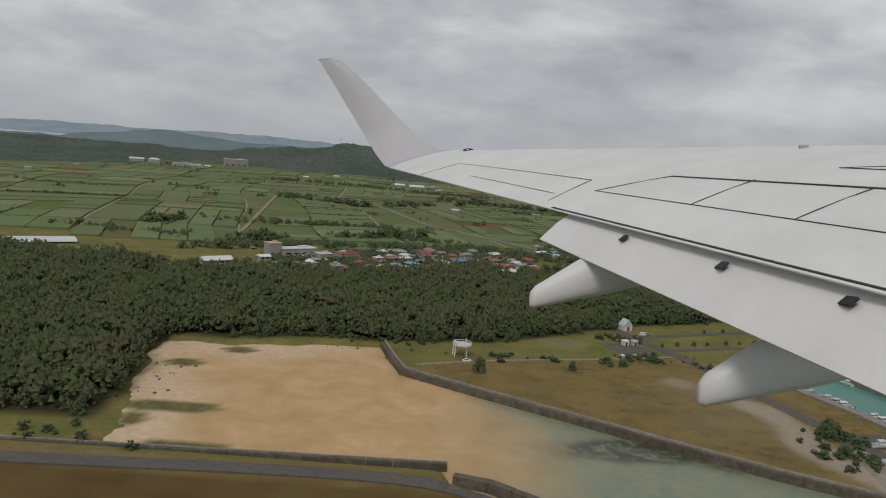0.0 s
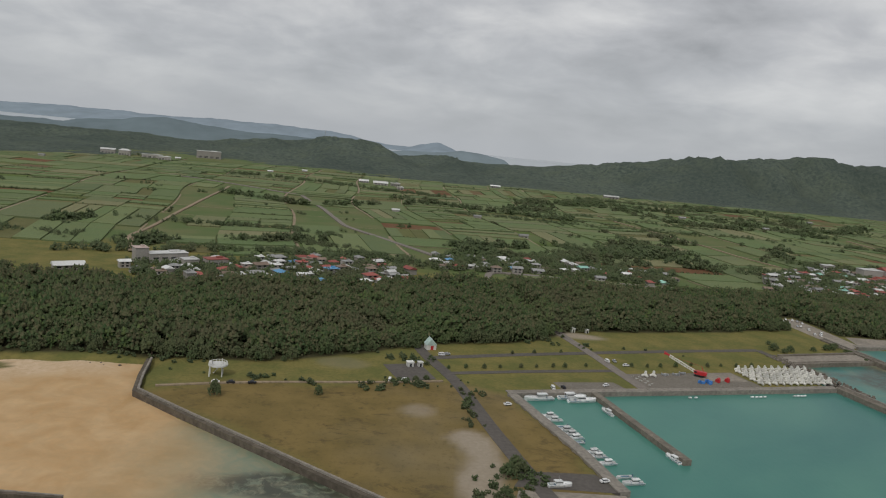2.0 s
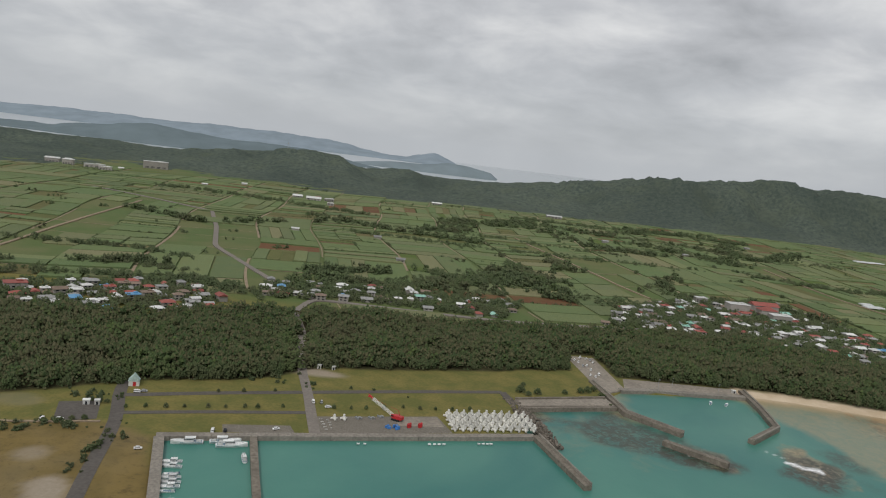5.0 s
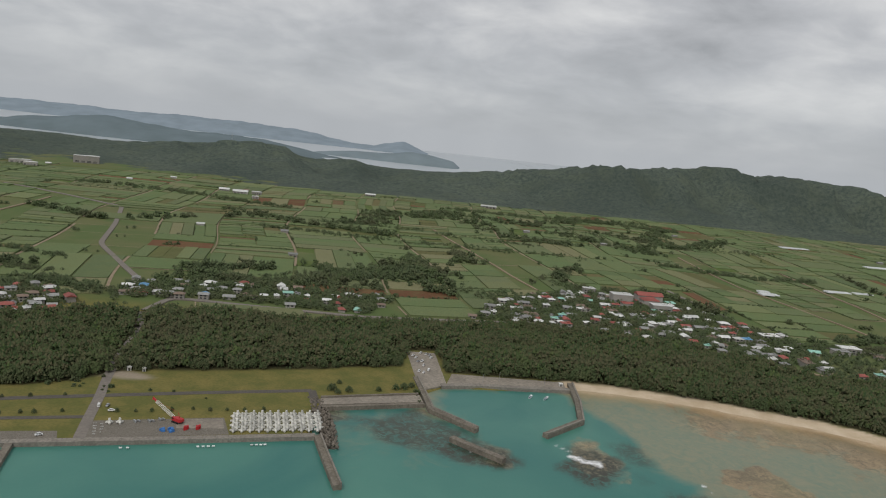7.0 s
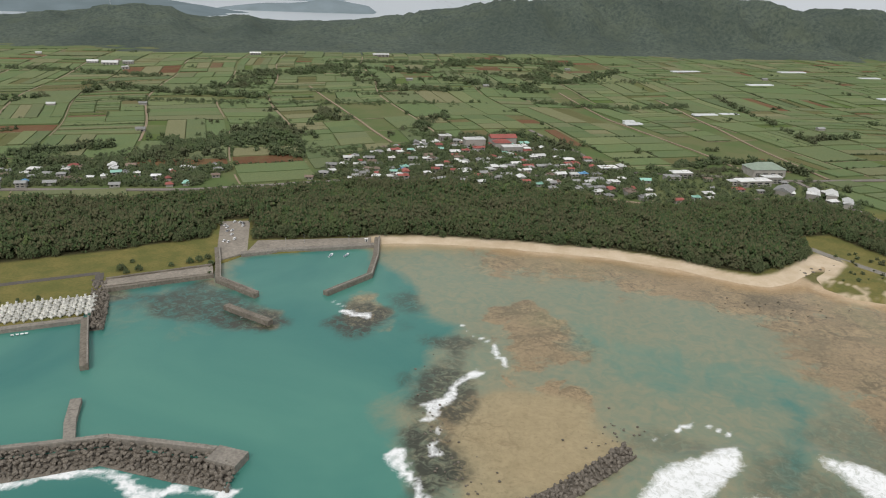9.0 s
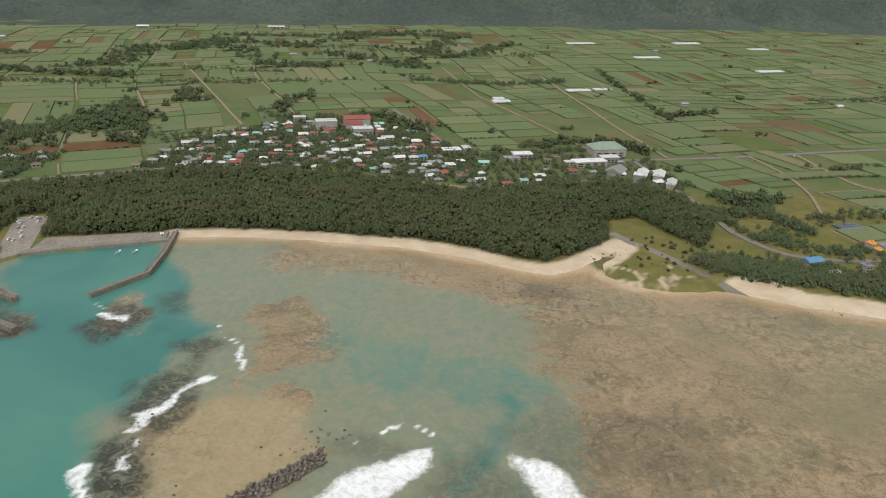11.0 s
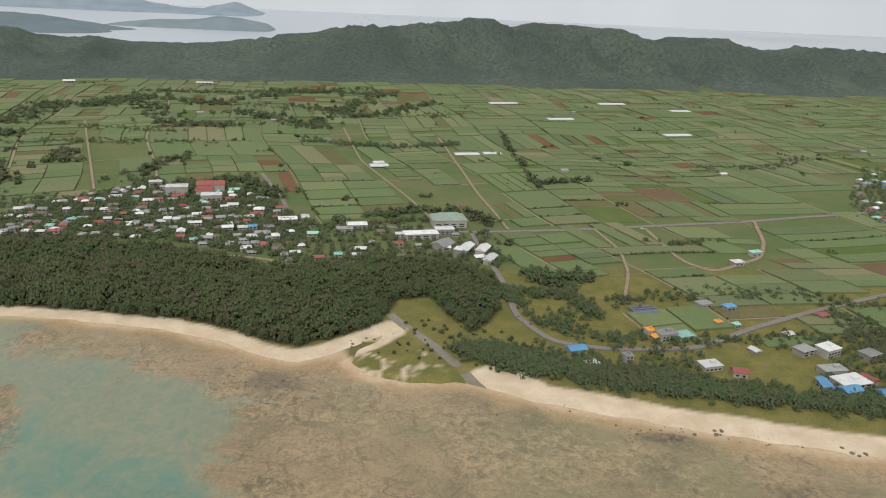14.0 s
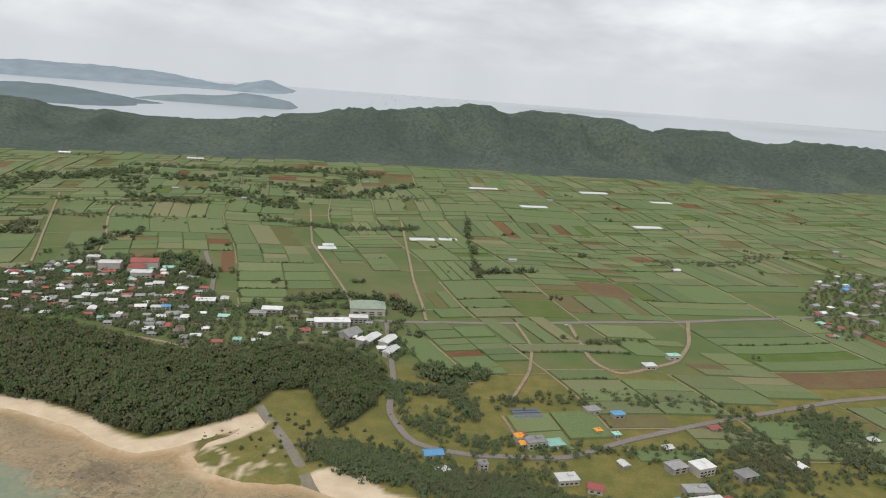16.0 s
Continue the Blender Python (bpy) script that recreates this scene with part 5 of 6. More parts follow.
def boat(kind):
    long_, wide, high = {"big": (9.2, 2.3, 0.95), "mid": (5.4, 1.55, 0.66), "skiff": (4.2, 1.2, 0.5)}[kind]
    root = new("boat")
    part("hull", hull_mesh(long_, wide, high), M_HULL, root)
    bm = bmesh.new()
    strip(bm, [(-long_ * 0.46, 0), (long_ * 0.2, 0)], wide * 0.485, wide * 0.485, high * 0.62, high * 0.74)
    part("rubbing_strake", bm, M_TRIM, root, "blue-grey stripe along the hull")
    if kind != "skiff":
        bm = bmesh.new()
        box(bm, -long_ * 0.06, 0, high * 0.8, long_ * 0.3, wide * 0.66, high * 1.15, 0, 0.84, 0.06)
        cab = part("cabin", bm, M_HULL, root)
        bm = bmesh.new()
        box(bm, -long_ * 0.055, 0, high * 1.4, long_ * 0.285, wide * 0.635, high * 0.28, 0, 0.94)
        part("window", bm, M_DARKGLASS, cab, "dark cabin windows")
        bm = bmesh.new()
        box(bm, -long_ * 0.1, 0, high * 2.0, long_ * 0.34, wide * 0.66, 0.09, 0, 0.97, 0.03)
        for q in (-1, 1):
            rod(bm, (-long_ * 0.25, q * wide * 0.3, high * 0.85), (-long_ * 0.25, q * wide * 0.3, high * 2.02), 0.035)
        part("canopy", bm, M_HULL, root)
        bm = bmesh.new()
        rod(bm, (-long_ * 0.05, 0, high * 2.0), (-long_ * 0.08, 0, high * 3.6), 0.04, 0.02)
        rod(bm, (-long_ * 0.07, -wide * 0.22, high * 2.8), (-long_ * 0.07, wide * 0.22, high * 2.8), 0.025)
        part("mast", bm, M_STEEL, root)
        bm = bmesh.new()
        for s in (-1, 1):
            rod(bm, (long_ * 0.16, s * wide * 0.4, high * 1.35), (long_ * 0.42, s * wide * 0.12, high * 1.55), 0.025)
        part("rail", bm, M_STEEL, root)
    else:
        bm = bmesh.new()
        for q in (-0.25, 0.02, 0.25):
            box(bm, q * long_, 0, high * 0.55, 0.28, wide * 0.74, 0.07)
        part("thwart", bm, M_DECK, root)
        bm = bmesh.new()
        box(bm, -long_ * 0.51, 0, high * 0.5, 0.3, 0.32, 0.65, 0, 0.8, 0.05)
        part("outboard_motor", bm, M_TRIM, root, "dark outboard motor")
    bm = bmesh.new()
    box(bm, -long_ * 0.36, 0, high * 0.7, long_ * 0.16, wide * 0.5, 0.3, 0, 0.95, 0.03)
    part("locker", bm, M_DECK, root)
    return tagged(root, {"big": "large white fishing boat moored at the quay", "mid": "white fishing boat with a small cabin", "skiff": "small open white skiff with an outboard motor"}[kind], "boat", "boats in the harbour")


MODEL = {}
for kind, x, y, a in (("big", 100.4, 207.0, 198), ("big", 110.6, 210.9, 20), ("big", 113.2, 208.9, 20), ("mid", 119.3, 201.8, 112), ("mid", 130.0, 173.5, 112),
                      ("mid", 101.6, 193.8, 200), ("mid", 102.6, 191.2, 190), ("skiff", 104.2, 187.0, 205), ("mid", 105.0, 184.9, 200), ("mid", 106.0, 182.4, 198), ("mid", 106.6, 180.1, 200), ("skiff", 107.0, 177.7, 198),
                      ("mid", 109.9, 172.2, 202), ("mid", 110.6, 170.0, 197), ("mid", 112.3, 166.6, 200), ("skiff", 115.2, 160.4, 200), ("mid", 116.6, 157.6, 194), ("mid", 99.0, 150.0, 15), ("skiff", 92.5, 141.5, 160), ("skiff", 286.9, 313.2, 70), ("skiff", 293.8, 313.6, 65)):
    ashore = y < 152
    m = pose(x, y, 1.45 if ashore else 0.02, 0, 0, a)
    if kind not in MODEL:
        MODEL[kind] = boat(kind)
        MODEL[kind].matrix_world = m
        b_ = MODEL[kind]
    else:
        b_ = copy_thing(MODEL[kind], m)
    if ashore:
        tagged(b_, "white boat drawn up ashore on the slipway", group="boats ashore")

# ---- cars and vans ----
M_TYRE = worn("black_rubber", (0.02, 0.02, 0.02), 0.9)
CAR_PAINT = {"white": worn("white_car_paint", (0.75, 0.75, 0.74), 0.3, vary=0.05, stain=0.05, spec=0.5), "dark": worn("black_car_paint", (0.02, 0.02, 0.025), 0.25, vary=0.1, spec=0.5), "silver": worn("silver_car_paint", (0.45, 0.46, 0.47), 0.3, 0.4, vary=0.05)}


def car(paint, van=False):
    root = new("van" if van else "car")
    bm = bmesh.new()
    box(bm, 0, 0, 0.16, 2.3, 0.95, 0.42, 0, 0.97, 0.06)
    body = part("body", bm, CAR_PAINT[paint], root)
    bm = bmesh.new()
    box(bm, -0.08, 0, 0.56, 2.0 if van else 1.4, 0.88, 0.5 if van else 0.33, 0, 0.92 if van else 0.78, 0.04)
    part("cabin", bm, CAR_PAINT[paint], root)
    bm = bmesh.new()
    box(bm, -0.08, 0, 0.63, 2.01 if van else 1.36, 0.885, 0.2, 0, 0.96 if van else 0.86)
    part("window", bm, M_DARKGLASS, root, "dark glass windows")
    for sx in (-0.68, 0.68):
        for sy in (-0.46, 0.46):
            bm = bmesh.new()
            rod(bm, (sx, sy - 0.08, 0.17), (sx, sy + 0.08, 0.17), 0.17, seg=12)
            part("wheel", bm, M_TYRE, root)
    return tagged(root, f"{paint} {'van' if van else 'car'} parked on the open ground", "van" if van else "car", "vehicles parked by the harbour")


MODEL = {}
for paint, van, x, y, a in (("white", False, 90.5, 196.6, 20), ("white", True, 105.2, 214.6, 100), ("dark", False, 108.6, 216, 105), ("white", False, 122.7, 222.4, 40), ("white", True, 70.8, 237.2, 15), ("silver", False, 72.5, 238.6, 20), ("white", True, 128.3, 249.5, 110), ("silver", False, 131, 250.4, 100), ("white", False, 134.2, 246.6, 20), ("white", False, 10.6, 190.8, 20), ("dark", False, 14.5, 191.6, 200), ("dark", False, 20, 193, 10), ("white", True, 56.6, 206.6, 95), ("white", False, 60.8, 208.4, 15), ("white", False, 109.5, 154.5, 20), ("white", False, 232.6, 349.4, 70), ("white", False, 234.2, 346.6, 75), ("white", False, 237.5, 342, 70), ("silver", False, 235.6, 341, 72), ("white", False, 238.6, 336, 75), ("white", True, 241.2, 329.6, 80), ("white", False, 239.2, 325.8, 80), ("white", False, 237, 327, 76), ("white", False, 238.9, 354, 70), ("silver", False, 240.6, 352.4, 70), ("white", False, 241.4, 349, 72), ("white", False, 236, 355, 70), ("white", False, 695, 462.4, 8)):
    m = pose(x, y, 1.26 if y < 400 else ground_z(x, y) + 0.1, 0, 0, a)
    k = (paint, van)
    if k in MODEL:
        copy_thing(MODEL[k], m)
    else:
        MODEL[k] = car(paint, van)
        MODEL[k].matrix_world = m

# ---- works yard: crawler crane and gear ----
M_RED = worn("red_machine_paint", (0.5, 0.035, 0.04), 0.45, grain=2.0, vary=0.2)
M_BLUE = worn("blue_tarpaulin", (0.06, 0.2, 0.5), 0.6, grain=2.0, vary=0.2)
crane = new("crawler_crane")
tagged(crane, "red crawler crane with a lowered lattice jib", "crane")
for s in (-1, 1):
    bm = bmesh.new()
    box(bm, 0, s * 1.3, 0, 4.2, 0.7, 0.8, 0, 0.9, 0.15)
    part("track", bm, M_TYRE, crane, "black steel crawler track")
bm = bmesh.new()
box(bm, -0.5, 0, 0.8, 4.4, 2.6, 1.5, 0, 0.95, 0.1)
part("machine_house", bm, M_RED, crane)
bm = bmesh.new()
box(bm, 1.6, 0.9, 1.0, 1.3, 0.9, 1.5, 0, 0.9, 0.06)
cab = part("cab", bm, M_RED, crane)
bm = bmesh.new()
box(bm, 1.62, 0.92, 1.65, 1.32, 0.9, 0.6, 0, 0.97)
part("window", bm, M_DARKGLASS, cab)
bm = bmesh.new()
box(bm, -2.6, 0, 0.9, 0.9, 2.6, 1.3, 0, 0.95, 0.1)
part("counterweight", bm, M_RED, crane)
bm = bmesh.new()
a_, b_ = Vector((1.6, 0, 1.6)), Vector((13.5, 0, 6.2))
ax_ = (b_ - a_).normalized()
up_ = ax_.cross(Vector((0, 1, 0))).normalized()
cor = [(0.5, 0.5), (-0.5, 0.5), (-0.5, -0.5), (0.5, -0.5)]
node = lambda k, i: a_ + (b_ - a_) * k / 12 + Vector((0, 1, 0)) * cor[i % 4][0] * 0.9 + up_ * cor[i % 4][1] * 0.9
for i in range(4):
    rod(bm, node(0, i), node(12, i), 0.09, seg=5)
    for k in range(12):
        rod(bm, node(k, i), node(k + 1, i + 1), 0.05, seg=4)
part("jib", bm, M_WHITE, crane, "white lattice jib")
bm = bmesh.new()
rod(bm, b_, b_ + ax_ * 2.6 + Vector((0, 0, 0.4)), 0.5, 0.2, 6)
box(bm, b_.x + 1.6, 0, b_.z + 0.2, 1.8, 0.9, 0.8, 0, 0.6, 0.05)
part("jib_head", bm, M_RED, crane, "orange-red jib head")
bm = bmesh.new()
rod(bm, (-1.5, 0, 2.3), (-0.5, 0, 4.6), 0.12)
rod(bm, (-0.5, 0, 4.6), b_, 0.04, seg=4)
part("mast", bm, M_RED, crane)
crane.matrix_world = pose(158.5, 243.6, 1.26, 0, 0, 153) @ Matrix.Diagonal((0.78, 0.78, 0.78, 1))


def heap(name, x, y, sx, sy, sz, mat, label, cat, seed):
    bm = bmesh.new()
    rr = random.Random(seed)
    for _ in range(7):
        box(bm, rr.uniform(-0.5, 0.5) * sx, rr.uniform(-0.5, 0.5) * sy, 0, sx * rr.uniform(0.25, 0.5), sy * rr.uniform(0.3, 0.6), sz * rr.uniform(0.5, 1), rr.uniform(0, 90), 0.85, 0.05)
    o = part(name, bm, mat)
    o.matrix_world = pose(x, y, 1.27, 0, 0, 18)
    return tagged(o, label, cat)


heap("tarpaulin_heap", 158, 236.2, 4.4, 1.8, 1.1, M_BLUE, "heap of gear under blue tarpaulin", "tarpaulin", 1)
for x, y in ((163.2, 238.8), (166.8, 240.2)):
    heap("grab_bucket", x, y, 1.6, 1.4, 1.5, M_RED, "dull red steel grab standing on the slab", "grab bucket", 2)
for x, y in ((146, 240.5), (150.2, 242), (153, 244.2)):
    heap("steel_gear", x, y, 2.0, 1.2, 0.7, M_STEEL, "grey steel gear lying in the yard", "equipment", 3)
for k in range(9):
    heap("kerb_block", 134 + 0.9 * (k % 5) + 2.4 * (k > 4), 235.5 - 2.0 * (k % 5), 0.9, 0.4, 0.35, M_CONC_L, "pale concrete block lying beside the yard road", "concrete block", 20 + k)
FLOAT_ME = None
for i, (x, y) in enumerate([(149, 222.6), (151, 223.2), (171, 229.6), (172.6, 230.1), (174.1, 230.6), (175.6, 231.2), (187, 235.3), (188.4, 235.8), (189.8, 236.2), (191, 236.7)]):
    if not FLOAT_ME:
        bm = bmesh.new()
        rod(bm, (-0.45, 0, 0), (0.45, 0, 0), 0.28, 0.28, 10)
        o = part("fender", bm, M_HULL)
        FLOAT_ME = o.data
    else:
        o = new("fender", FLOAT_ME)
    o.matrix_world = pose(x, y - 0.6, 0.5, 0, 0, 18)
    tagged(o, "pale round fender hanging at the quay edge", "fender", "fenders on the quay")
# lamp posts at the small harbour
for x, y in ((273.6, 326.5), (294.1, 326.4), (266, 321)):
    root = new("street_lamp")
    bm = bmesh.new()
    rod(bm, (0, 0, 0), (0, 0, 4.2), 0.08, 0.05)
    rod(bm, (0, 0, 4.15), (0.6, 0, 4.3), 0.04)
    part("pole", bm, M_STEEL, root)
    bm = bmesh.new()
    box(bm, 0.65, 0, 4.24, 0.5, 0.18, 0.1, 0, 0.8, 0.02)
    part("lamp_head", bm, M_STEEL, root)
    root.matrix_world = pose(x, y, 1.27, 0, 0, -90)
    tagged(root, "slim grey lamp post on the harbour apron", "street lamp", "harbour lamp posts")
# small huts
def hut(x, y, sx, sy, h, a, wall, roof, label, name="hut", z=None):
    root = new(name)
    bm = bmesh.new()
    box(bm, 0, 0, 0, sx, sy, h)
    part("wall", bm, wall, root)
    bm = bmesh.new()
    box(bm, 0, 0, h - 0.02, sx + 0.3, sy + 0.3, 0.18, 0, 0.98, 0.02)
    part("roof", bm, roof, root)
    bm = bmesh.new()
    box(bm, 0, -sy / 2 - 0.01, 0, 0.6, 0.06, min(1.4, h * 0.75))
    part("door", bm, M_DARKGLASS, root)
    root.matrix_world = pose(x, y, ground_z(x, y) if z is None else z, 0, 0, a)
    return tagged(root, label, "hut")


hut(61.3, 222.6, 2.0, 1.6, 1.4, 22, M_WHITE, M_WHITE, "white toilet block beside the parking ground", z=1.24)
hut(64.4, 223.4, 1.5, 1.4, 1.4, 22, M_CONC_L, M_WHITE, "pale concrete shed beside the parking ground", z=1.24)
hut(121.8, 287.4, 1.6, 1.4, 1.6, 20, M_WHITE, M_WHITE, "small white hut at the wood's edge")
hut(127.5, 288.2, 1.2, 1.2, 1.4, 20, M_CONC_L, M_WHITE, "small pale hut at the wood's edge")
hut(302, 329.5, 1.4, 1.2, 1.2, 10, M_WHITE, M_WHITE, "white box hut on the harbour apron", z=1.27)

# the white observation stand
stand = new("observation_deck")
tagged(stand, "white steel observation deck with a round roof platform", "observation deck")
for x, y in ((-2.0, -1.2), (2.0, -1.2), (-2.0, 1.4), (2.0, 1.4)):
    bm = bmesh.new()
    rod(bm, (x, y, 0), (x * 0.95, y, 4.2), 0.22, 0.2)
    part("leg", bm, M_WHITE, stand)
bm = bmesh.new()
rod(bm, (0.6, 0, 4.1), (0.6, 0, 4.5), 3.1, 3.1, 22)
part("platform", bm, M_WHITE, stand)
bm = bmesh.new()
for k in range(20):
    a = k * 0.314
    rod(bm, (0.6 + 2.95 * math.cos(a), 2.95 * math.sin(a), 4.5), (0.6 + 2.95 * math.cos(a), 2.95 * math.sin(a), 5.2), 0.08, seg=5)
    b2 = a + 0.314
    rod(bm, (0.6 + 2.95 * math.cos(a), 2.95 * math.sin(a), 5.2), (0.6 + 2.95 * math.cos(b2), 2.95 * math.sin(b2), 5.2), 0.08, seg=5)
part("railing", bm, M_WHITE, stand)
bm = bmesh.new()
box(bm, -1.8, 0, 4.5, 1.2, 2.2, 1.0, 0, 0.7, 0.06)
box(bm, 1.8, 0.2, 4.5, 0.5, 0.5, 2.0, 0, 0.4, 0.03)
part("ornament", bm, M_WHITE, stand)
bm = bmesh.new()
for k in range(12):
    box(bm, -1.2 + 0.26 * k, 2.0, 0.36 * k, 0.3, 1.0, 0.12)
part("stair", bm, M_CONC_L, stand, "concrete stair")
stand.matrix_world = pose(8.8, 196.4, 1.1, 0, 0, 12) @ Matrix.Diagonal((0.85, 0.85, 0.78, 1))

# the white gabled building at the road's end
chap = new("gabled_pavilion")
tagged(chap, "small white pavilion with a steep pale green gable roof", "pavilion")
bm = bmesh.new()
box(bm, 0, 0, 0, 3.4, 3.0, 1.9)
wall_ = part("wall", bm, M_WHITE, chap)
bm = bmesh.new()
v = [bm.verts.new(q) for q in ((-1.9, -1.7, 1.85), (1.9, -1.7, 1.85), (1.9, 1.7, 1.85), (-1.9, 1.7, 1.85), (0, -1.7, 4.0), (0, 1.7, 4.0))]
for q in ((0, 1, 4), (2, 3, 5), (1, 2, 5, 4), (3, 0, 4, 5), (3, 2, 1, 0)):
    bm.faces.new([v[i] for i in q])
M_PALEGREEN = worn("pale_green_roof_sheet", (0.45, 0.58, 0.54), 0.5, grain=2.0)
part("roof", bm, M_PALEGREEN, chap, "pale green steep gable roof")
bm = bmesh.new()
box(bm, 0.2, -1.52, 0, 1.0, 0.08, 1.5)
part("door", bm, M_RED, chap, "reddish door")
chap.matrix_world = pose(66.6, 243.8, 1.15, 0, 0, 20)

# ---- young trees, bushes and lone pines on the open ground ----
k = 0
for line in ([(73.4, 224), (78.9, 226.2), (84.8, 228), (90, 230.2), (97, 232.8), (102.2, 234.6), (108, 236.8), (112, 238), (119.6, 241.6)], [(136.2, 246.6), (142, 248.2), (147, 250), (153, 252.5), (159.5, 255.9), (165.5, 256.5), (171, 258.5), (177, 260), (183.4, 262.3)], [(95, 247.5), (103, 251), (113, 255.5)]):
    for x, y in line:
        tree(x, y, 1.5 + 0.5 * ((k * 7) % 5) / 4, k, "young clipped roadside tree on the grass", "young trees along the road", 0.9)
        k += 1
for x, y, h in ((13.4, 181.8, 4.6), (38.9, 190, 3.2)):
    tree(x, y, h, k, "lone dark pine on the dry grass", "lone pines", 0.8)
    k += 1
for x, y, h in ((203.5, 291, 3.6), (210.4, 291.5, 3.0), (206.5, 288, 2.4), (228.8, 300, 2.8), (232, 302, 3.2), (235, 305, 2.8), (222, 296.5, 2.2), (204.6, 259, 2.8), (90, 155, 4.2), (88, 152.5, 3.6), (87, 143, 3.0), (91, 140, 2.6), (64, 209.5, 1.8), (67, 211, 1.8), (57.5, 205.5, 1.8), (66.5, 225.5, 1.8), (62, 243, 2.4), (93, 264, 3.0), (98, 266.5, 2.6), (-2, 208, 3.2), (3, 210.5, 2.8), (205, 300, 2.0)):
    tree(x, y, h, k, "rounded green bush on the open grass", "bushes on the open ground", 1.25)
    k += 1
r = np.random.RandomState(55)
sp = []
for cx0, cy0, sx, sy, n in ((60, 230, 5, 3, 20), (108, 268, 16, 4, 40), (-20, 205, 14, 2, 40), (240, 297, 2, 5, 20), (86, 141, 4, 4, 30), (91, 153, 3, 3, 20), (80, 196, 2, 10, 30), (62, 205, 6, 1.5, 26), (30, 199, 16, 1.2, 30), (535, 300, 14, 10, 40), (560, 285, 12, 10, 60), (-62, 150, 3, 10, 40), (-58, 126, 8, 2, 20)):
    h = r.uniform(0.5, 1.6, n)
    x, y = cx0 + r.randn(n) * sx, cy0 + r.randn(n) * sy
    sp.append(np.stack([x, y, land_height(x[None], y[None])[0] - 0.1, h, h * 1.5], -1)[land_height(x[None], y[None])[0] > 0.9])
tagged(scatter("scrub", BUSHES, np.concatenate(sp), M_BUSH, 56), "low green scrub on the rough grass", "scrub", kind="stuff")

# ---- villages ----
M_PLASTER = worn("house_plaster", (0.36, 0.34, 0.31), 0.85, grain=1.5, vary=0.15, stain=0.35, by="object")
ROOF = {"white": worn("white_roof", (0.72, 0.72, 0.7), 0.6, vary=0.12, stain=0.3, by="object"), "grey": worn("grey_roof", (0.33, 0.33, 0.32), 0.75, vary=0.25, stain=0.4, by="object"), "brown": worn("brown_tile_roof", (0.24, 0.18, 0.14), 0.8, vary=0.25, stain=0.4, by="object"), "red": worn("red_tile_roof", (0.36, 0.115, 0.095), 0.75, vary=0.25, stain=0.3, by="object"), "blue": worn("blue_sheet_roof", (0.12, 0.3, 0.5), 0.5, vary=0.15, stain=0.2, by="object"), "mint": worn("mint_green_roof", (0.32, 0.58, 0.48), 0.55, vary=0.12, by="object"), "orange": worn("orange_wall_and_roof", (0.72, 0.33, 0.06), 0.7, vary=0.12), "green": worn("grey_green_roof", (0.28, 0.34, 0.27), 0.6, vary=0.12), "pale": worn("pale_pink_render", (0.5, 0.4, 0.36), 0.8, vary=0.12)}
HOUSE = {}


def house_mesh(kind, colour, w, d, h):
    key = (kind, colour, w, d, h)
    if key in HOUSE:
        return HOUSE[key]
    out = []
    bm = bmesh.new()
    box(bm, 0, 0, -0.6, w, d, h + 0.6)
    out.append(("wall", bm, M_PLASTER))
    bm = bmesh.new()
    if kind == "flat":
        box(bm, 0, 0, h, w + 0.5, d + 0.5, 0.25, 0, 1.0, 0.04)
        box(bm, w * 0.2, d * 0.1, h + 0.24, w * 0.28, d * 0.3, 0.7, 0, 1.0, 0.03)
    else:
        e_ = 0.5
        rise = d * 0.24
        rx = w / 2 - (d * 0.42 if kind == "hip" else -e_)
        v = [bm.verts.new(q) for q in ((-w / 2 - e_, -d / 2 - e_, h), (w / 2 + e_, -d / 2 - e_, h), (w / 2 + e_, d / 2 + e_, h), (-w / 2 - e_, d / 2 + e_, h), (-rx, 0, h + rise), (rx, 0, h + rise))]
        for q in ((0, 1, 5, 4), (2, 3, 4, 5), (1, 2, 5), (3, 0, 4), (3, 2, 1, 0)):
            bm.faces.new([v[i] for i in q])
    out.append(("roof", bm, ROOF[colour]))
    for s, dd in ((-1, d), (1, d)):
        for k in range(2 if w < 9 else 4):
            for lv in range(1 if h < 2.8 else 2):
                bm = bmesh.new()
                box(bm, (k - (0.5 if w < 9 else 1.5)) * w * (0.44 if w < 9 else 0.23), s * (dd / 2 + 0.01), 0.55 + lv * 1.35, w * (0.22 if w < 9 else 0.14), 0.06, 0.7)
                out.append(("window", bm, M_DARKGLASS))
    meshes = []
    for nm, bm, m in out:
        me = bpy.data.meshes.new(nm)
        bm.to_mesh(me)
        bm.free()
        me.materials.append(m)
        meshes.append((nm, me))
    HOUSE[key] = meshes
    return meshes


def house(x, y, a, kind, colour, w, d, h, label="", name="house", group="", z=None):
    root = new(name)
    for nm, me in house_mesh(kind, colour, w, d, h):
        if nm == "window" and group and (y > 600 or me.vertices[0].co.y > 0):
            continue
        new(nm, me).parent = root
    root.matrix_world = pose(x, y, (ground_z(x, y) if z is None else z) + 0.1, 0, 0, a)
    if label and len(label.split()) < 4:
        label += " in the village"
    return tagged(root, label or f"village house with a {colour} {kind} roof", "house" if name == "house" else "building", group)


r = random.Random(77)
SPOTS = []


FAR_HOUSES = []


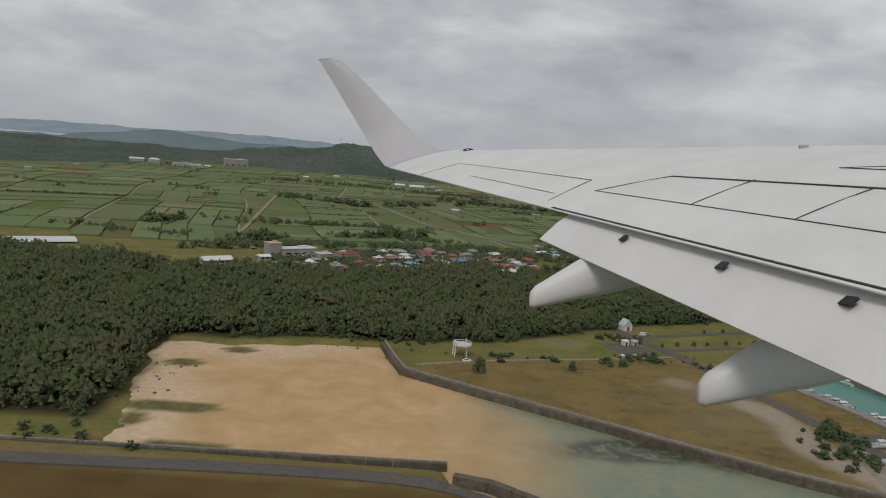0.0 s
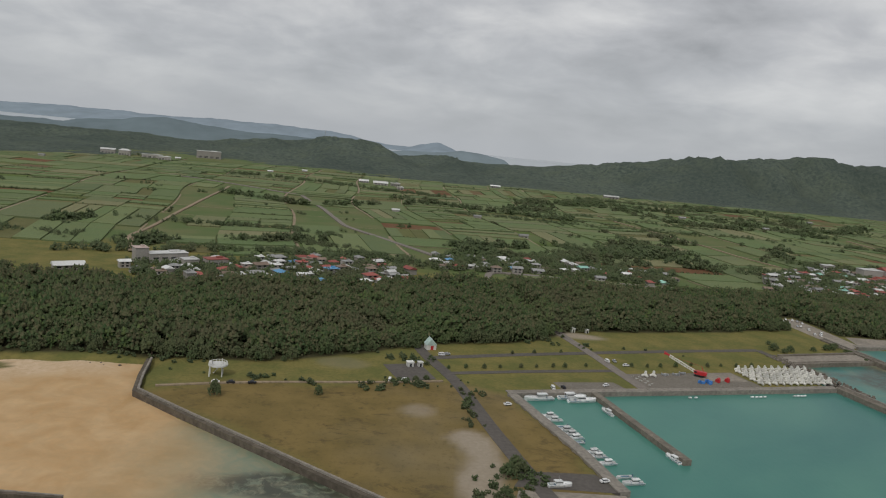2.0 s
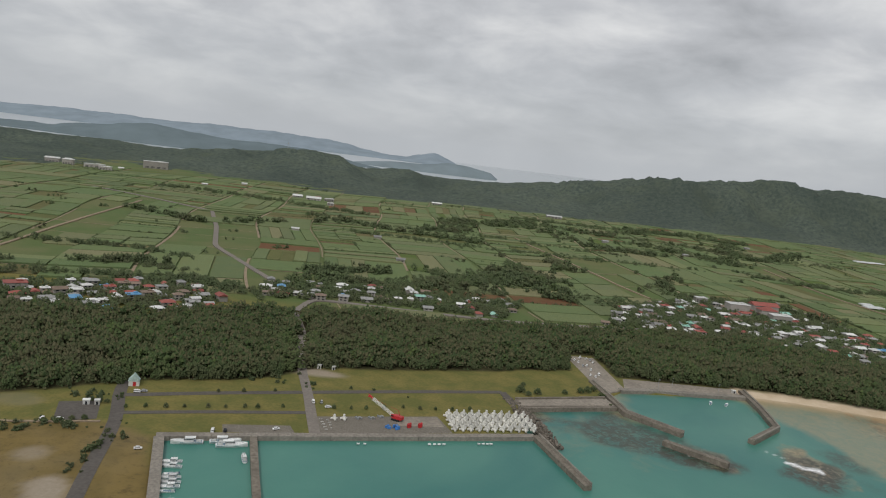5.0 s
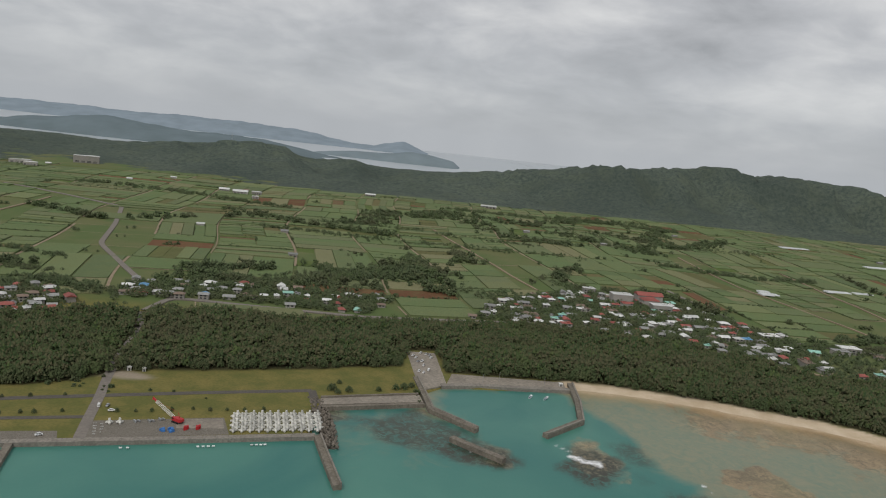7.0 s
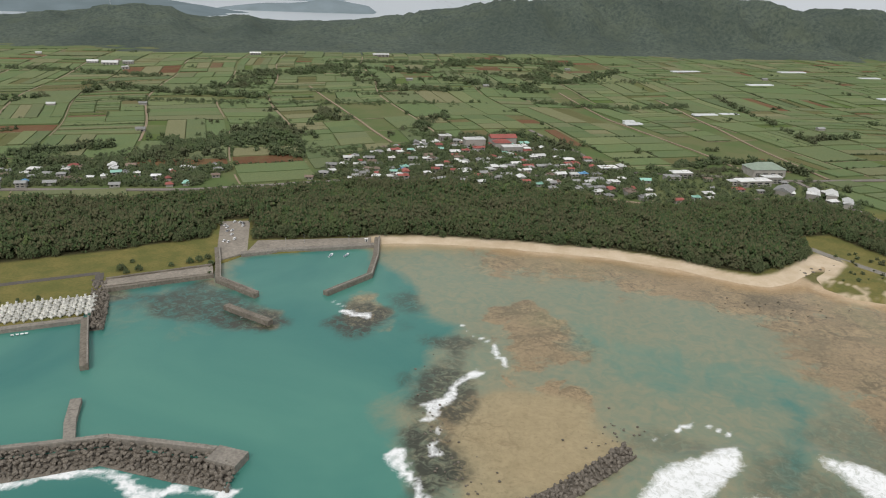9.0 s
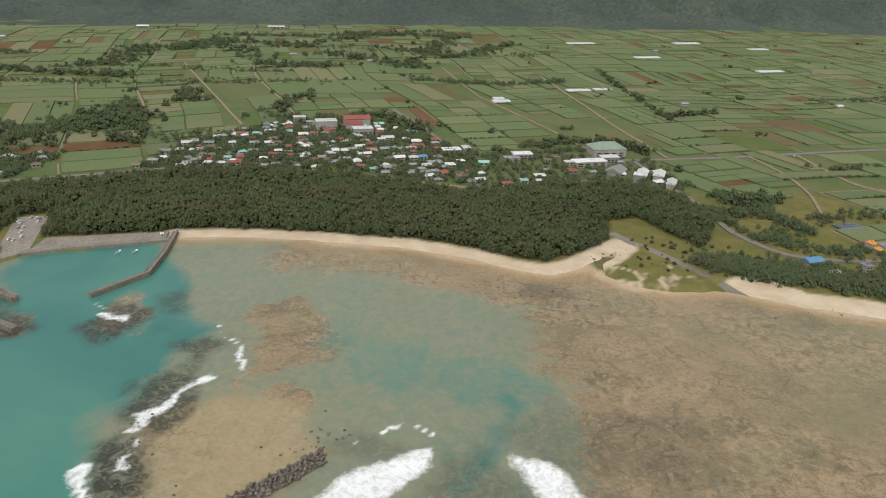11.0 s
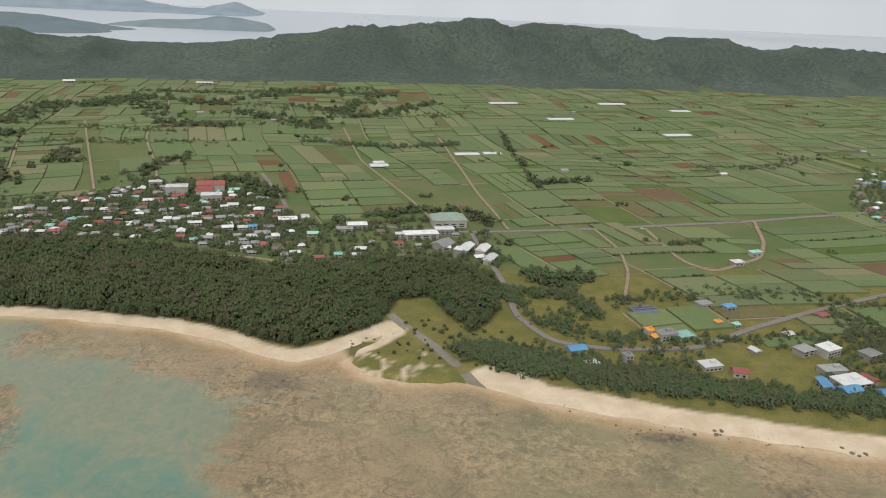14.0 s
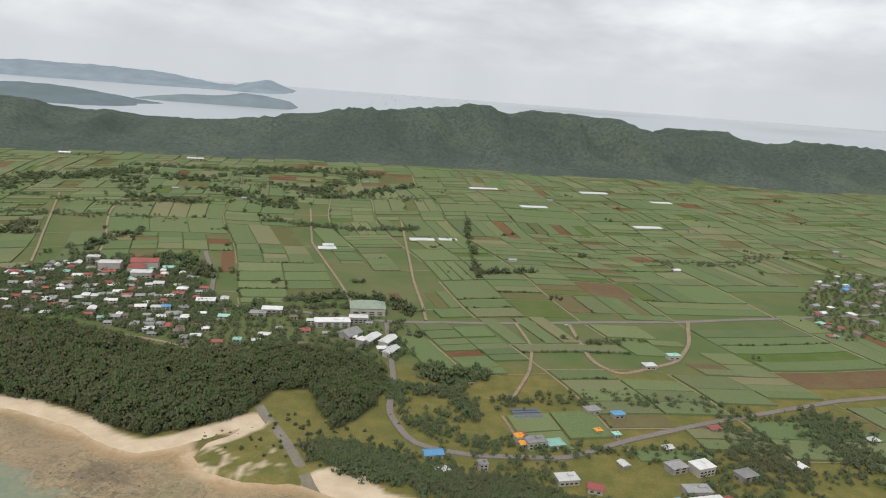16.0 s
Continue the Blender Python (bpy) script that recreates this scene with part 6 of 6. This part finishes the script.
def village(key, gap, colours, n_max, singles, group, angle=11, shapes=("hip", "gable", "flat")):
    x, y = spread(VILLAGES[key], gap, 500 + ord(key))
    ok = (signed(FOREST, x, y) < -3)
    x, y = x[ok], y[ok]
    z = land_height(x[None], y[None])[0]
    idx = list(range(len(x)))
    r.shuffle(idx)
    for n_, i in enumerate(idx[:n_max]):
        w, d = r.choice([(4.6, 3.8), (5.4, 4.2), (6.4, 4.6), (4.2, 3.4)])
        spec = (x[i], y[i], angle + r.choice([0, 0, 90, 5, -8]), r.choice(shapes), r.choice(colours), w, d, r.choice([1.6, 1.6, 1.8, 2.9]))
        if n_ < singles:
            house(*spec, group=group, z=z[i])
        else:
            FAR_HOUSES.append((*spec, z[i]))
        SPOTS.append((x[i], y[i]))


MIX = ["white"] * 9 + ["grey"] * 8 + ["brown"] * 3 + ["red"] * 4 + ["blue", "mint"]
village("a", 7.4, MIX, 85, 62, "houses of the first village", 38)
village("b", 9.5, MIX, 50, 38, "houses of the middle village", 14)
village("c", 7.3, MIX, 190, 112, "houses of the main village", 8)
village("d", 14, MIX, 16, 16, "houses along the main road", 8)
village("e", 21, MIX, 9, 9, "houses behind the far beach", 20)
village("f", 10, MIX, 60, 0, "houses of the far village", 25)
bm = bmesh.new()
mats = []
for x, y, a, kind, colour, w, d, h, z in FAR_HOUSES:
    for nm, me in house_mesh(kind, colour, w, d, h):
        if nm == "window" and me.vertices[0].co.y > 0:
            continue
        m_ = me.materials[0]
        if m_ not in mats:
            mats.append(m_)
        v0, f0 = len(bm.verts), len(bm.faces)
        bm.from_mesh(me)
        bm.verts.ensure_lookup_table()
        bm.faces.ensure_lookup_table()
        bmesh.ops.transform(bm, matrix=pose(x, y, z + 0.1, 0, 0, a), verts=bm.verts[v0:])
        for f_ in bm.faces[f0:]:
            f_.material_index = mats.index(m_)
far = part("crowded_houses", bm, mats[0])
for m_ in mats[1:]:
    far.data.materials.append(m_)
tagged(far, "crowded small grey and white village houses", "houses", kind="stuff")
rng = np.random.RandomState(78)
for _ in range(22):
    x, y = rng.uniform(-500, 1100), rng.uniform(480, 1030)
    if not blocked(np.array([x]), np.array([y]), 4)[0]:
        house(x, y, 11, "gable", r.choice(["white", "grey", "brown"]), 6.5, 4.5, 2.2, "lone farm building among the fields", group="farm buildings")

for x, y, a, kind, colour, w, d, h, label in (
        (-297, 1062, 20, "flat", "white", 34, 10, 10, "large white hotel block below the hill"), (-345, 980, 20, "flat", "white", 26, 8, 5, "long white building below the hill"), (-322, 965, 20, "flat", "white", 16, 8, 5, "white building below the hill"), (-410, 990, 15, "gable", "white", 18, 8, 6, "white house group below the hill"), (-385, 985, 15, "hip", "white", 14, 8, 7, "tall white house below the hill"),
        (-30, 930, 10, "gable", "white", 18, 9, 3.4, "white farm sheds among the fields"), (-52, 934, 10, "gable", "white", 12, 8, 3, "white farm sheds among the fields"), (-12, 940, 10, "flat", "white", 12, 7, 4, "white farm sheds among the fields"), (-2, 900, 10, "flat", "white", 8, 6, 3, "small white farm building"),
        (121, 1050, 12, "gable", "white", 14, 6, 3, "white barn at the foot of the hills"), (292, 1075, 8, "gable", "white", 22, 7, 3, "white barn at the foot of the hills"),
        (-76, 339, 40, "flat", "pale", 6, 6, 7, "pale pink tower block of the school"), (-66, 346, 40, "flat", "white", 18, 7, 4.4, "long pale green and white school building"), (-52, 338, 40, "flat", "white", 7, 6, 4, "white school annex"), (-42, 345, 40, "flat", "red", 10, 7, 4, "red-brown school hall"), (-92, 305, 40, "gable", "white", 12, 6, 3, "white-roofed shed at the wood's edge"),
        (372, 531, 8, "flat", "white", 15, 9, 7, "white three-storey school building"), (394, 540, 8, "gable", "red", 19, 9, 7, "long red-roofed school building"), (392, 528, 8, "hip", "red", 12, 9, 6, "red-roofed school wing"), (398, 519, 8, "flat", "white", 14, 8, 5, "white school wing"), (352, 552, 8, "flat", "white", 9, 5, 4, "white school store"),
        (561, 470, 4, "hip", "green", 23, 15, 5, "large gymnasium with a grey-green roof"), (540, 441, 8, "flat", "white", 22, 8, 3.6, "low white kindergarten building"), (556, 449, 4, "flat", "white", 12, 6, 4, "white hall beside the gymnasium"), (552, 424, 50, "gable", "grey", 12, 10, 2.6, "grey-blue roofed hall"),
        (565, 414, 62, "gable", "white", 14, 6, 4, "white industrial shed"), (575, 412, 62, "gable", "white", 12, 6, 4, "white industrial shed"), (577, 398, 62, "gable", "white", 12, 5, 3, "white industrial shed"), (560, 408, 62, "flat", "white", 6, 5, 5, "white workshop"),
        (642, 303.5, 15, "flat", "grey", 9, 6, 3.6, "grey concrete house behind the beach"), (635.2, 306.5, 15, "flat", "orange", 4, 4, 3.6, "bright orange house"), (637.5, 303.5, 15, "hip", "orange", 5, 4, 2.0, "bright orange house"), (651.2, 304, 15, "hip", "mint", 7.5, 6, 2.4, "house with a mint green roof"), (595.5, 284.5, 12, "gable", "blue", 8, 5, 2.2, "house with a blue sheet roof"), (660.4, 268.8, -15, "gable", "red", 6, 5, 2.2, "house with a bright red roof"), (650, 275, 10, "flat", "white", 9, 6, 2.4, "white house behind the beach"), (616, 283, 10, "flat", "grey", 4, 4, 3, "small house by the beach road"), (675, 318, 15, "flat", "orange", 3.5, 3, 2, "small yellow-orange hut"), (683, 315, 15, "flat", "mint", 3.5, 3, 2, "small pale blue hut"), (690, 336, 15, "hip", "blue", 6, 4, 2.4, "house with a blue roof among fields"), (678, 340, 15, "hip", "grey", 7, 5, 2.4, "grey-roofed house among fields"), (735, 325, 15, "hip", "red", 6, 4, 2.2, "red-roofed farmhouse"),
        (704, 258, 12, "flat", "white", 14, 9, 3, "white beach hotel with blue roofs"), (699, 251, 12, "gable", "blue", 8, 5, 3, "blue-roofed wing of the beach hotel"), (716, 247.5, 4, "gable", "blue", 13, 6, 3, "long blue-roofed wing of the beach hotel"), (691, 256, 80, "gable", "blue", 8, 4, 3, "blue-roofed cottage"), (703, 269, 5, "flat", "grey", 11, 6, 2.6, "low grey building beside the hotel"), (712, 286, 20, "flat", "white", 9, 7, 4, "white two-storey house"), (701, 287, 20, "hip", "grey", 8, 6, 3, "dark grey-roofed house"), (730, 282, 20, "hip", "grey", 8, 6, 3, "dark grey-roofed house"),
        (750, 412, 10, "flat", "mint", 8, 4, 2.6, "pale green shed at the field road"), (729, 395, 10, "hip", "white", 7, 5, 2.4, "white house at the field road"), (455, 470, 8, "flat", "white", 12, 7, 3.2, "white garage beside the main road"), (500, 458, 4, "flat", "white", 13, 7, 3.6, "white workshops beside the main road"), (492, 452, 4, "flat", "grey", 10, 6, 2.6, "grey sheds beside the main road"), (478, 401, 8, "hip", "red", 6, 4, 2, "red-roofed shed in a garden field")):
    if 600 < x < 760 and y < 345:
        y -= 7
    house(x, y, a, kind, colour, w, d, h, label, "building" if w > 9 else "house")
    SPOTS.append((x, y))

# greenhouses: long arched tunnels in the fields
M_POLY = worn("milky_polythene", (0.6, 0.62, 0.62), 0.35, grain=1.0, vary=0.1, stain=0.2)
bm = bmesh.new()
for k in range(3):
    vs = []
    for s in (-0.5, 0.5):
        vs.append([bm.verts.new((s, (k - 1 + 0.5 * math.cos(a)) / 3.0, max(0.02, 0.16 * math.sin(a)))) for a in np.linspace(math.pi, 0, 8)])
    for i in range(7):
        bm.faces.new((vs[0][i], vs[0][i + 1], vs[1][i + 1], vs[1][i]))
    bm.faces.new(vs[0][::-1])
    bm.faces.new(vs[1])
gh = part("greenhouse", bm, M_POLY)
first = True
for x, y, a, L, W in ((-184, 331, 33, 36, 12), (605, 680, 8, 24, 8), (630, 684, 8, 18, 8), (520, 628, 8, 16, 8), (700, 986, 10, 40, 10), (748, 871, 10, 34, 9), (866, 798, 10, 34, 9), (520, 640, 8, 10, 6), (860, 1010, 10, 40, 10), (940, 960, 10, 30, 10)):
    m = pose(x, y, ground_z(x, y) + 0.6, 0, 0, a) @ Matrix.Diagonal((L, W, 9, 1))
    o = gh if first else copy_thing(gh, pose(x, y, ground_z(x, y) + 0.6, 0, 0, a))
    first = False
    o.matrix_world = m
    tagged(o, "long low polythene greenhouse among the fields", "greenhouse", "greenhouses in the fields")

# solar field
M_PV = worn("blue_grey_solar_glass", (0.09, 0.11, 0.14), 0.25, grain=3.0, spec=0.5)
solar = new("solar_array")
tagged(solar, "ground-mounted grey-blue solar panels behind a fence", "solar panels")
for i in range(6):
    for j in range(4):
        bm = bmesh.new()
        box(bm, i * 2.4 - 6, j * 2.5 - 3.7, 0.6, 2.2, 2.0, 0.08)
        p_ = part("panel", bm, M_PV, solar)
        bm = bmesh.new()
        rod(bm, (i * 2.4 - 6, j * 2.5 - 3.7, -0.5), (i * 2.4 - 6, j * 2.5 - 3.7, 0.62), 0.06, seg=5)
        part("post", bm, M_STEEL, p_)
solar.matrix_world = pose(644, 328, ground_z(644, 328) + 0.2, 0, 0, 8)

# the mast on the hill
mast = new("radio_mast")
bm = bmesh.new()
rod(bm, (0, 0, -4), (0, 0, 12), 0.5, 0.25, 6)
box(bm, 0, 0, 9, 1.6, 1.6, 1.2)
part("pole", bm, M_STEEL, mast)
mast.matrix_world = pose(-195, 1405, 55)
tagged(mast, "thin grey radio mast on the wooded crest", "mast")

# gardens and shade trees between the houses, and the scrub behind the far beach
rng = np.random.RandomState(79)
sp = []
S = np.array(SPOTS)
for key, gap, size in (("a", 3.2, 3.2), ("b", 3.2, 3.4), ("c", 3.1, 3.3), ("d", 5.0, 3.2), ("e", 4.2, 3.0), ("f", 5.0, 2.6)):
    x, y = spread(VILLAGES[key], gap, 600 + ord(key))
    dist = np.min(np.hypot(x[:, None] - S[None, :, 0], y[:, None] - S[None, :, 1]), 1)
    n = fbm(x, y, 40, 81)
    keep = (dist > 2.6) & (rng.rand(x.size) < np.where(n > 0.0, 0.97, 0.8 if key != "e" else 0.1)) & ((key != "e") | (n > 0.22))
    x, y = x[keep], y[keep]
    h = size * rng.uniform(0.5, 1.5, x.size)
    sp.append(np.stack([x, y, land_height(x[None], y[None])[0] - 0.1, h, h * rng.uniform(0.9, 1.4, x.size)], -1))
for line, wide, n in (([(545, 288), (575, 274), (600, 262), (630, 252), (660, 244), (700, 236), (745, 228), (850, 205)], 8.5, 1500), ([(556, 286), (580, 281), (613, 266), (640, 258)], 9.0, 380), ([(599, 388), (607, 369), (618, 352)], 7.0, 70), ([(580, 348), (585, 318), (600, 303)], 6.0, 80), ([(746, 320), (749, 298), (753, 270)], 16.0, 300), ([(796, 336), (793, 301)], 18.0, 220), ([(600, 300), (640, 296), (690, 292), (760, 300)], 8.0, 160), ([(545, 290), (560, 275), (580, 266), (610, 256), (640, 249)], 7.0, 260), ([(455, 392), (500, 404), (530, 402), (560, 395)], 5.0, 110), ([(470, 462), (520, 470), (545, 480), (585, 466)], 4.0, 120), ([(574, 350), (590, 350), (610, 345), (618, 320)], 6.0, 120), ([(585, 405), (600, 410), (604, 425)], 5.0, 60), ([(780, 300), (850, 280), (900, 300)], 14, 260), ([(100, 470), (220, 475), (280, 440)], 8.0, 200), ([(60, 400), (20, 410), (-60, 385), (-120, 350)], 7.0, 200), ([(140, 540), (180, 520), (230, 560), (215, 620)], 9.0, 190), ([(-60, 420), (-20, 432), (10, 430)], 6.0, 90), ([(300, 930), (420, 900), (520, 870), (620, 880)], 16, 330), ([(100, 760), (200, 780), (330, 740)], 10, 240), ([(450, 720), (540, 705), (600, 720)], 9, 170), ([(-300, 420), (-200, 400), (-130, 390)], 9, 160), ([(90, 440), (140, 480), (170, 520)], 16, 300), ([(200, 440), (250, 470), (290, 520)], 12, 220), ([(330, 560), (400, 560), (440, 500)], 9, 170), ([(60, 700), (160, 690), (260, 700), (380, 690)], 12, 320), ([(-200, 860), (-60, 870), (60, 840)], 12, 260), ([(640, 440), (700, 430), (760, 440)], 5, 60), ([(-160, 470), (-60, 480), (0, 470)], 6, 120), ([(600, 330), (660, 345), (720, 350), (780, 330)], 9, 200), ([(820, 640), (900, 650), (960, 700)], 10, 160), ([(230, 1000), (330, 1010), (460, 1040), (560, 1040)], 14, 320)):
    p = np.array(line, float)
    t_ = rng.rand(n) * (len(p) - 1)
    i = t_.astype(int)
    q = p[i] + (p[i + 1] - p[i]) * (t_ - i)[:, None] + rng.randn(n, 2) * wide * 0.5
    h = rng.uniform(1.8, 4.8, n) * rng.choice([0.8, 1.0, 1.15])
    z = land_height(q[None, :, 0], q[None, :, 1])[0]
    sp.append(np.stack([q[:, 0], q[:, 1], z - 0.1, h, h * rng.uniform(0.9, 1.3, n)], -1)[z > 1.0])
tagged(scatter("village_trees", ROUND + PINES[:2], np.concatenate(sp), M_BUSH, 80), "green garden trees and shrubs round the houses", "trees", kind="stuff")

# ---- the airliner's wing, standing where the flight begins ----
# its own frame: x forward along the hull, y up, z inboard (minus is towards the tip)
wing = new("airliner_wing")
wing.matrix_world = PATH[0][1]
tagged(wing, "white airliner wing with lowered flaps and grey winglet", "aircraft wing")
wp = Nodes("aircraft_white_paint", 0.38, 0, 0.5)
wa, wb = wp.noise(1.2, 5), wp.noise(9.0, 3, stretch=(1.0, 0.2, 1.0))
wc = wp.mix(wp.span(wa, 0.35, 0.7), (0.66, 0.66, 0.65), (0.74, 0.74, 0.73))
M_WING = wp.done(wp.mix(wp.span(wb, 0.55, 0.8, 0, 0.25), wc, (0.5, 0.5, 0.49)), wb, 0.05, 0.01)
M_WINGLET = worn("grey_winglet_paint", (0.48, 0.475, 0.5), 0.5, grain=1.0, vary=0.06, stain=0.1, spec=0.5)
M_GAP = worn("dark_seal", (0.05, 0.05, 0.05), 0.8, bump=0)
M_EDGE = worn("bare_aluminium_edge", (0.62, 0.58, 0.52), 0.35, 0.6, grain=4.0)


def lead(s):
    return np.array((0.186 + 0.508 * (15 - s), 2.03 - 0.129 * (15 - s), -s))


def trail(s):
    return np.array((-1.09 + 0.3225 * (15 - s), 1.67 - 0.175 * (15 - s), -s))


def skin(s, c, up=0.0):
    """A place on the wing's upper skin: s metres out, c of the chord from the trailing edge."""
    a, b = trail(s), lead(s)
    ch = np.hypot(*(b - a)[:2])
    return a + (b - a) * c + np.array((-0.25, 0.97, 0)) * (ch * 0.035 * 4 * c * (1 - c) + up)


def loft(bm, rings, caps=True):
    vv = [[bm.verts.new(tuple(q)) for q in ring] for ring in rings]
    n = len(vv[0])
    for a, b in zip(vv[:-1], vv[1:]):
        for i in range(n):
            bm.faces.new((a[i], a[(i + 1) % n], b[(i + 1) % n], b[i]))
    if caps:
        bm.faces.new(vv[0][::-1])
        bm.faces.new(vv[-1])
    bmesh.ops.recalc_face_normals(bm, faces=bm.faces)


def section(s, c0=0.0, c1=1.0, thick=0.1):
    ch = np.hypot(*(lead(s) - trail(s))[:2])
    top_ = [skin(s, c0 + (c1 - c0) * k) for k in (0, 0.15, 0.35, 0.6, 0.8, 0.93, 0.985, 1)]
    low = [skin(s, c0 + (c1 - c0) * k) - np.array((-0.25, 0.97, 0)) * (0.012 + ch * thick * (k * (1 - k)) ** 0.5) for k in (0.985, 0.93, 0.8, 0.6, 0.35, 0.15, 0)]
    return top_ + low


SPAN = [3.7, 4.5, 5.5, 6.5, 7.5, 8.1, 9, 10.5, 12, 13.5, 14.6, 15]
bm = bmesh.new()
loft(bm, [section(s) for s in SPAN])
body = part("wing_box", bm, M_WING, wing)
for p in body.data.polygons:
    p.use_smooth = True
body.data.set_sharp_from_angle(angle=radians(35))


def seam(s0, c0, s1, c1, half=0.012, name="panel_seam"):
    bm = bmesh.new()
    pts = [skin(s0 + (s1 - s0) * k, c0 + (c1 - c0) * k, 0.004) for k in np.linspace(0, 1, 9)]
    a, b = pts[0], pts[-1]
    n = np.cross(b - a, (-0.25, 0.97, 0))
    n = n / np.linalg.norm(n) * half
    lo = [[bm.verts.new(tuple(p + n)), bm.verts.new(tuple(p - n))] for p in pts]
    for p, q in zip(lo[:-1], lo[1:]):
        bm.faces.new((p[0], p[1], q[1], q[0]))
    r_ = bmesh.ops.extrude_face_region(bm, geom=bm.faces[:])
    for v in r_["geom"]:
        if isinstance(v, bmesh.types.BMVert):
            v.co.y -= 0.02
    bmesh.ops.recalc_face_normals(bm, faces=bm.faces)
    return part(name, bm, M_GAP, wing, "dark panel gap")


seam(3.8, 0.2, 8.0, 0.2, 0.003)
seam(3.8, 0.45, 7.6, 0.42, 0.01)
seam(7.6, 0.42, 8.0, 0.2, 0.003)
for s in (4.4, 5.4, 6.5):
    seam(s, 0.2, s + 0.12, 0.44, 0.003)
seam(3.8, 0.56, 6.3, 0.6, 0.01)
seam(6.3, 0.6, 3.8, 0.86, 0.003)
seam(3.75, 0.012, 8.0, 0.012, 0.012)
seam(8.3, 0.05, 8.5, 0.3, 0.003)
seam(8.5, 0.3, 12.6, 0.36, 0.003)
seam(8.5, 0.12, 11.2, 0.15, 0.003)
seam(12.6, 0.36, 12.9, 0.02, 0.003)
# vortex generators and a beacon near the leading edge
for s in (5.2, 5.9, 6.7, 7.6):
    bm = bmesh.new()
    q = skin(s, 0.93, 0.0)
    bmesh.ops.create_cube(bm, size=1, matrix=Matrix.Translation(tuple(q)) @ Matrix.Diagonal((0.09, 0.06, 0.03, 1)))
    part("vortex_generator", bm, M_STEEL, wing)


def flap_ring(s, k):
    """Across the lowered flap: from under the wing's edge aft and down."""
    f_ = (7.75 - s) / 4
    d = np.array((-0.25 - 0.05 * f_, -0.20 - 0.11 * f_, 0))
    a = trail(s) + np.array((0.1, -0.035, 0))
    up = np.array((-d[1], d[0], 0)) * -1
    up = np.array((-0.55, 0.83, 0))
    t_ = 0.055
    return [a + up * 0.0, a + d * 0.45 + up * 0.02, a + d * 1.3, a + d * 1.3 - up * 0.012, a + d * 0.5 - up * t_, a - up * t_]


bm = bmesh.new()
loft(bm, [flap_ring(s, 0) for s in np.linspace(3.7, 7.75, 12)])
flap = part("flap", bm, M_WING, wing)
for p in flap.data.polygons:
    p.use_smooth = True
flap.data.set_sharp_from_angle(angle=radians(35))
for s in (4.25, 5.3, 6.55):
    bm = bmesh.new()
    q = trail(s) + np.array((-0.015, -0.092, 0))
    bmesh.ops.create_cube(bm, size=1, matrix=Matrix.Translation(tuple(q)) @ pose(0, 0, 0, 0, 0, 38) @ Matrix.Diagonal((0.07, 0.02, 0.12, 1)))
    part("hinge_slot", bm, M_GAP, flap, "dark hinge slot")


def fairing(s, aft, length, r0):
    """A canoe-shaped flap track fairing under the wing."""
    bm = bmesh.new()
    rings = []
    for k in (0, 0.02, 0.08, 0.2, 0.4, 0.6, 0.8, 1):
        w = r0 * (0.3 + 0.7 * min(1, k * 1.9)) * (0.7 if k == 0 else 1)
        c = np.array((aft[0] + length * k, aft[1] + length * k * 0.4, -s))
        rings.append([c + np.array((0.12 * w * math.sin(a), w * 1.2 * (abs(math.sin(a)) ** 0.8) * (1 if math.sin(a) > 0 else -1), w * 0.7 * math.cos(a))) for a in np.linspace(0, 6.283, 17)[:-1]])
    loft(bm, rings)
    o = part("flap_track_fairing", bm, M_WING, wing, "white canoe-shaped flap track fairing")
    for p in o.data.polygons:
        p.use_smooth = True


fairing(6.9, (0.82, -0.47), 2.0, 0.27)
fairing(5.2, (1.82, -1.02), 2.2, 0.31)

# the blended winglet
bm = bmesh.new()
rings = []
for (lx, ly, tx, ty, s) in ((0.186, 2.03, -1.09, 1.67, 15.0), (-0.1, 2.08, -1.22, 1.74, 15.25), (-0.5, 2.33, -1.45, 2.05, 15.45), (-1.0, 2.85, -1.75, 2.55, 15.55), (-1.6, 3.5, -2.2, 3.3, 15.62), (-2.12, 4.0, -2.62, 4.0, 15.68), (-2.3, 4.09, -2.7, 4.09, 15.69)):
    a, b = np.array((lx, ly, -s)), np.array((tx, ty, -s))
    d = np.array((0, 0.1, 0.9)) * 0.04 if s > 15.1 else np.array((0, 0.03, 0.0))
    rings.append([a, a * 0.75 + b * 0.25 + d, a * 0.4 + b * 0.6 + d * 0.8, b, a * 0.4 + b * 0.6 - d, a * 0.75 + b * 0.25 - d])
loft(bm, rings)
wl = part("winglet", bm, M_WINGLET, wing, "grey blended winglet with a worn leading edge")
for p in wl.data.polygons:
    p.use_smooth = True
wl.data.set_sharp_from_angle(angle=radians(28))
bm = bmesh.new()
bmesh.ops.create_uvsphere(bm, u_segments=10, v_segments=6, radius=0.07, matrix=Matrix.Translation(tuple(skin(14.3, 0.97))) @ Matrix.Diagonal((1.6, 0.6, 1, 1)))
part("navigation_light", bm, M_DARKGLASS, wing, "dark glass navigation light")
